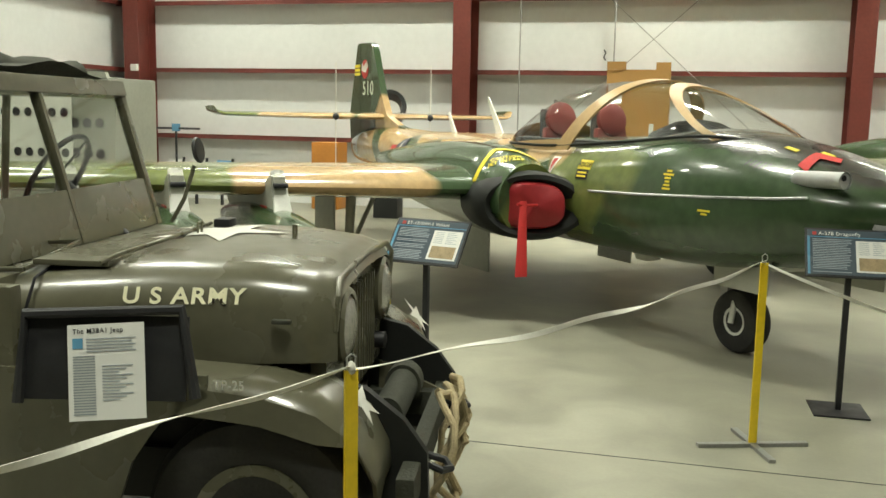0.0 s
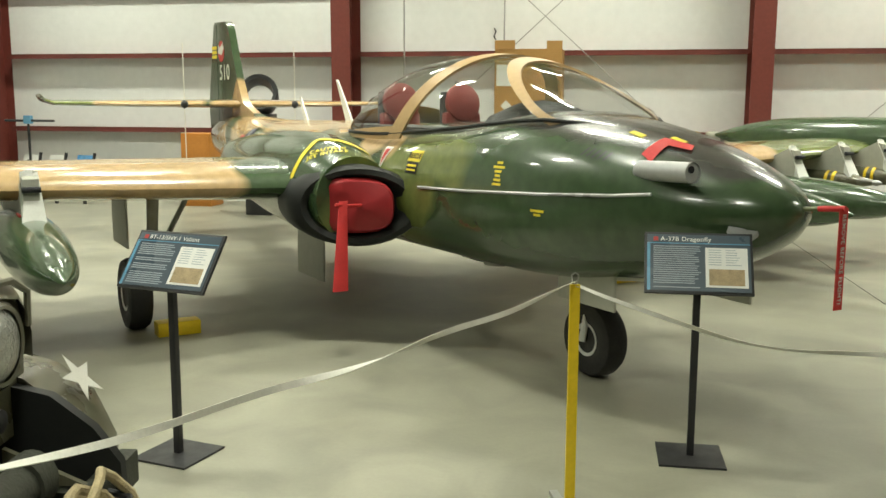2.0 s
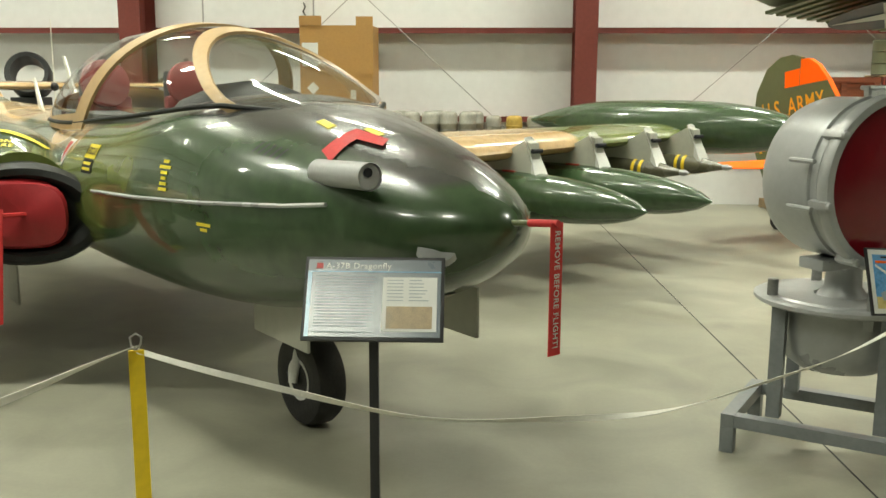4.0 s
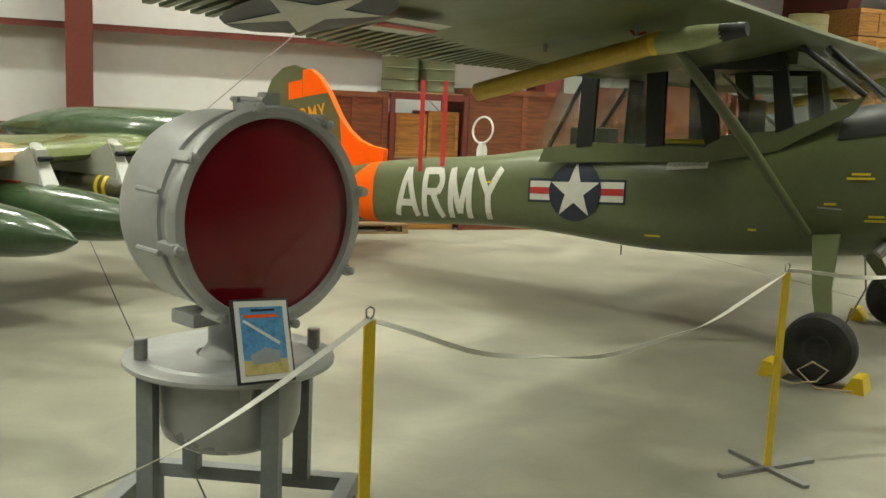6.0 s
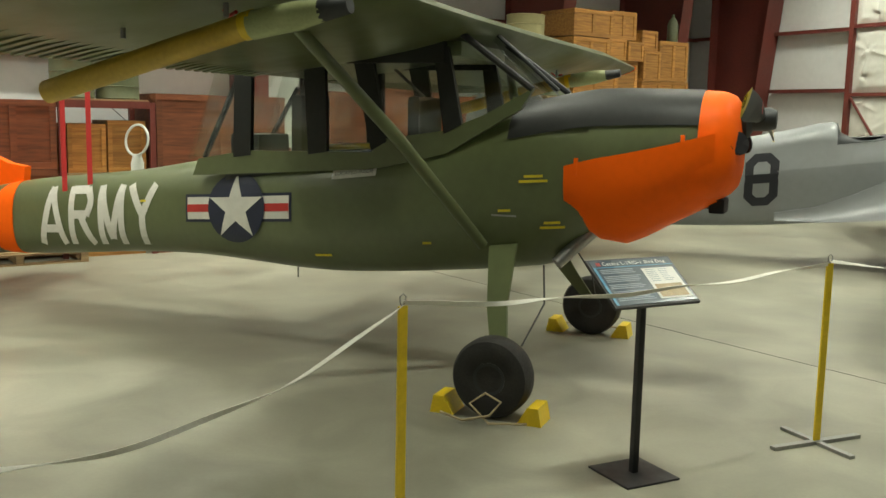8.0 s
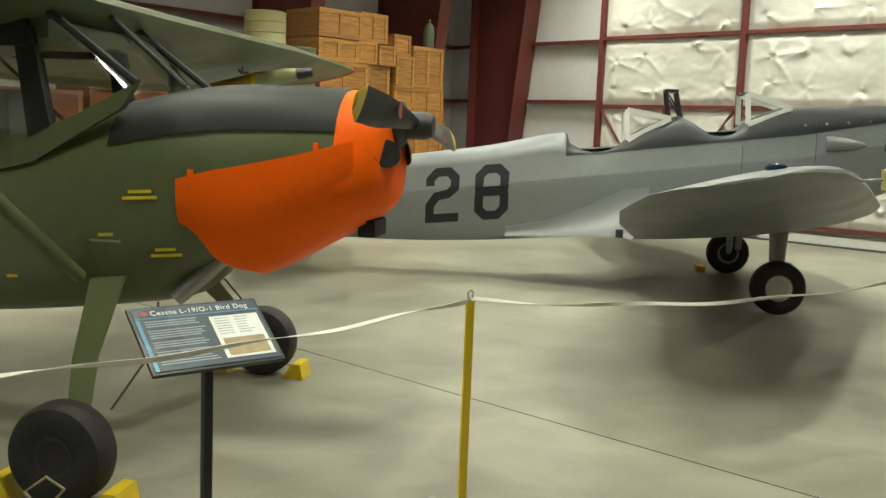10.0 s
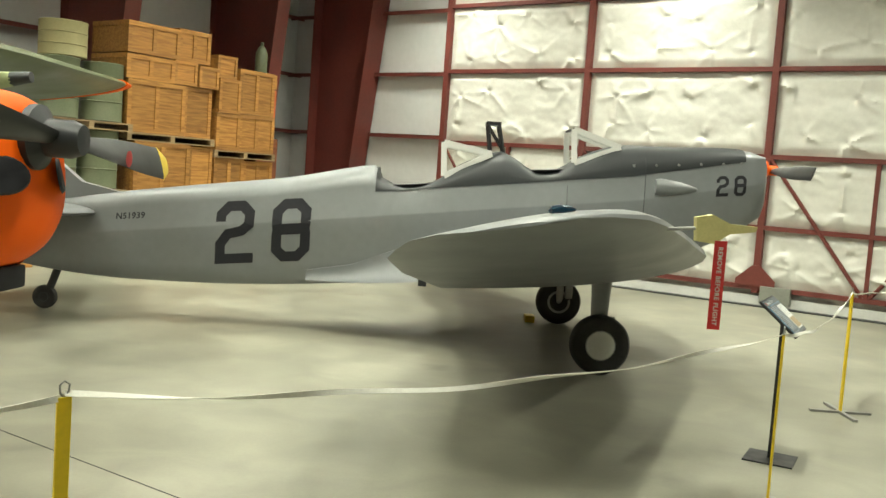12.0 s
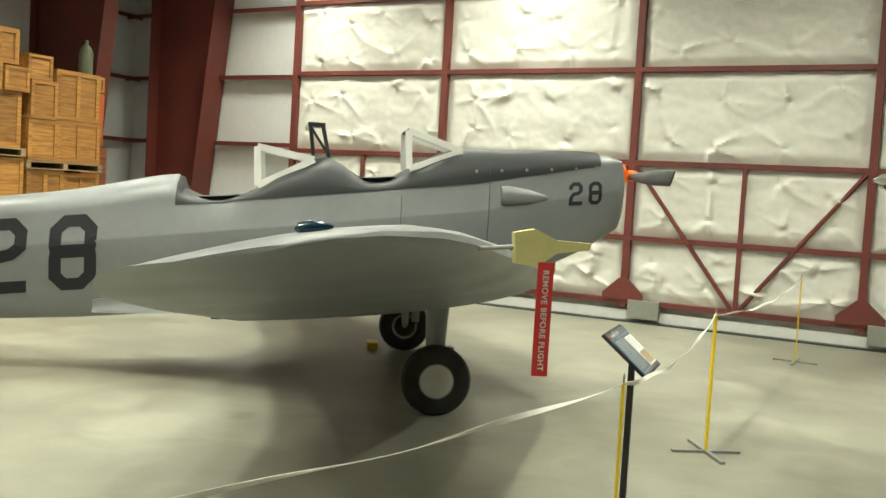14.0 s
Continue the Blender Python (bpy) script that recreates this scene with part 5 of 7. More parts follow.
    for r in smooth_sections([(-0.2, 1.24, 0.46, 0.5, 3.0), (0.1, 1.3, 0.45, 0.505, 2.9), (0.3, 1.345, 0.446, 0.49, 2.8), (0.6, 1.38, 0.427, 0.46, 2.7), (0.93, 1.423, 0.39, 0.412, 2.5)], 0.08):
        angles = [0.42 + (math.pi - 0.84) * i / 24 for i in range(25)]
        deck.append([(r[0], -(r[2] + 0.008) * math.copysign(abs(math.cos(a)) ** (2 / r[4]), math.cos(a)), r[1] + (r[3] + 0.008) * math.sin(a) ** (2 / r[4])) for a in angles])
    part("anti_glare_deck", loft(deck, closed=False), BLACK_AND_SHADE, t)
    # propeller
    hub = part("propeller_hub", lathe([(0.12, 1.14), (0.12, 1.17), (0.07, 1.2), (0.07, 1.29), (0.055, 1.33), (0.01, 1.335)], pose(0, 0, 1.67, 0, 90, 0), 20), DARKGREY, t)
    for a in (86, 266):
        rings = []
        for k in range(13):
            u = k / 12
            r = 0.06 + u * 1.07
            w = 0.04 + 0.042 * math.sin(min(1, u * 1.25) * math.pi * 0.62) if u < 0.97 else 0.04
            tw = radians(60 - 42 * u)
            ring = []
            for i in range(10):
                b = 2 * math.pi * i / 10
                cx, cz = w * math.cos(b), 0.018 * (1 - 0.6 * u) * math.sin(b)
                ring.append((1.24 + cx * math.sin(tw) * 0.8 + cz * math.cos(tw), cx * math.cos(tw) - cz * math.sin(tw), r))
            rings.append(ring)
        bm = loft(rings)
        bm.transform(Matrix.Translation((0, 0, 1.67)) @ Matrix.Rotation(radians(a), 4, "X"))
        blade = part("propeller_blade", bm, PROPBLADE, hub)
        bm = loft([[(1.24 + (x - 1.24) * 1.06, y * 1.06, z) for x, y, z in ring] for ring in rings[11:]])
        bm.transform(Matrix.Translation((0, 0, 1.67)) @ Matrix.Rotation(radians(a), 4, "X"))
        part("blade_tip", bm, YELLOW, blade, "yellow propeller tip")
        bm = flat_bm(circle_pts(0.035, 20))
        bm.transform(Matrix.Translation((0, 0, 1.67)) @ Matrix.Rotation(radians(a), 4, "X") @ pose(1.285, 0.02, 0.55, 0, 90, 0))
        part("maker_badge", bm, INSIGNIARED, blade, smooth=False)
    # cabin
    cab = part("cabin_frame", box((-2.4, -0.42, 2.02), (-0.52, 0.42, 2.12), 0.03), BIRDGREEN, t)
    for side in (-1, 1):
        y = side * 0.43
        # Pillars and upper frame are blackened for the wing's shade over olive paint.
        for pts in ([(-2.2, 1.34), (-2.06, 1.36), (-2.04, 2.08), (-2.18, 2.08)], [(-1.6, 1.38), (-1.46, 1.4), (-1.48, 2.08), (-1.64, 2.08)], [(-1.13, 1.42), (-1.02, 1.48), (-1.14, 2.08), (-1.28, 2.08)], [(-0.62, 1.54), (-0.5, 1.6), (-0.6, 2.08), (-0.7, 2.08)]):
            part("pillar", extrude_outline(pts, y - 0.02, y + 0.02), BLACK_AND_SHADE, cab, smooth=False)
        for a, b, rr in (((-0.05, y, 1.82), (-0.52, y, 2.16), 0.022), ((-2.5, y * 0.85, 1.33), (-2.2, y * 0.95, 1.85), 0.02)):
            part("pillar", rod(a, b, rr, seg=8), BLACK_AND_SHADE, cab)
        part("upper_frame", box((-2.2, y - 0.03, 1.98), (-0.62, y + 0.03, 2.14), 0.01), BLACK_AND_SHADE, cab)
        sill = [(-2.55, 1.2), (-1.1, 1.3), (-0.6, 1.42), (-0.12, 1.7), (-0.04, 1.83), (-0.36, 1.66), (-0.62, 1.56), (-1.03, 1.5), (-1.13, 1.41), (-2.1, 1.39), (-2.5, 1.32)]
        part("window_sill", extrude_outline(sill, y - side * 0.03, y + side * 0.014), BIRDGREEN, cab)
        gl = part("side_window", extrude_outline([(-2.55, 1.33), (-1.1, 1.4), (-0.6, 1.52), (-0.13, 1.78), (-0.5, 2.12), (-2.3, 2.1)], y - 0.003, y + 0.003), TINT, t, "dusty side window")
        gl.visible_shadow = False
    ws = part("windscreen", loft([[(-0.08, -0.42, 1.76), (-0.02, 0, 1.83), (-0.08, 0.42, 1.76)], [(-0.5, -0.44, 2.16), (-0.46, 0, 2.2), (-0.5, 0.44, 2.16)]], closed=False), TINT, t, "sloped windscreen")
    ws.visible_shadow = False
    part("windscreen_bar", rod((-0.01, 0, 1.83), (-0.45, 0, 2.2), 0.014, seg=8), DARKGREY, cab)
    rw = part("rear_window", loft([[(-2.3, -0.4, 2.12), (-2.3, 0.4, 2.12)], [(-2.68, -0.33, 1.31), (-2.68, 0.33, 1.31)]], closed=False), TINT, t)
    rw.visible_shadow = False
    part("cabin_floor", box((-2.3, -0.4, 1.0), (-0.2, 0.4, 1.3)), INTERIOR, t)
    for s in (-0.95, -1.85):
        seat = part("seat", box((s - 0.04, -0.2, 1.25), (s + 0.05, 0.2, 1.78), 0.03), OLIVEDARK, t)
    part("interior_tube", rod((-1.1, -0.36, 1.45), (-1.55, -0.36, 1.43), 0.02, seg=8), YELLOW, t)
    part("interior_tube", rod((-0.75, 0.3, 1.5), (-1.4, 0.3, 2.05), 0.012, seg=8), STEEL, t)
    part("radio_box", box((-2.4, -0.2, 1.3), (-2.15, 0.2, 1.5), 0.02), BLACK, t)
    # wing
    LZ = 2.23
    for side in (-1, 1):
        st = [(side * y, lx, z, ch, th) for y, lx, z, ch, th in ((0, -0.38, LZ, 1.62, 0.12), (0.6, -0.38, LZ, 1.62, 0.12), (2.9, -0.38, LZ + 0.02, 1.62, 0.12), (4.9, -0.5, LZ + 0.02, 1.2, 0.11), (5.3, -0.6, LZ + 0.03, 0.98, 0.09), (5.45, -0.75, LZ + 0.03, 0.6, 0.06))]
        wg = part("wing", tilted_wing(st, 0.2), BIRDGREEN, t)
        # ribbed flap and aileron, with raised corrugations underneath
        for y0, y1, nm in ((0.5, 2.85, "flap"), (2.9, 5.0, "aileron")):
            bm = bmesh.new()
            n = int((y1 - y0) / 0.085)
            for k in range(n):
                ya = y0 + (y1 - y0) * k / n
                c = 1.62 if ya < 2.9 else 1.62 - 0.42 * (ya - 2.9) / 2
                lx = -0.38 if ya < 2.9 else -0.38 - 0.12 * (ya - 2.9) / 2
                zt = LZ + 0.02 - 0.2 * c
                xr = lx - c
                box((xr - 0.01, side * ya - 0.022, zt - 0.035), (xr + 0.42, side * ya + 0.022, zt - 0.02), 0, bm, m=Matrix.Translation((xr, 0, zt)) @ Matrix.Rotation(radians(-10.5), 4, "Y") @ Matrix.Translation((-xr, 0, -zt)))
            part(nm, bm, BIRDGREEN, wg)["kind"] = "stuff"
        tip = part("wing_tip", tilted_wing([(side * 5.0, -0.51, LZ + 0.025, 1.18, 0.12), (side * 5.32, -0.6, LZ + 0.032, 0.98, 0.1), (side * 5.5, -0.8, LZ + 0.03, 0.5, 0.06)], 0.2), ORANGE, wg, "orange wing tip") if side > 0 else None
        part("wing_strut", tube([(-0.33, side * 0.47, 0.86), (-0.62, side * 1.1, 1.51), (-0.92, side * 1.7, 2.08)], [0.035, 0.04, 0.035], 10), BIRDGREEN, t)
        # underwing tube and shackles
        y = side * 2.55
        tb = part("rocket_tube", tube([(-1.75, y, 1.72), (-0.65, y, 2.0)], 0.055, 16), TUBE, t, "yellow fibre rocket tube")
        part("tube_band", rod((-0.66, y, 1.998), (-0.6, y, 2.012), 0.06, seg=18), YELLOW, tb)
        part("tube_nose", tube([(-0.62, y, 2.004), (-0.4, y, 2.038), (-0.28, y, 2.056)], [0.062, 0.06, 0.045], 16), TUBETIP, tb, "pale green nose section")
        part("tube_plug", tube([(-0.29, y, 2.055), (-0.16, y, 2.075)], [0.047, 0.035], 12), DARKGREY, tb)
        for s in (-0.75, -1.3):
            part("shackle", rod((s, y, 2.04 + 0.15 * (s + 0.75)), (s, y, 2.2 + 0.1 * (s + 0.75)), 0.012, seg=8), STEEL, tb)
        part("igniter_wire", tube([(-0.7, y, 2.06), (-0.78, y + 0.06, 2.05), (-0.85, y + 0.1, 2.1), (-0.8, y + 0.08, 2.17)], 0.008, 6), REDCLOTH, tb)
        # gear
        part("gear_leg", loft([[(-0.12, side * 0.4, 0.88), (-0.3, side * 0.4, 0.86), (-0.3, side * 0.44, 0.84), (-0.12, side * 0.44, 0.86)], [(-0.05, side * 0.78, 0.55), (-0.17, side * 0.78, 0.54), (-0.17, side * 0.81, 0.53), (-0.05, side * 0.81, 0.54)], [(0.04, side * 1.02, 0.3), (-0.05, side * 1.02, 0.3), (-0.05, side * 1.05, 0.3), (0.04, side * 1.05, 0.3)]]), BIRDGREEN, t)
        wheel("main_wheel", t, pose(0, side * 1.15, 0.225, 90, 0, 0), 0.225, 0.17, 0.09, DARKGREY)
        part("brake_line", tube([(0.05, side * 0.4, 0.75), (0.12, side * 0.6, 0.55), (0.08, side * 0.9, 0.35)], 0.006, 6), BLACK, t)
        for s in (-0.27, 0.24):
            part("wheel_chock", extrude_outline([(s - 0.07, 0), (s + 0.07, 0), (s + 0.05 * (1 if s > 0 else 0.2), 0.1), (s - 0.05 * (1 if s < 0 else 0.2), 0.1)], side * 1.15 - 0.09, side * 1.15 + 0.09), YELLOW, t, "yellow wheel chock")
        part("chock_rope", tube([(-0.25, side * 1.3, 0.03), (-0.1, side * 1.36, 0.02), (0.05, side * 1.34, 0.06), (0.1, side * 1.3, 0.13), (0.0, side * 1.27, 0.16), (-0.08, side * 1.3, 0.1), (0.05, side * 1.35, 0.02), (0.25, side * 1.3, 0.03)], 0.007, 6), ROPE, t)
    # star under the right wing
    for pts, material, off in ((circle_pts(0.36), NAVY, -0.002), (star_pts(0.35), LETTERWHITE, -0.006), (rect_pts(0.42, 0.22), LETTERWHITE, -0.004), (rect_pts(0.42, 0.06), INSIGNIARED, -0.008)):
        bm = flat_bm(pts)
        dx = 0.62 if len(pts) == 4 else 0
        bm.transform(Matrix.Translation((-1.3, -4.42 + dx, 1.985 + off)) @ Matrix.Rotation(radians(-11.3), 4, "Y") @ Matrix.Rotation(radians(-90), 4, "Z"))
        part("wing_insignia", bm, material, t, smooth=False)
    # tail
    fin = part("fin", extrude_outline([(-4.57, 1.17), (-4.75, 1.19), (-4.92, 1.245), (-5.06, 1.34), (-5.17, 1.455), (-5.345, 1.71), (-5.493, 1.873), (-5.62, 1.94), (-5.72, 1.93), (-5.72, 0.72), (-5.2, 0.78), (-4.6, 0.95)], -0.035, 0.035), ORANGE, t, "orange tail fin")
    rud = part("rudder", extrude_outline([(-5.725, 0.45), (-5.725, 1.95), (-5.85, 1.98), (-6.02, 1.95), (-6.2, 1.82), (-6.33, 1.55), (-6.36, 1.2), (-6.3, 0.85), (-6.15, 0.55), (-5.95, 0.45)], -0.03, 0.03), BIRDGREEN, t, "olive rudder")
    part("fin_green_panel", extrude_outline([(-5.72, 0.925), (-5.128, 1.025), (-5.175, 1.452), (-5.35, 1.705), (-5.72, 1.645)], -0.039, -0.0355), BIRDGREEN, fin, smooth=False)
    part("rudder_orange_cap", extrude_outline([(-5.73, 1.643), (-5.925, 1.611), (-5.934, 1.792), (-5.73, 1.83)], -0.034, -0.0305), ORANGE, rud, smooth=False)
    for words, size, s, z, nm in (("U.S. ARMY", (0.86, 0.19), -5.79, 1.42, "tail_lettering"), ("112141", (1.0, 0.28), -5.76, 1.095, "tail_number")):
        bm = text_bm(words, 0.2, 0.002)
        xs, ys = [v.co.x for v in bm.verts], [v.co.y for v in bm.verts]
        bm.transform(pose(s, -0.044, z, 90, -12, 0) @ Matrix.Diagonal((size[0] / (max(xs) - min(xs)), size[1] / (max(ys) - min(ys)), 1, 1)) @ Matrix.Translation((-(max(xs) + min(xs)) / 2, -(max(ys) + min(ys)) / 2, 0)))
        part(nm, bm, TAILYELLOW, fin, smooth=False)
    band = [(s, z, w * 1.01 + 0.004, u * 1.01 + 0.004, d * 1.01 + 0.004, p) for s, z, w, u, d, p in ((-5.5, 0.64, 0.07, 0.22, 0.2, 2.2), (-5.0, 0.685, 0.122, 0.28, 0.245, 2.3), (-4.58, 0.722, 0.172, 0.33, 0.28, 2.4))]
    part("tail_band", body(band, 44, 0.1), ORANGE, t, "orange band round the tail")
    for side in (-1, 1):
        part("tailplane", wing([(side * 0.05, -4.95, 0.82, 0.95, 0.08), (side * 1.1, -5.05, 0.82, 0.8, 0.07), (side * 1.5, -5.2, 0.82, 0.5, 0.05)]), ORANGE, t)
    part("tail_spring", tube([(-5.4, 0, 0.48), (-5.7, 0, 0.35), (-5.9, 0, 0.18)], 0.025, 8), STEEL, t)
    wheel("tail_wheel", t, pose(-5.92, 0, 0.1, 90, 0, 0), 0.1, 0.07, 0.04, STEEL)
    # direction loop and streamers on the spine
    part("loop_antenna", tube([(-3.42 + 0.11 * math.cos(a), 0.02 * math.sin(a), 1.42 + 0.12 * math.sin(a)) for a in [2 * math.pi * i / 24 for i in range(25)]], 0.01, 8), WHITE, t, "white ring antenna")
    part("loop_base", lathe([(0.05, 1.12), (0.05, 1.24), (0.03, 1.31)], pose(-3.42, 0, 0), 16), WHITE, t)
    for s in (-3.98, -3.72):
        part("control_lock_streamer", box((s - 0.025, -0.2, 1.0), (s + 0.025, -0.197, 1.85)), REDCLOTH, t, "red streamer hanging from the wing", smooth=False)
    # markings
    decal("army_letters", block_letters("ARMY", 0.46, 0.26), fus, (-3.61, -0.3, 0.835), (1, 0, 0.075), (-0.0, 0, 1), LETTERWHITE, fus, 0.005, 0.08)
    o, uu = (-2.2, -0.42, 0.985), (1, 0, 0.07)
    decal("insignia_border", flat_bm(rect_pts(0.94, 0.2)), fus, o, uu, V, NAVY, fus, 0.003)
    decal("insignia_bar", flat_bm(rect_pts(0.9, 0.16)), fus, o, uu, V, LETTERWHITE, fus, 0.006)
    decal("insignia_stripe", flat_bm(rect_pts(0.9, 0.055)), fus, o, uu, V, INSIGNIARED, fus, 0.009)
    decal("insignia_disc", flat_bm(circle_pts(0.25)), fus, o, uu, V, NAVY, fus, 0.012)
    decal("insignia_star", flat_bm(star_pts(0.245)), fus, o, uu, V, LETTERWHITE, fus, 0.015)
    decal("placard", flat_bm(rect_pts(0.33, 0.1)), fus, (-1.25, -0.44, 1.29), (1, 0, 0.12), V, LETTERWHITE, fus, 0.016)
    decal("placard_words", text_bm("FIRE EXTINGUISHER\nLOCATED INSIDE", 0.034, 0.0), fus, (-1.25, -0.44, 1.29), (1, 0, 0.12), V, INK, fus, 0.019, 1)
    for s, z, w in ((-0.02, 1.3, 0.12), (-0.02, 1.27, 0.18), (0.1, 1.02, 0.1), (0.1, 0.99, 0.15), (-0.2, 1.08, 0.08), (-0.72, 0.84, 0.06), (-1.5, 0.7, 0.13), (-3.1, 0.98, 0.06)):
        decal("yellow_stencil", flat_bm(rect_pts(w, 0.016)), fus, (s, -0.44, z), uu, V, YELLOWMARK, fus, 0.005)
    decal("step_plate", flat_bm(rect_pts(0.16, 0.012)), fus, (-0.2, -0.44, 1.05), U, V, STEEL, fus, 0.012)
    decal("registration_words", flat_bm(rect_pts(0.2, 0.02)), fus, (-4.9, -0.12, 0.68), U, V, INK, fus, 0.01)
    part("venturi", rod((-1.95, 0, 0.53), (-1.95, 0, 0.45), 0.006, seg=6), STEEL, t)
    return t


liaison_plane()


# ---- the silver trainer ----
def trainer_plane():
    t = thing("trainer_plane", pose(15.58, 7.9, 0, 0, 0, -54.2), "silver grey low-wing two-seat open-cockpit trainer plane", "airplane")
    secs = [(-6.3, 0.72, 0.03, 0.15, 0.12, 2.2), (-5.9, 0.73, 0.08, 0.28, 0.24, 2.4), (-5.0, 0.77, 0.17, 0.43, 0.38, 2.6), (-3.9, 0.88, 0.29, 0.5, 0.49, 2.8), (-3.0, 0.98, 0.37, 0.54, 0.54, 2.9), (-2.3, 1.07, 0.42, 0.61, 0.56, 3.0), (-2.16, 1.09, 0.425, 0.61, 0.56, 3.0),
            (-2.12, 1.1, 0.43, 0.57, 0.56, 3.2), (-2.08, 1.1, 0.43, 0.47, 0.56, 3.2), (-1.95, 1.1, 0.43, 0.41, 0.56, 3.2), (-1.75, 1.13, 0.44, 0.365, 0.56, 3.2), (-1.5, 1.16, 0.44, 0.44, 0.56, 3.2), (-1.3, 1.18, 0.445, 0.58, 0.56, 3.2), (-1.05, 1.22, 0.45, 0.65, 0.56, 3.2), (-0.88, 1.25, 0.45, 0.67, 0.56, 3.1), (-0.74, 1.27, 0.45, 0.58, 0.56, 3.1), (-0.56, 1.29, 0.45, 0.45, 0.56, 3.1), (-0.34, 1.32, 0.45, 0.445, 0.56, 3.0), (-0.15, 1.35, 0.45, 0.54, 0.56, 3.0), (0.1, 1.38, 0.45, 0.63, 0.56, 2.9), (0.3, 1.42, 0.45, 0.645, 0.56, 2.8),
            (0.8, 1.52, 0.43, 0.565, 0.56, 2.7), (1.3, 1.62, 0.38, 0.49, 0.44, 2.6), (1.6, 1.7, 0.33, 0.4, 0.34, 2.5), (1.72, 1.74, 0.26, 0.32, 0.3, 2.3), (1.78, 1.76, 0.14, 0.2, 0.2, 2)]
    def deck_line(x):
        return 1.44 + (x + 2.1) * 0.132 if x < 0.39 else 1.77 + (x - 0.39) * 0.195
    def flank(r, grow=0.0, n=10):
        """One section: flat lower side, a chine, an upper side leaning in, a rounded back."""
        x, zc, hw, up, dn, p = r
        hw, up, dn = max(hw, 0.004) + grow, max(up, 0.004) + grow, max(dn, 0.004) + grow
        top = zc + up
        kz = min(deck_line(x) - 0.24, zc + up * 0.55)
        dz = min(max(deck_line(x), kz + 0.02), top - 0.02) if x > -2.2 else kz + (top - kz) * 0.5
        half = [(0.0, zc - dn), (hw * 0.5, zc - dn), (hw * 0.72, zc - dn * 0.97), (hw * 0.82, zc - dn * 0.88), (hw * 0.88, zc - dn * 0.6), (hw * 0.95, zc - dn * 0.1), (hw, kz - 0.01), (hw * 0.99, kz + 0.01), (hw * 0.84, dz)]
        for k in range(1, n + 1):
            a = math.pi / 2 * k / n
            half.append((hw * 0.84 * math.cos(a) ** 0.8, dz + (top - dz) * math.sin(a) ** 0.9))
        return [(x, -y, z) for y, z in half] + [(x, y, z) for y, z in reversed(half[1:-1])]
    fus = part("fuselage", loft([flank(r) for r in smooth_sections(secs, 0.08)]), ALU, t)
    # dark top strip over cockpits and cowl
    strip = [flank(r, 0.01)[8:-7] for r in smooth_sections(secs, 0.08) if -2.13 < r[0] < 1.52]
    part("dark_top_deck", loft(strip, closed=False), DECKGREY, t, "dark grey cockpit surround")
    for s0, s1, z0, z1 in ((-2.06, -1.44, 1.505, 1.57), (-0.72, -0.14, 1.745, 1.8)):
        bm = bmesh.new()
        n = 24
        rings = []
        for g, dz in ((1.0, 0.012), (0.93, 0.02), (0.86, -0.0), (0.8, -0.12)):
            rings.append([((s0 + s1) / 2 + g * (s1 - s0) / 2 * math.cos(2 * math.pi * i / n), g * 0.3 * math.sin(2 * math.pi * i / n), z0 + (z1 - z0) * (0.5 + 0.5 * math.cos(2 * math.pi * i / n)) + dz - 0.015 * abs(math.sin(2 * math.pi * i / n))) for i in range(n)])
        part("cockpit_coaming", loft(rings), BLACK, t, "black padded cockpit rim")
    part("headrest_bulkhead", loft([oval(-2.15, 0, 1.3, 0.35, 0.385, 0.1, 2.4, 28), oval(-2.11, 0, 1.3, 0.35, 0.385, 0.1, 2.4, 28)]), DECKGREY, t)
    # windscreens: white triangular frames with glazing
    for s, z, rise in ((-1.44, 1.66, 0.23), (-0.17, 1.88, 0.16)):
        for side in (-1, 1):
            y = side * 0.3
            A, B, C = Vector((s - 0.02, y, z - 0.02)), Vector((s - 0.04, y * 0.9, z + 0.31)), Vector((s + 0.44, y * 0.8, z + rise))
            fr = bmesh.new()
            for a, b in ((A, B), (B, C), (C, A)):
                d = (b - a).normalized()
                up = Vector((0, -side, 0))
                nn = d.cross(up) * 0.028
                loft([[a - nn - up * 0.006, a + nn - up * 0.006, a + nn + up * 0.006, a - nn + up * 0.006], [b - nn - up * 0.006, b + nn - up * 0.006, b + nn + up * 0.006, b - nn + up * 0.006]], fr)
            fm = part("windscreen_frame", fr, WHITE, t, "white windscreen side frame", smooth=False)
            bm = bmesh.new()
            bm.faces.new([bm.verts.new(v) for v in (A, B, C)])
            pn = part("pane", bm, CLEAR, fm, smooth=False)
            pn.visible_shadow = False
        bm = bmesh.new()
        bm.faces.new([bm.verts.new(v) for v in ((s - 0.04, -0.27, z + 0.31), (s - 0.04, 0.27, z + 0.31), (s + 0.44, 0.24, z + rise), (s + 0.44, -0.24, z + rise))])
        pn = part("windscreen_pane", bm, CLEAR, t, smooth=False)
        pn.visible_shadow = False
        part("windscreen_bar", rod((s - 0.04, -0.27, z + 0.31), (s - 0.04, 0.27, z + 0.31), 0.014, seg=8), BLACK, t)
    roll = part("rollover_pylon", box((-1.07, -0.13, 2.18), (-0.92, 0.13, 2.215), 0.008), BLACK, t, "black roll-over pylon")
    for y in (-0.12, 0.12):
        part("pylon_leg", tube([(-1.05, y, 2.19), (-1.0, y, 1.84)], 0.017, 8), BLACK, roll)
        part("pylon_leg", tube([(-0.94, y, 2.19), (-0.87, y, 1.88)], 0.017, 8), BLACK, roll)
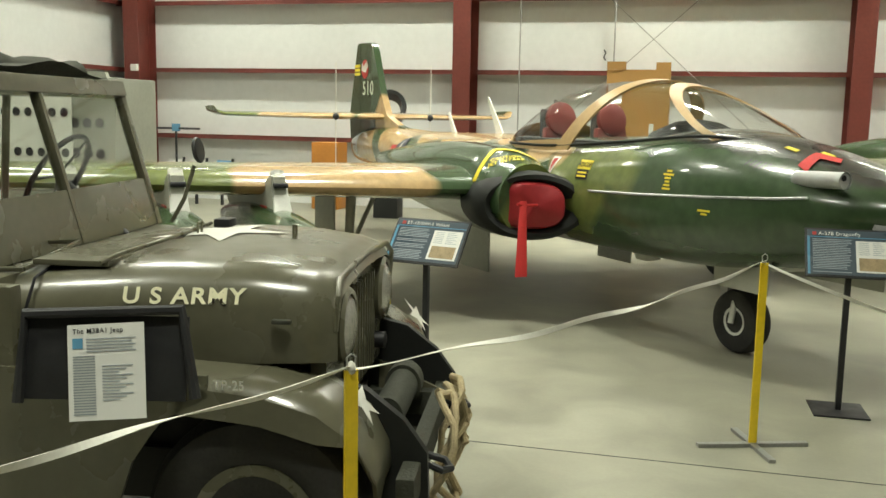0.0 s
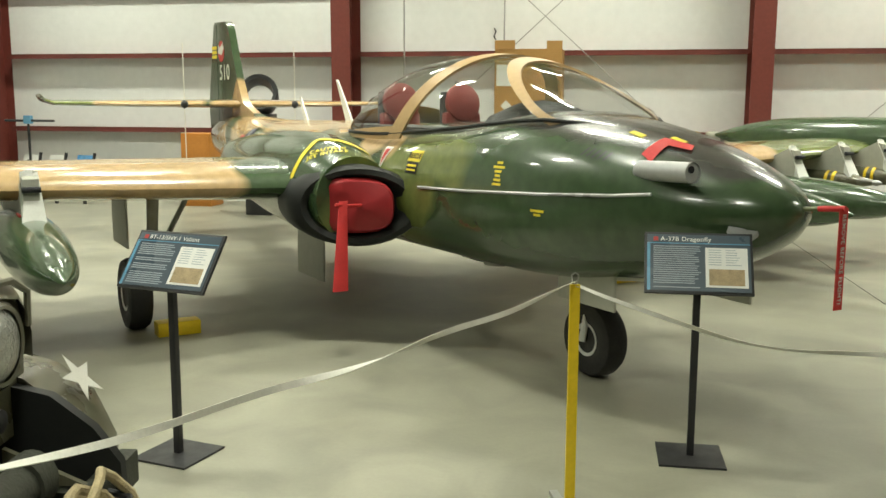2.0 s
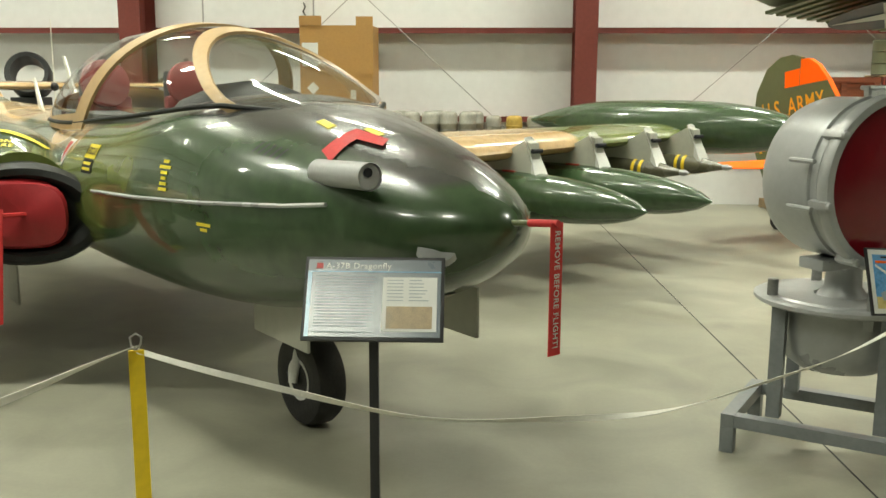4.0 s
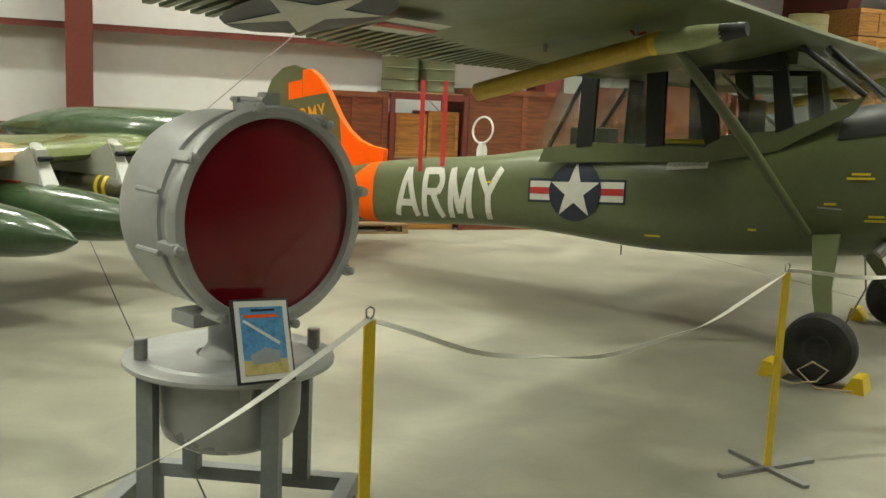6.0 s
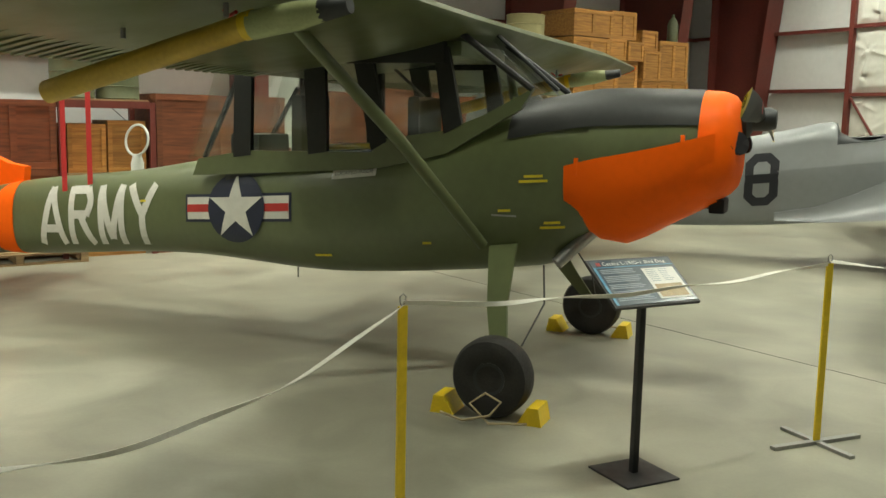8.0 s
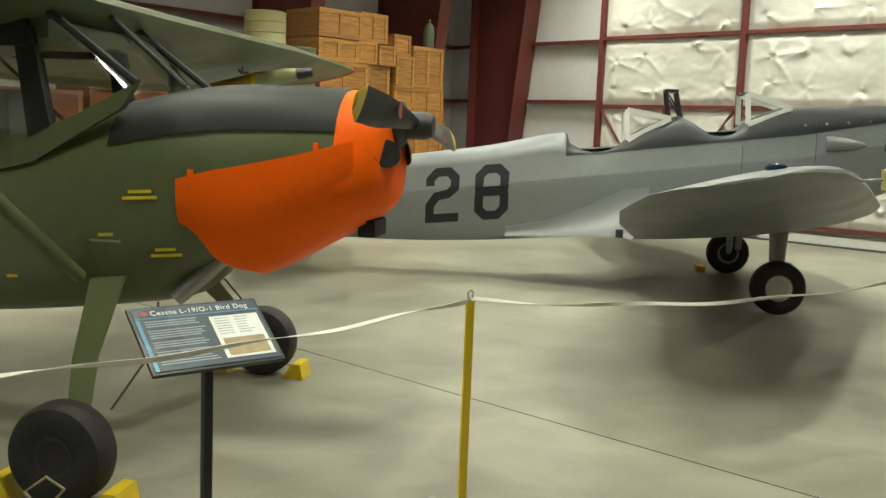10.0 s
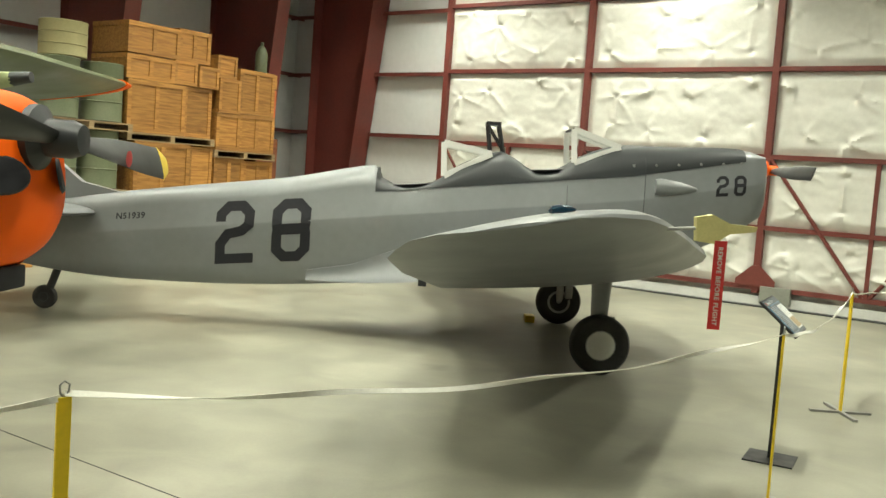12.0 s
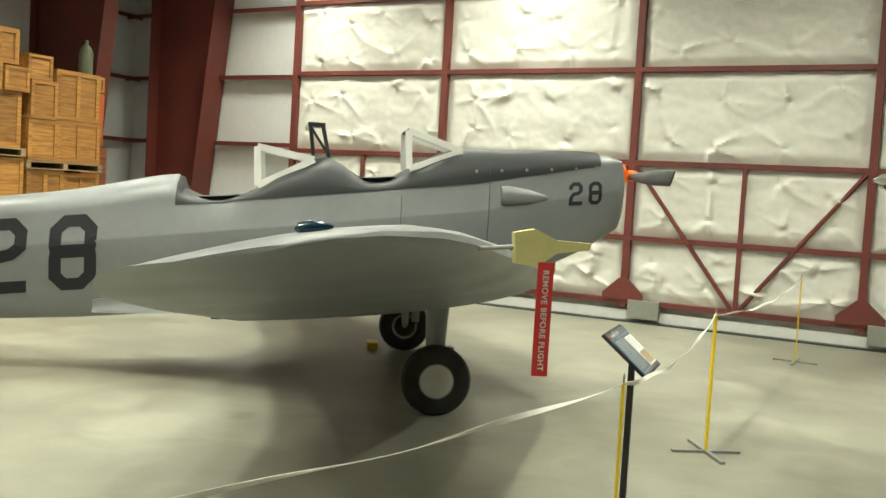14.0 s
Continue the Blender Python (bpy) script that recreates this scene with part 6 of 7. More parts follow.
        part("pylon_brace", tube([(-1.04, y, 2.17), (-0.89, y, 1.95)], 0.01, 6), BLACK, roll)
    # propeller and spinner plate
    hub = part("propeller_hub", lathe([(0.1, 1.72), (0.1, 1.8), (0.05, 1.83), (0.05, 1.92), (0.01, 1.95)], pose(0, 0, 1.93, 0, 90, 0) @ pose(0, 0, 0), 18), ORANGE, t, "orange propeller hub")
    for a in (92, 272):
        rings = []
        for k in range(11):
            u = k / 10
            w = 0.03 + 0.05 * math.sin(min(1, 0.12 + u) * math.pi * 0.72)
            tw = radians(55 - 38 * u)
            ring = []
            for i in range(10):
                b = 2 * math.pi * i / 10
                cx, cz = w * math.cos(b), 0.02 * (1 - 0.6 * u) * math.sin(b)
                ring.append((1.87 + cx * math.sin(tw) + cz * math.cos(tw), cx * math.cos(tw) - cz * math.sin(tw), 0.05 + u * 1.02))
            rings.append(ring)
        bm = loft(rings)
        bm.transform(Matrix.Translation((0, 0, 1.93)) @ Matrix.Rotation(radians(a), 4, "X"))
        part("propeller_blade", bm, PROPBLADE, hub)
    # cowl details
    sc = [(0.6, 0.075), (0.66, 0.085), (0.85, 0.06), (1.0, 0.02), (1.02, 0.004)]
    rings = [[(s, -0.42 + 0.035 * (s - 0.6) - r * 0.9 * math.cos(a), 1.68 + r * math.sin(a)) for a in [2 * math.pi * i / 20 for i in range(20)]] for s, r in sc]
    part("side_scoop", loft(rings), ALU, t)
    part("exhaust_pipe", tube([(1.65, -0.1, 1.42), (1.2, -0.16, 1.2), (0.95, -0.18, 1.1)], 0.035, 10), DARKGREY, t)
    part("oil_cooler", box((0.9, -0.12, 1.0), (1.2, 0.12, 1.15), 0.03), DARKGREY, t)
    for k, s in enumerate((0.38, 0.6, 0.82, 1.04, 1.26, 1.44)):
        part("cowl_fastener", rod((s, -0.405 + 0.05 * k / 5, 1.87 + 0.02 * k), (s, -0.425 + 0.05 * k / 5, 1.865 + 0.02 * k), 0.012, seg=8), STEEL, t)
    # wing with dihedral
    for side in (-1, 1):
        st = [(side * y, lx, z, ch, th) for y, lx, z, ch, th in ((0.2, 0.95, 1.06, 2.5, 0.15), (1.5, 0.8, 1.1, 2.25, 0.15), (2.0, 0.7, 1.14, 2.15, 0.145), (3.6, 0.1, 1.34, 1.8, 0.14), (4.5, -0.26, 1.45, 1.5, 0.13), (4.9, -0.45, 1.49, 1.25, 0.12), (5.15, -0.68, 1.5, 0.95, 0.1), (5.3, -0.85, 1.49, 0.65, 0.07), (5.36, -1.0, 1.46, 0.35, 0.05))]
        wg = part("wing", tilted_wing(st, 0.19), ALU, t)
        part("navigation_lamp", lathe([(0.004, -0.06), (0.022, -0.045), (0.028, 0), (0.018, 0.045), (0.004, 0.07)], pose(-0.93, side * 5.18, 1.515, 0, 84, 0), 16), BLUELENS, wg, "blue-green wing-tip lamp")
        # gear
        y = side * 1.3
        part("gear_leg", rod((0.0, y, 1.0), (0.0, y, 0.5), 0.1, 0.075, 18), ALU, t)
        part("gear_fork", rod((0.0, y, 0.52), (0.0, y + side * 0.02, 0.3), 0.045, 0.04, 14), STEEL, t)
        part("torque_link", box((0.06, y - 0.04, 0.32), (0.14, y + 0.04, 0.5), 0.01), STEEL, t)
        part("axle", rod((0, y, 0.29), (0, side * 1.4, 0.265), 0.03), STEEL, t)
        w = wheel("main_wheel", t, pose(0, side * 1.42, 0.262, 90, 0, 0), 0.262, 0.16, 0.13, STEEL)
        part("hub_cap", lathe([(0.005, 0.082), (0.08, 0.08), (0.12, 0.074), (0.128, 0.066)], pose(0, side * 1.42, 0.262, 90 if side < 0 else -90, 0, 0), 28), WHITE, w, "silver hub cap")
        part("brake_hose", tube([(0.1, y, 0.5), (0.16, y, 0.4), (0.1, y, 0.3)], 0.01, 6), BLACK, t)
        part("wheel_chock", box((-0.38, side * 1.42 - 0.1, 0), (-0.27, side * 1.42 + 0.1, 0.08), 0.01), YELLOW, t, "yellow wheel chock") if side > 0 else None
    for side in (-1, 1):
        rings = []
        for x, y, z, w in ((-2.75, 0.36, 0.6, 0.02), (-2.3, 0.4, 0.62, 0.09), (-1.9, 0.42, 0.66, 0.22), (-1.5, 0.42, 0.72, 0.36), (-1.2, 0.42, 0.8, 0.4)):
            rings.append([(x, side * (y + w * (1 - math.sin(a))), z - 0.08 + (0.08 + w) * (1 - math.cos(a))) for a in [math.pi / 2 * k / 8 for k in range(9)]] + [(x, side * (y - 0.06), z - 0.08 + 0.08 + w), (x, side * (y - 0.06), z - 0.1)])
        part("wing_root_fillet", loft(rings), ALU, t)
    part("flap_horn", box((-1.62, -1.9, 0.72), (-1.55, -1.86, 0.8), 0.01), DARKGREY, t)
    # pitot and its cover
    part("pitot_boom", rod((-0.35, -4.42, 1.42), (0.02, -4.42, 1.46), 0.01, seg=8), STEEL, t)
    part("pitot_cover", extrude_outline([(-0.08, 1.38), (0.02, 1.37), (0.1, 1.43), (0.24, 1.45), (0.25, 1.48), (0.1, 1.485), (0.0, 1.53), (-0.09, 1.51)], -4.45, -4.39), PALEYELLOW, t, "pale yellow pitot cover")
    part("pitot_streamer", box((0.02, -4.452, 0.9), (0.09, -4.449, 1.39)), REDCLOTH, t, "red remove-before-flight streamer", smooth=False)
    w = text_bm("REMOVE BEFORE FLIGHT", 0.036, 0.0008)
    w.transform(pose(0.055, -4.455, 1.14, 90, 0, 0) @ pose(0, 0, 0, 0, 0, -90))
    part("streamer_lettering", w, LETTERWHITE, t, smooth=False)
    # tail
    part("fin", extrude_outline([(-4.7, 1.24), (-5.1, 1.32), (-5.4, 1.55), (-5.75, 2.0), (-6.0, 2.12), (-6.25, 2.1), (-6.3, 0.7), (-5.9, 0.8), (-5.2, 1.1)], -0.05, 0.05), ALU, t)
    part("rudder", extrude_outline([(-6.31, 0.6), (-6.31, 2.11), (-6.5, 2.05), (-6.7, 1.75), (-6.75, 1.2), (-6.6, 0.7)], -0.04, 0.04), ALU, t)
    for side in (-1, 1):
        part("tailplane", wing([(side * 0.05, -4.9, 1.02, 1.5, 0.09), (side * 1.2, -5.1, 1.04, 1.15, 0.08), (side * 1.7, -5.35, 1.05, 0.7, 0.06)]), ALU, t)
    part("tail_strut", rod((-5.3, 0, 0.5), (-5.42, 0, 0.16), 0.04), DARKGREY, t)
    wheel("tail_wheel", t, pose(-5.45, 0, 0.12, 90, 0, 0), 0.12, 0.09, 0.05, DARKGREY)
    # numbers
    for ch, dx in (("2", -0.28), ("8", 0.28)):
        decal("fuselage_number", block_figure(ch, 0.62), fus, (-3.2 + dx, -0.3, 0.97 + dx * 0.115), (1, 0, 0.115), V, INK, fus, 0.005, 0.1)
        decal("cowl_number", block_figure(ch, 0.2), fus, (1.36 + dx * 0.32, -0.3, 1.74 + dx * 0.03), (1, 0, 0.1), V, INK, fus, 0.005, 0.1)
    decal("registration", text_bm("N51939", 0.085, 0.002), fus, (-4.55, -0.2, 1.02), (1, 0, 0.115), V, INK, fus, 0.005, 0.2)
    decal("fin_number", text_bm("280", 0.16, 0.003), fus, (-5.5, -0.1, 1.15), (1, 0, 0.05), V, INK, fus, 0.06, 1)
    for s in (-0.25, 0.5):
        r = min(smooth_sections(secs, 0.1), key=lambda q: abs(q[0] - s))
        part("panel_seam", tube([(s, -(r[2] + 0.001) * math.copysign(abs(math.cos(a)) ** (2 / r[5]), math.cos(a)), r[1] + r[3] * abs(math.sin(a)) ** (2 / r[5]) * (1 if math.sin(a) > 0 else -0.8)) for a in [-0.9 + 1.9 * i / 12 for i in range(13)]], 0.003, 5), DARKGREY, fus)
    return t


trainer_plane()


# ---- the army jeep ----
def army_jeep():
    t = thing("jeep", pose(-0.535, 2.48, 0, 0, 0, 9), "olive drab army jeep with a tow rope on its bumper", "jeep")
    # hood: rounded sides, narrowing to the front
    rows = []
    for x, hw, zt, zs in ((-1.06, 0.7, 1.13, 0.86), (-0.8, 0.69, 1.155, 0.86), (-0.5, 0.66, 1.17, 0.855), (-0.2, 0.62, 1.165, 0.85), (0.0, 0.585, 1.145, 0.85), (0.08, 0.565, 1.12, 0.85), (0.12, 0.54, 1.07, 0.85)):
        ring = [(x, -hw, zs), (x, -hw - 0.004, zs + 0.08), (x, -hw, zt - 0.13), (x, -hw * 0.96, zt - 0.07), (x, -hw * 0.88, zt - 0.025), (x, -hw * 0.72, zt - 0.005), (x, -hw * 0.4, zt + 0.008), (x, 0, zt + 0.012)]
        rows.append(ring + [(a, -b, c) for a, b, c in reversed(ring[:-1])])
    hood = part("hood", loft(rows, closed=False), OLIVE, t)
    part("hood_lip", tube([(0.11, -0.54, 0.95), (0.12, -0.53, 1.06), (0.105, -0.46, 1.105), (0.11, 0, 1.13), (0.105, 0.46, 1.105), (0.12, 0.53, 1.06), (0.11, 0.54, 0.95)], 0.012, 8), OLIVE, hood)
    # grille face with slots
    part("grille", extrude_outline([(-0.54, 0.62), (0.54, 0.62), (0.555, 0.98), (0.5, 1.09), (-0.5, 1.09), (-0.555, 0.98)], 0.02, 0.08, plane="yz"), OLIVE, t)
    for k in range(9):
        y = -0.2 + 0.05 * k
        part("grille_slot", box((0.075, y - 0.014, 0.66), (0.086, y + 0.014, 1.02), 0.004), INK, t)
        part("grille_bar", box((0.078, y + 0.016, 0.65), (0.1, y + 0.034, 1.03), 0.005), OLIVE, t)
    for y in (-0.36, 0.36):
        hl = part("headlamp", lathe([(0.13, 0.0), (0.132, 0.04), (0.12, 0.055), (0.108, 0.05)], pose(0.075, y, 0.93, 0, 90, 0), 32, caps=False), OLIVE, t)
        part("headlamp_glass", lathe([(0.112, 0.035), (0.09, 0.055), (0.04, 0.07), (0.004, 0.073)], pose(0.075, y, 0.93, 0, 90, 0), 32), LENSGLASS, hl, "ribbed glass headlamp")
        part("marker_lamp", lathe([(0.035, 0), (0.035, 0.05), (0.004, 0.06)], pose(0.085, y * 0.85, 0.72, 0, 90, 0), 16), BLACK, t)
    # rounded front fenders
    for side in (-1, 1):
        rows = []
        for x, z, w in ((-1.02, 0.86, 0.76), (-0.8, 0.87, 0.775), (-0.4, 0.865, 0.78), (-0.1, 0.84, 0.78), (0.1, 0.79, 0.775), (0.24, 0.7, 0.765), (0.31, 0.58, 0.75), (0.32, 0.5, 0.74)):
            rows.append([(x, side * 0.5, z), (x, side * (w - 0.1), z), (x, side * (w - 0.03), z - 0.015), (x, side * w, z - 0.05), (x, side * w, z - 0.14 if x < 0.2 else z - 0.06), (x - 0.02, side * (w - 0.02), z - 0.14 if x < 0.2 else z - 0.06), (x - 0.02, side * (w - 0.05), z - 0.06), (x - 0.02, side * 0.5, z - 0.03)])
        fd = part("front_fender", loft(rows), OLIVE, t)
        bm = flat_bm(star_pts(0.1))
        bm.transform(pose(0.235, side * 0.645, 0.755, 0, 48, 0) @ pose(0, 0, 0, 0, 0, 90))
        part("fender_star", bm, LETTERWHITE, fd, "white star on the fender", smooth=False)
        wheel("front_wheel", t, pose(-0.22, side * 0.66, 0.36, 90, 0, 0), 0.36, 0.19, 0.2, OLIVE)
        wheel("rear_wheel", t, pose(-2.17, side * 0.66, 0.36, 90, 0, 0), 0.36, 0.19, 0.2, OLIVE)
        part("fender_skirt", extrude_outline([(-1.05, 0.4), (-0.62, 0.4), (-0.56, 0.56), (-0.45, 0.7), (-0.28, 0.78), (-0.28, 0.85), (-1.05, 0.85)], side * 0.765, side * 0.78), OLIVE, t)
        # Black plate fills the wheel arch in place of its shade.
        part("wheel_well", extrude_outline([(-0.55, 0.3), (0.3, 0.3), (0.29, 0.54), (0.21, 0.65), (0.08, 0.75), (-0.1, 0.79), (-0.55, 0.82)], min(side * 0.46, side * 0.5), max(side * 0.46, side * 0.5)), BLACK_AND_SHADE, t)
        # body tub side with step cut-out
        part("body_side", extrude_outline([(-1.0, 0.42), (-1.0, 1.1), (-1.25, 1.1), (-1.4, 0.98), (-1.5, 0.68), (-1.95, 0.68), (-2.05, 0.98), (-2.7, 0.98), (-2.7, 0.5), (-2.5, 0.5), (-2.45, 0.78), (-1.85, 0.78), (-1.7, 0.42)], side * 0.73, side * 0.755), OLIVE, t)
        part("cowl_side", box((-1.3, side * 0.7, 0.45), (-0.98, side * 0.765, 1.1), 0.02), OLIVE, t)
    # Two black boxes stand in for the shade below the body and hood.
    part("underbody", box((-2.6, -0.48, 0.32), (0.02, 0.48, 0.5)), BLACK_AND_SHADE, t)
    part("inner_bay", box((-1.0, -0.45, 0.5), (0.0, 0.45, 0.84)), BLACK_AND_SHADE, t)
    part("cowl", box((-1.32, -0.74, 0.95), (-1.04, 0.74, 1.12), 0.03), OLIVE, t)
    part("tub_floor", box((-2.7, -0.72, 0.5), (-1.1, 0.72, 0.56)), OLIVE, t)
    part("tub_rear", box((-2.72, -0.75, 0.5), (-2.69, 0.75, 1.0), 0.01), OLIVE, t)
    # hood lid frame, star, loops, brackets
    decal("hood_star", flat_bm(star_pts(0.31)), hood, (-0.56, 0.1, 1.2), (0, -1, 0), (1, 0, 0), LETTERWHITE, hood, 0.004, 0.06)
    for x in (-0.22, -0.65):
        part("hood_loop", tube([(x, 0.03, 1.17), (x, 0.03, 1.22), (x, 0.07, 1.22), (x, 0.07, 1.17)], 0.006, 6), OLIVE, hood)
    part("battery_lid", box((-1.0, -0.6, 1.142), (-0.72, -0.2, 1.162), 0.006, m=pose(0, 0, 0.0)), OLIVE, hood)
    part("lid_bar", tube([(-0.74, -0.62, 1.16), (-0.7, -0.55, 1.18), (-0.68, -0.2, 1.185), (-0.7, 0.3, 1.185)], 0.008, 6), OLIVE, hood)
    part("wire_guard", tube([(-1.02, -0.62, 1.13), (-1.02, -0.25, 1.17), (-1.25, -0.25, 1.16), (-1.25, -0.66, 1.13), (-1.02, -0.62, 1.13)], 0.009, 6), OLIVE, t)
    part("hood_bumper", box((-0.7, 0.32, 1.165), (-0.62, 0.42, 1.2), 0.01), BLACK, hood)
    part("hood_latch", box((-0.1, -0.635, 0.985), (-0.03, -0.61, 1.0), 0.006), OLIVEDARK, hood)
    part("hood_gap", tube([(-0.97, -0.71, 0.88), (-0.965, -0.71, 1.02), (-0.96, -0.66, 1.11), (-0.955, -0.5, 1.145)], 0.005, 6), INK, hood)
    lettering = text_bm("U S ARMY", 0.08, 0.002)
    lettering.transform(Matrix.Diagonal((1.15, 0.85, 1, 1)))
    decal("army_lettering", lettering, hood, (-0.42, -0.66, 1.065), (1, 0, 0), (0, 0, 1), mat("pale_stencil_paint", (0.75, 0.72, 0.5), 0.6), hood, 0.005, 0.08)
    w = text_bm("TP-25", 0.042, 0.0005)
    w.transform(pose(-0.2, -0.784, 0.825, 90, 0, 0))
    part("stencil_number", w, LETTERWHITE, t, smooth=False)
    # windscreen: frame, divider, glass
    ws = part("windscreen_frame", rod((-1.16, -0.73, 1.12), (-1.16, 0.73, 1.12), 0.02), OLIVE, t)
    def sl(z):
        return -1.14 - 0.28 * (z - 1.12)
    for y in (-0.72, 0.0, 0.72):
        part("upright", box((-0.02, y - 0.022 if y else -0.014, 0), (0.02, y + 0.022 if y else 0.014, 0.66), 0.006, m=pose(sl(1.12), 0, 1.12, 0, -15.6, 0)), OLIVE, ws)
    part("lower_panel", box((-0.015, -0.72, 0.0), (0.015, 0.72, 0.22), 0.006, m=pose(sl(1.12), 0, 1.12, 0, -15.6, 0)), OLIVE, ws)
    part("header", box((-0.03, -0.74, 0.6), (0.03, 0.74, 0.67), 0.01, m=pose(sl(1.12), 0, 1.12, 0, -15.6, 0)), OLIVE, ws)
    for y0, y1 in ((-0.7, -0.014), (0.014, 0.7)):
        g = part("pane", box((-0.003, y0, 0.22), (0.003, y1, 0.6), m=pose(sl(1.12), 0, 1.12, 0, -15.6, 0)), TINT, ws, smooth=False)
        g.visible_shadow = False
    part("canvas_top", loft([[(-1.3 - 0.12 * k, y, 1.78 + 0.02 * math.sin(k * 1.3 + y * 9) - 0.02 * k + 0.035 * math.cos(y * 2)) for y in [-0.76 + 1.52 * i / 14 for i in range(15)]] for k in range(4)], closed=False), OLIVEDARK, t, "folded dark canvas top")
    roll = tube([(-1.55, y, 1.79 + 0.012 * math.sin(y * 17)) for y in [-0.78 + 1.56 * i / 12 for i in range(13)]], 0.07, 12)
    part("canvas_roll", roll, OLIVEDARK, t, "rolled canvas bundle")
    part("roof_bow", tube([(-1.9, -0.72, 0.98), (-1.85, -0.72, 1.7), (-1.8, -0.5, 1.75), (-1.8, 0.5, 1.75), (-1.85, 0.72, 1.7), (-1.9, 0.72, 0.98)], 0.018, 8), OLIVE, t)
    # wheel, seats
    sw = part("steering_wheel", tube([(-1.42 + 0.1 * math.cos(a), 0.36 + 0.2 * math.sin(a), 1.36 + 0.17 * math.cos(a)) for a in [2 * math.pi * i / 28 for i in range(29)]], 0.012, 8), BLACK, t)
    part("steering_column", rod((-1.42, 0.36, 1.36), (-1.1, 0.36, 1.1), 0.016), BLACK, sw)
    for a in (0.5, 2.6, 4.7):
        part("spoke", rod((-1.42, 0.36, 1.36), (-1.42 + 0.1 * math.cos(a), 0.36 + 0.2 * math.sin(a), 1.36 + 0.17 * math.cos(a)), 0.006, seg=6), BLACK, sw)
    for y in (-0.36, 0.36):
        st = part("seat", box((-1.95, y - 0.24, 0.7), (-1.5, y + 0.24, 0.8), 0.03), OLIVEDARK, t)
        part("seat_back", box((-2.0, y - 0.24, 0.8), (-1.92, y + 0.24, 1.2), 0.03), OLIVEDARK, st)
    mi = part("mirror_arm", tube([(-1.05, 0.68, 1.14), (-0.98, 0.66, 1.25), (-0.93, 0.66, 1.4)], 0.01, 8), OLIVE, t)
    part("mirror", lathe([(0.004, -0.014), (0.055, -0.01), (0.06, 0), (0.055, 0.008), (0.004, 0.01)], pose(-0.91, 0.66, 1.47, 0, 80, 0), 24), BLACK, mi)
    # bumper, lifting shackles, rope
    part("front_bumper", box((0.36, -0.66, 0.4), (0.43, 0.66, 0.51), 0.012), OLIVEDARK, t)
    for y in (-0.36, 0.36):
        part("frame_horn", box((0.05, y - 0.04, 0.4), (0.37, y + 0.04, 0.5), 0.008), OLIVEDARK, t)
        part("bumper_gusset", extrude_outline([(0.1, 0.5), (0.38, 0.512), (0.1, 0.62)], y - 0.01, y + 0.01), OLIVE, t)
        part("shackle", tube([(0.43, y - 0.04, 0.47), (0.5, y - 0.05, 0.45), (0.53, y, 0.44), (0.5, y + 0.05, 0.45), (0.43, y + 0.04, 0.47)], 0.014, 8), BLACK, t)
    part("winch_body", rod((0.24, -0.2, 0.56), (0.24, 0.2, 0.56), 0.07, seg=20), OLIVEDARK, t)
    part("winch_end", rod((0.24, 0.2, 0.56), (0.24, 0.29, 0.56), 0.085, seg=20), OLIVEDARK, t)
    part("front_axle", rod((-0.12, -0.6, 0.36), (-0.12, 0.6, 0.36), 0.05), BLACK_AND_SHADE, t)
    part("differential", lathe([(0.02, -0.1), (0.12, -0.06), (0.14, 0), (0.12, 0.06), (0.02, 0.1)], pose(-0.12, 0.15, 0.36, 0, 90, 0), 20), BLACK_AND_SHADE, t)
    rng = random.Random(5)
    loops = []
    for k in range(3):
        cy, cz, r = -0.06 + 0.13 * k, 0.36 + 0.05 * rng.random(), 0.17 + 0.06 * rng.random()
        loops += [(0.48 + 0.04 * math.sin(3 * a + k) + 0.02 * rng.random(), cy + r * 1.1 * math.cos(a), cz + r * math.sin(a)) for a in [2 * math.pi * i / 16 for i in range(16)]]
    part("tow_rope", tube(loops, 0.016, 8), ROPE, t, "coiled manila tow rope")
    part("rope_end", tube([(0.4, 0.2, 0.54), (0.5, 0.3, 0.48), (0.5, 0.33, 0.36), (0.53, 0.28, 0.3)], 0.018, 8), ROPE, t)
    part("tread_plate", box((-0.75, -0.8, 0.33), (-0.3, -0.72, 0.36), 0.004), STEEL, t)
    # the nose ahead of the cowl is a little shorter than drawn above
    def shorten(ob):
        for c in ob.children:
            if "wheel" in c.name:
                continue
            for v in c.data.vertices:
                if v.co.x > -0.9:
                    v.co.x = -0.9 + (v.co.x + 0.9) * 0.88
            shorten(c)
    shorten(t)
    return t


army_jeep()
# notice on the fender
jm = pose(-0.535, 2.48, 0, 0, 0, 9)
rk = thing("notice_holder", jm @ pose(-0.62, -0.9, 0.87, 78, 0, 6), "black padded frame holding a laminated notice on the jeep", "notice holder")
part("frame", tube([(-0.25, -0.08, 0), (-0.24, 0.18, 0), (0.22, 0.2, 0), (0.27, -0.06, 0)], 0.018, 8), BLACK, rk)
part("backing", box((-0.24, -0.07, -0.02), (0.24, 0.18, -0.006), 0.004), BLACK, rk)
sh = part("notice_sheet", box((-0.1, -0.125, 0.012), (0.125, 0.155, 0.014), m=pose(0, 0, 0, 0, 0, 4)), mat("laminated_paper", (0.78, 0.78, 0.75), 0.12, var=0.03, coat=0.8), rk, "laminated white notice", smooth=False)
w = text_bm("The M38A1 Jeep", 0.02, 0.0003, align="LEFT")
w.transform(pose(0, 0, 0, 0, 0, 4) @ pose(-0.085, 0.135, 0.0155))
part("notice_title", w, INK, sh, smooth=False)
bm = bmesh.new()
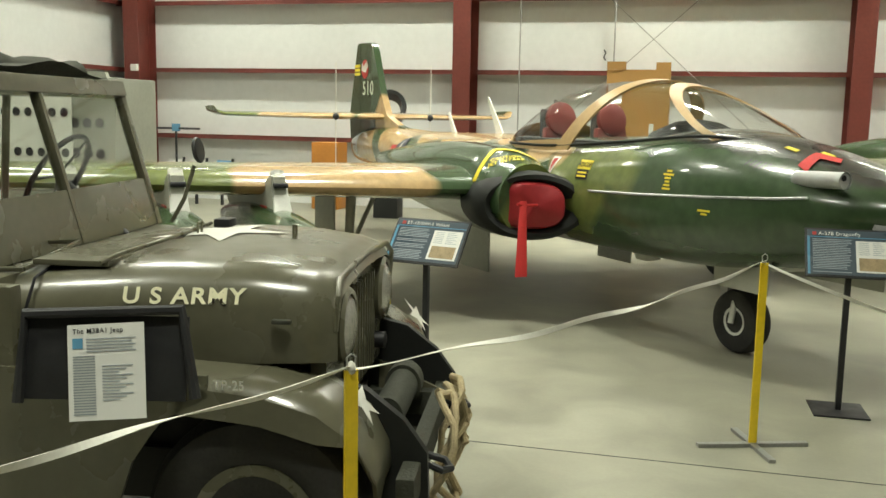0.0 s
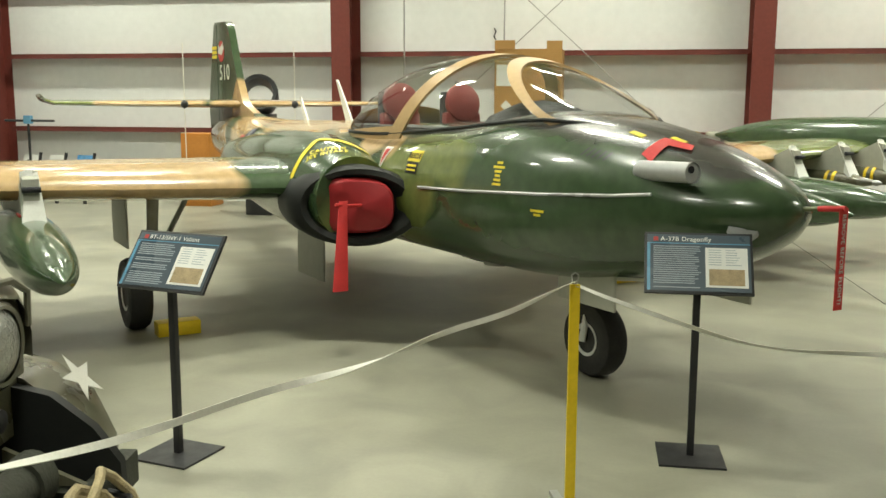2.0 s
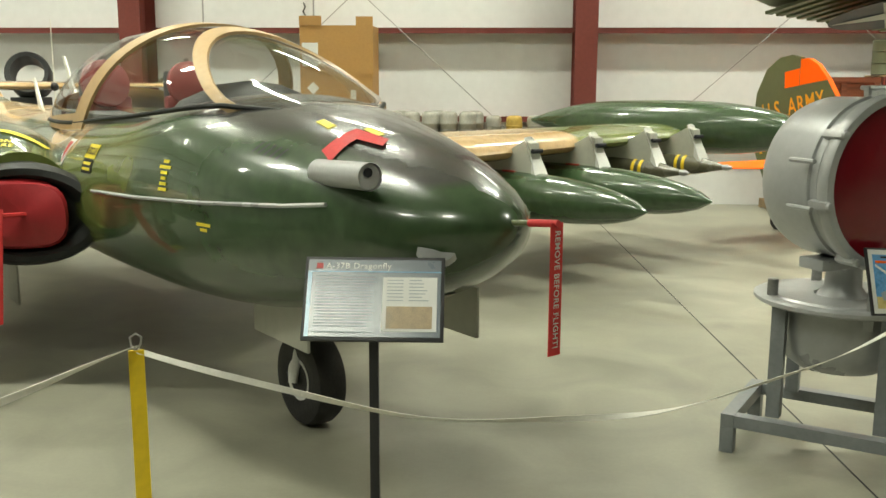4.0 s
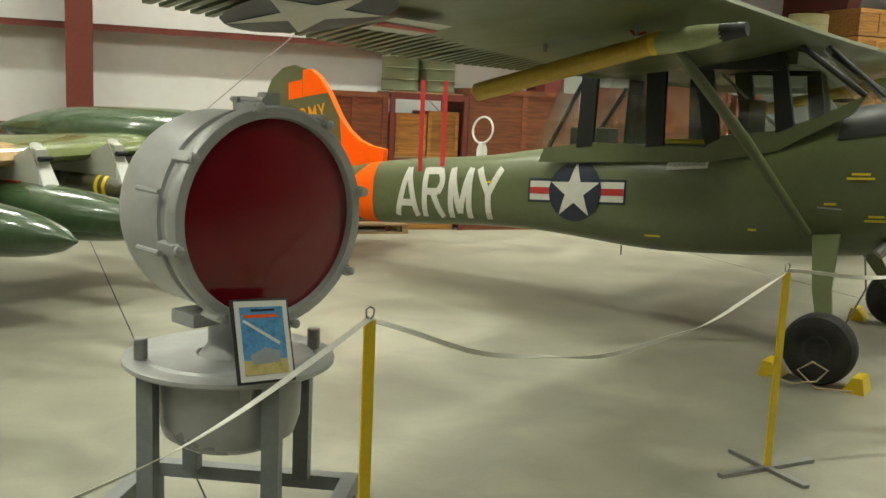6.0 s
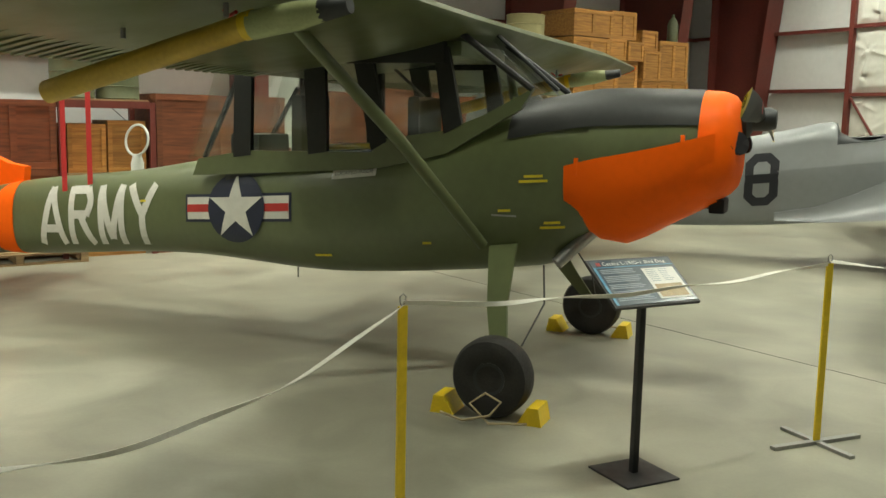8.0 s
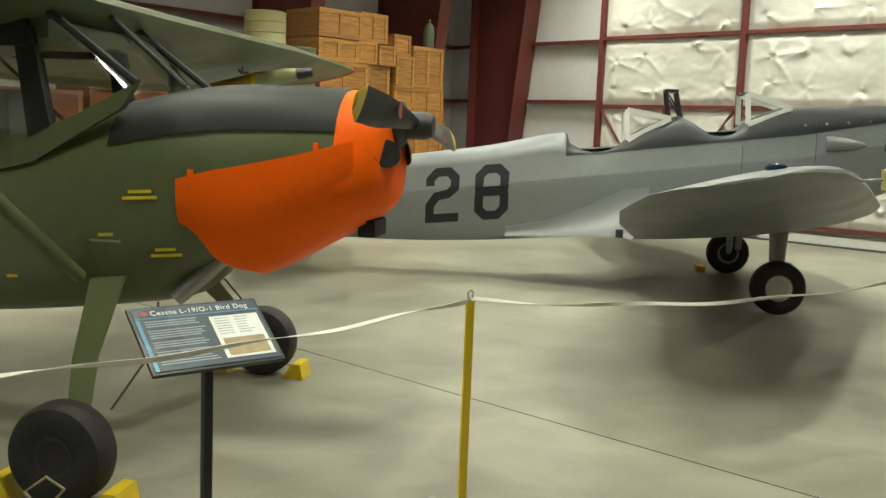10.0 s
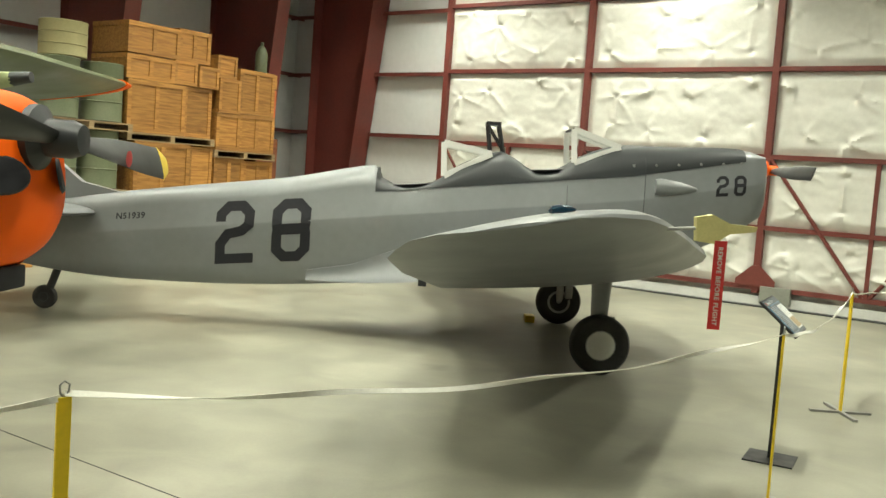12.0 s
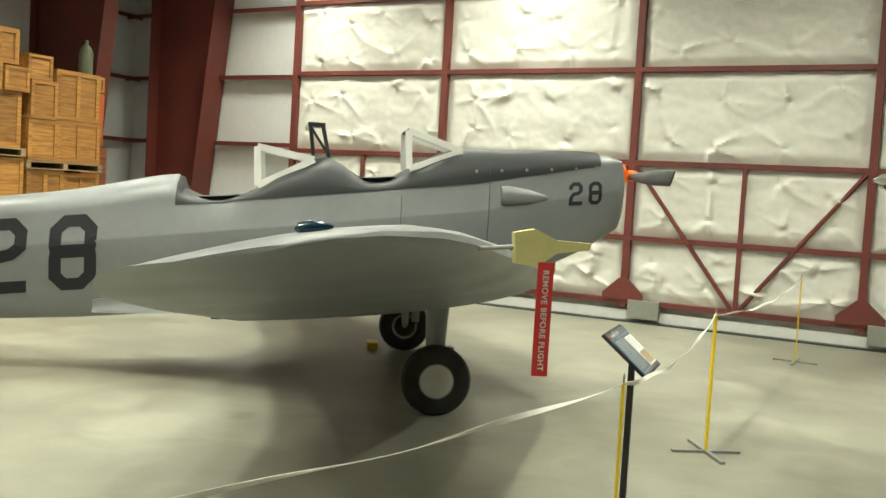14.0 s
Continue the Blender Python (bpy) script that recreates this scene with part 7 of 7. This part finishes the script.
for k in range(22):
    box((-0.085, 0.06 - 0.008 * k, 0.0148), (-0.02, 0.063 - 0.008 * k, 0.0155), bm=bm, m=pose(0, 0, 0, 0, 0, 4))
    if k < 12:
        box((0.0, 0.03 - 0.009 * k, 0.0148), (0.09 - 0.02 * (k % 3), 0.033 - 0.009 * k, 0.0155), bm=bm, m=pose(0, 0, 0, 0, 0, 4))
for k in range(5):
    box((-0.045, 0.11 - 0.009 * k, 0.0148), (0.1 - 0.01 * (k % 2), 0.113 - 0.009 * k, 0.0155), bm=bm, m=pose(0, 0, 0, 0, 0, 4))
part("notice_text", bm, TEXTGREY, sh, smooth=False)
part("notice_picture", box((-0.085, 0.085, 0.0148), (-0.055, 0.115, 0.0155), m=pose(0, 0, 0, 0, 0, 4)), LIGHTBLUE, sh, smooth=False)


# ---- crates, drums and boxes ----
def crate(x0, x1, y0, y1, z0, z1, material=CRATE, group="stacked wooden crates", turn=0.0):
    """A plywood crate with battens round its edges and across its faces."""
    w, d, h = x1 - x0, y1 - y0, z1 - z0
    t = thing("wooden_crate", pose((x0 + x1) / 2, (y0 + y1) / 2, z0, 0, 0, turn), "varnished plywood crate with nailed wooden battens" if material is CRATE else "reddish wooden packing crate with battens", "crate", group)
    part("panel_box", box((-w / 2 + 0.018, -d / 2 + 0.018, 0.005), (w / 2 - 0.018, d / 2 - 0.018, h - 0.005)), material, t, smooth=False)
    b = min(0.07, w * 0.12)
    for s in (-1, 1):
        for z in (0, h - b):
            part("batten", box((-w / 2, s * (d / 2 - 0.009) - 0.009, z), (w / 2, s * (d / 2 - 0.009) + 0.009, z + b)), material, t, smooth=False)
            part("batten", box((s * (w / 2 - 0.009) - 0.009, -d / 2 + 0.018, z), (s * (w / 2 - 0.009) + 0.009, d / 2 - 0.018, z + b)), material, t, smooth=False)
        for x in (-w / 2, w / 2 - b):
            part("batten", box((x, s * (d / 2 - 0.009) - 0.009, b), (x + b, s * (d / 2 - 0.009) + 0.009, h - b)), material, t, smooth=False)
    part("batten", box((-w / 2, -d / 2 + 0.018, b), (-w / 2 + 0.018, -d / 2 + 0.018 + b, h - b)), material, t, smooth=False)
    if w > 0.6:
        part("batten", box((-b / 2, -d / 2, b), (b / 2, -d / 2 + 0.018, h - b)), material, t, smooth=False)
    return t


def pallet(x0, x1, y0, y1, z):
    t = thing("pallet", pose((x0 + x1) / 2, (y0 + y1) / 2, z), "raw wooden pallet under the stacked goods", "pallet", "wooden pallets")
    w, d = x1 - x0, y1 - y0
    n = 7
    for k in range(n):
        y = -d / 2 + (d - 0.09) * k / (n - 1)
        part("deck_board", box((-w / 2, y, 0.1), (w / 2, y + 0.09, 0.12)), PALLET, t, smooth=False)
    for x in (-w / 2, -0.04, w / 2 - 0.08):
        part("stringer", box((x, -d / 2, 0.018), (x + 0.08, d / 2, 0.1)), PALLET, t, smooth=False)
    for y in (-d / 2, -0.05, d / 2 - 0.1):
        part("bottom_board", box((-w / 2, y, 0), (w / 2, y + 0.1, 0.018)), PALLET, t, smooth=False)
    return t


def drum(x, y, z, r=0.3, h=0.85, material=DRUMGREEN, label="olive green steel drum with rolled hoops"):
    t = thing("steel_drum", pose(x, y, z, 0, 0, (x * 77 + z * 31) % 360), label, "drum", "stacked drums")
    part("shell", lathe([(r - 0.03, 0.012), (r - 0.005, 0.0), (r + 0.006, 0.012), (r, 0.025), (r, h * 0.32), (r + 0.012, h * 0.335), (r, h * 0.35), (r, h * 0.65), (r + 0.012, h * 0.665), (r, h * 0.68), (r, h - 0.025), (r + 0.008, h - 0.012), (r - 0.005, h), (r - 0.02, h - 0.015), (0.01, h - 0.02)], seg=36), material, t)
    part("bung", lathe([(0.035, h - 0.02), (0.035, h), (0.004, h)], pose(r * 0.6, 0, 0), 12), STEEL, t)
    return t


YF = 15.6
# crates beside the brown columns
pallet(15.6, 17.3, YF + 0.02, YF + 1.1, 0.0)
crate(15.62, 16.85, YF, YF + 1.05, 0.12, 1.0)
crate(15.8, 16.85, YF, YF + 1.05, 1.0, 1.84)
crate(16.86, 17.34, YF + 0.04, YF + 0.95, 0.12, 1.82)
pallet(15.66, 17.34, YF, YF + 1.1, 1.845)
crate(15.64, 16.71, YF, YF + 1.0, 1.97, 2.76)
crate(16.72, 17.28, YF + 0.05, YF + 1.0, 1.97, 2.77)
crate(15.6, 16.48, YF, YF + 0.9, 2.765, 3.13)
crate(16.49, 16.94, YF + 0.02, YF + 0.9, 2.775, 3.15)
crate(16.95, 17.36, YF + 0.0, YF + 0.8, 2.775, 3.12, turn=2)
crate(15.64, 16.6, YF + 0.05, YF + 0.95, 3.155, 3.62)
crate(16.61, 17.25, YF + 0.1, YF + 0.95, 3.155, 3.66)
pallet(17.42, 18.8, YF + 0.1, YF + 1.1, 0.0)
crate(17.44, 18.1, YF + 0.1, YF + 1.0, 0.12, 1.68)
crate(18.12, 18.8, YF + 0.14, YF + 1.0, 0.12, 1.66)
pallet(17.4, 18.78, YF + 0.06, YF + 1.1, 1.685)
crate(17.42, 17.93, YF + 0.06, YF + 0.9, 1.81, 2.42)
crate(17.94, 18.76, YF + 0.1, YF + 1.0, 1.81, 2.45)
crate(17.44, 17.9, YF + 0.05, YF + 0.8, 2.425, 2.99)
crate(17.91, 18.72, YF + 0.1, YF + 1.0, 2.455, 3.2)
crate(17.4, 17.82, YF + 0.08, YF + 0.8, 2.995, 3.36)
crate(18.85, 19.25, YF + 0.6, YF + 1.2, 3.0, 3.25)
solid("orange_plastic_bin", box((18.84, YF + 0.6, 2.1), (19.26, YF + 1.2, 2.98), 0.03), mat("dull_orange_plastic", (0.5, 0.11, 0.03), 0.5), "dull orange plastic bins stacked by the column", "bin")
solid("bin_shelf", box((18.78, YF + 0.55, 0.0), (19.3, YF + 1.25, 2.095), 0.01), REDWOOD, "tall dark wooden stand under orange bins", "stand")
solid("gas_bottle", lathe([(0.09, 3.26), (0.11, 3.28), (0.11, 3.62), (0.07, 3.72), (0.03, 3.76), (0.03, 3.82), (0.01, 3.83)], pose(19.02, YF + 0.8, 0), 20), DRUMGREEN, "small olive gas bottle on top of crates", "gas bottle")
# drums
pallet(14.3, 15.66, YF - 0.1, YF + 1.0, 0)
for x in (14.64, 15.32):
    drum(x, YF + 0.25, 0.12)
    drum(x, YF + 0.9, 0.12)
pallet(14.3, 15.66, YF - 0.1, YF + 1.2, 0.975)
for x in (14.64, 15.32):
    drum(x, YF + 0.25, 1.1)
pallet(14.3, 15.68, YF - 0.1, YF + 1.2, 1.955)
drum(14.64, YF + 0.25, 2.08)
drum(15.34, YF + 0.22, 2.08)
drum(14.74, YF + 0.3, 2.94, 0.33, 0.5, DRUMTAN, "tan green fibre drum on the olive drums")

# red-brown packing cases behind the liaison plane
YN = 14.0
crate(5.75, 6.58, YN, YN + 0.9, 0.15, 1.0, REDWOOD, "red packing cases")
crate(5.7, 6.58, YN, YN + 0.9, 1.005, 1.75, REDWOOD, "red packing cases")
pallet(5.4, 6.8, YN - 0.3, YN + 0.85, 0)
crate(7.68, 8.45, YN, YN + 0.9, 0.0, 0.9, REDWOOD, "red packing cases")
crate(8.46, 9.3, YN, YN + 0.9, 0.0, 0.9, REDWOOD, "red packing cases")
crate(7.68, 9.3, YN, YN + 0.9, 0.905, 1.86, REDWOOD, "red packing cases")
crate(9.95, 11.4, 15.3, 16.3, 0, 1.0, REDWOOD, "red packing cases")
crate(9.95, 11.4, 15.3, 16.3, 1.005, 2.0, REDWOOD, "red packing cases")
crate(11.5, 12.9, 15.3, 16.3, 0, 1.15, REDWOOD, "red packing cases")
crate(11.5, 12.8, 15.3, 16.3, 1.155, 2.1, REDWOOD, "red packing cases")
crate(13.0, 14.1, 15.4, 16.3, 0, 1.2, CRATE)
crate(13.0, 14.0, 15.4, 16.3, 1.205, 2.0, REDWOOD, "red packing cases")
rack = thing("steel_rack", pose(7.13, YN + 0.4, 0), "brown steel pallet rack holding plywood cases", "rack")
for x in (-0.5, 0.5):
    for y in (-0.4, 0.4):
        part("upright", box((x - 0.03, y - 0.03, 0), (x + 0.03, y + 0.03, 1.75)), PRIMER, rack, smooth=False)
for z in (0.85, 1.68):
    for y in (-0.4, 0.4):
        part("beam", box((-0.47, y - 0.02, z), (0.47, y + 0.02, z + 0.08)), PRIMER, rack, smooth=False)
    part("shelf_board", box((-0.47, -0.38, z + 0.08), (0.47, 0.38, z + 0.1)), PALLET, rack, smooth=False)
crate(6.7, 7.12, YN + 0.06, YN + 0.7, 0.955, 1.5)
crate(7.14, 7.57, YN + 0.06, YN + 0.7, 0.955, 1.54)
crate(6.72, 7.54, YN + 0.06, YN + 0.7, 0.0, 0.7)
for x in (6.85, 7.36):
    drum(x, YN + 0.4, 1.785, 0.24, 0.44)

# cardboard and canisters on the low rack by the north wall
low = thing("low_rack", pose(0.9, 14.3, 0), "low steel rack along the wall holding canisters", "rack")
for x in (-1.8, -0.6, 0.7, 2.0):
    for y in (-0.35, 0.35):
        part("upright", box((x - 0.025, y - 0.025, 0), (x + 0.025, y + 0.025, 0.84)), DARKGREY, low, smooth=False)
part("shelf", box((-1.85, -0.4, 0.84), (2.05, 0.4, 0.86)), DARKGREY, low, smooth=False)
pallet(-0.88, 0.26, 13.95, 14.7, 1.245)
crate(-0.85, 0.2, 14.0, 14.6, 0.862, 1.243, REDWOOD, "red packing cases")
pallet(0.3, 1.5, 13.95, 14.65, 0.862)
pallet(1.6, 2.8, 13.95, 14.65, 0.862)


def canister(x, y, z, r=0.115, h=0.31, material=CANISTER):
    t = thing("canister", pose(x, y, z, 0, 0, x * 90), "weathered grey metal canister with a domed lid", "canister", "canisters on the rack")
    part("shell", lathe([(r * 0.9, 0), (r, 0.015), (r, h * 0.45), (r * 1.04, h * 0.47), (r * 1.04, h * 0.52), (r, h * 0.54), (r, h * 0.8), (r * 0.9, h * 0.92), (r * 0.6, h), (0.004, h * 1.01)], seg=24), material, t)
    part("strap", lathe([(r * 1.03, h * 0.2), (r * 1.05, h * 0.23), (r * 1.03, h * 0.26)], seg=24, caps=False), STEEL, t)
    return t


for k in range(5):
    canister(0.43 + 0.245 * k, 14.12, 0.984)
    if k % 2 == 0:
        canister(0.5 + 0.25 * k, 14.4, 0.984)
for k in range(4):
    canister(1.75 + 0.27 * k, 14.12, 0.984, 0.105, 0.26, CANISTER if k != 1 else mat("rusty_yellow_metal", (0.45, 0.3, 0.06), 0.5, 0.2, var=0.3))
for x in (3.25, 3.4):
    canister(x, 14.4, 0.0, 0.09, 1.42)
card = thing("cardboard_box", pose(-0.285, 14.32, 1.366), "large brown cardboard carton on a pallet", "box")
part("carton", box((-0.49, -0.3, 0), (0.46, 0.3, 1.02), 0.006), CARD, card, smooth=False)
part("flap", box((-0.49, -0.31, 1.02), (-0.2, -0.3, 1.14)), CARD, card, smooth=False)
part("flap", box((0.25, -0.31, 0.4), (0.47, -0.302, 1.13)), CARD, card, smooth=False)
part("shipping_label", box((-0.46, -0.306, 0.5), (-0.25, -0.302, 0.8)), PAPER, card, smooth=False)
part("hazard_label", extrude_outline([(-0.4, 0.22), (-0.32, 0.3), (-0.24, 0.22), (-0.32, 0.14)], -0.306, -0.302), PAPER, card, smooth=False)
sb = thing("small_carton", pose(-0.12, 13.97 + 0.03, 1.366), "small brown carton with a white label", "box")
part("carton", box((-0.16, -0.04, 0), (0.1, 0.0, 0.1), 0.003), CARD, sb, smooth=False)
part("carton_front", box((-0.02, -0.06, 0), (0.13, -0.041, 0.22), 0.003), CARD, sb, smooth=False)
part("label", box((0.02, -0.064, 0.03), (0.09, -0.061, 0.2)), PAPER, sb, smooth=False)

# far corner behind the jet
cab = thing("orange_cabinet", pose(-5.5, 14.35, 0), "plain orange wooden cabinet against the wall", "cabinet")
part("body", box((-0.24, -0.2, 0.0), (0.24, 0.25, 1.14), 0.01), mat("orange_stained_wood", (0.5, 0.2, 0.03), 0.5, var=0.1), cab)
part("door", box((-0.22, -0.215, 0.05), (0.22, -0.202, 1.1), 0.004), mat("orange_stained_door", (0.48, 0.19, 0.03), 0.5, var=0.1), cab)
part("handle", rod((0.16, -0.23, 0.55), (0.16, -0.23, 0.7), 0.008, seg=8), STEEL, cab)
ld = thing("maintenance_stand", pose(-8.3, 12.5, 0), "blue-grey steel maintenance ladder stand", "ladder")
for y in (-0.3, 0.3):
    part("rail", box((-0.06, y - 0.03, 0), (0.06, y + 0.03, 2.2), 0.005, m=pose(0.45, 0, 0, 0, -22, 0)), STANDGREY, ld, smooth=False)
    part("leg", box((-0.04, y - 0.03, 0), (0.04, y + 0.03, 2.0), 0.004, m=pose(-0.5, 0, 0)), STANDGREY, ld, smooth=False)
for k in range(7):
    part("tread", box((-0.08, -0.28, 0.28 * k + 0.2), (0.08, 0.28, 0.28 * k + 0.23), m=pose(0.45 - 0.113 * k - 0.08, 0, 0)), STANDGREY, ld, smooth=False)
bar = thing("wall_tool_bar", pose(-8.0, 13.6, 1.33), "thin dark tool bar on a stand by the wall", "tool bar")
part("bar", rod((-0.4, 0, 0), (0.45, 0, 0), 0.018, seg=8), DARKGREY, bar)
part("stem", rod((0, 0, -1.33), (0, 0, 0.06), 0.02, seg=8), DARKGREY, bar)
part("clamp", box((-0.06, -0.04, -0.05), (0.06, 0.04, 0.08), 0.01), LIGHTBLUE, bar)
for k, x in enumerate((-9.2, -8.35, -7.9, -7.4)):
    ex = thing("display_panel", pose(x, 13.9, 0, 0, 0, -15), "white slanted display panel with a black edge", "display panel", "display panels by the wall")
    part("panel", box((-0.17, -0.01, 0.35), (0.17, 0.01, 0.8), m=pose(0, 0, 0, -14, 0, 0)), PAPER if k < 3 else PICBLUE, ex, smooth=False)
    part("edge", box((0.171, -0.02, 0.33), (0.2, 0.02, 0.84), m=pose(0, 0, 0, -14, 0, 0)), BLACK, ex, smooth=False)
    part("leg", box((-0.02, 0.1, 0), (0.02, 0.14, 0.7)), BLACK, ex, smooth=False)
duct = thing("engine_cowl_ring", pose(-4.1, 13.4, 0), "dark round engine duct standing behind the jet's tail", "engine duct")
part("ring", lathe([(0.24, -0.25), (0.27, -0.2), (0.27, 0.2), (0.25, 0.25), (0.2, 0.24), (0.19, -0.2)], pose(0, 0, 1.72, 78, 0, 20), 36, caps=False), DARKGREY, duct)
part("stand", box((-0.2, -0.15, 0), (0.2, 0.15, 1.46), 0.01), DARKGREY, duct)
# perforated panel truck body behind the jeep
pv = thing("perforated_shelter", pose(-5.5, 7.3, 0), "grey-green perforated metal equipment shelter on skids", "shelter")
outline = [(-0.75, 0.35), (0.55, 0.35), (0.62, 1.75), (0.5, 2.0), (-0.75, 2.05)]
part("side_panel", extrude_outline(outline, 0.0, 0.05), PERFPANEL, pv, smooth=False)
for i in range(8):
    for z in (1.2, 1.5):
        part("round_hole", lathe([(0.045, 0), (0.05, 0.004), (0.05, 0.008), (0.004, 0.009)], pose(-0.55 + 0.14 * i, -0.001, z, 90, 0, 0), 18), INK, pv)
part("white_sheet", box((-0.75, -0.02, 1.05), (0.12, -0.003, 1.75)), WHITE, pv, "white perforated sheet", smooth=False)
for i in range(6):
    for z in (1.2, 1.6):
        part("sheet_hole", lathe([(0.04, 0), (0.045, 0.004), (0.045, 0.006), (0.004, 0.007)], pose(-0.66 + 0.14 * i, -0.02, z, 90, 0, 0), 18), INK, pv)
part("back_body", box((-0.75, 0.05, 0.35), (0.5, 0.9, 1.95), 0.02), PERFPANEL, pv)
part("skid", box((-0.8, 0.0, 0.0), (0.7, 0.1, 0.35), 0.01), DARKGREY, pv)
# another plane's green wing tip reaching in beyond the walkway, on an added trestle
gt = thing("parked_wing_panel", pose(15.2, 3.4, 0), "dark green wing tip of another plane on an added tall trestle", "wing panel")
part("skin", loft([[(y * 0.0 - x + 0.4, yy, 1.93 + h) for x, h in foil(ch, 0.16, 10)] for yy, ch, y in ((-0.9, 1.1, 0), (0.2, 1.0, 0), (0.62, 0.8, 0), (0.8, 0.5, 0), (0.86, 0.2, 0))]), mat("glossy_dark_green_paint", (0.02, 0.05, 0.03), 0.2, coat=0.6), gt)
part("trestle_leg", rod((-0.1, -0.6, 0), (-0.1, -0.6, 1.9), 0.03), STEEL, gt)
part("trestle_foot", box((-0.4, -0.64, 0), (0.3, -0.56, 0.04)), STEEL, gt, smooth=False)
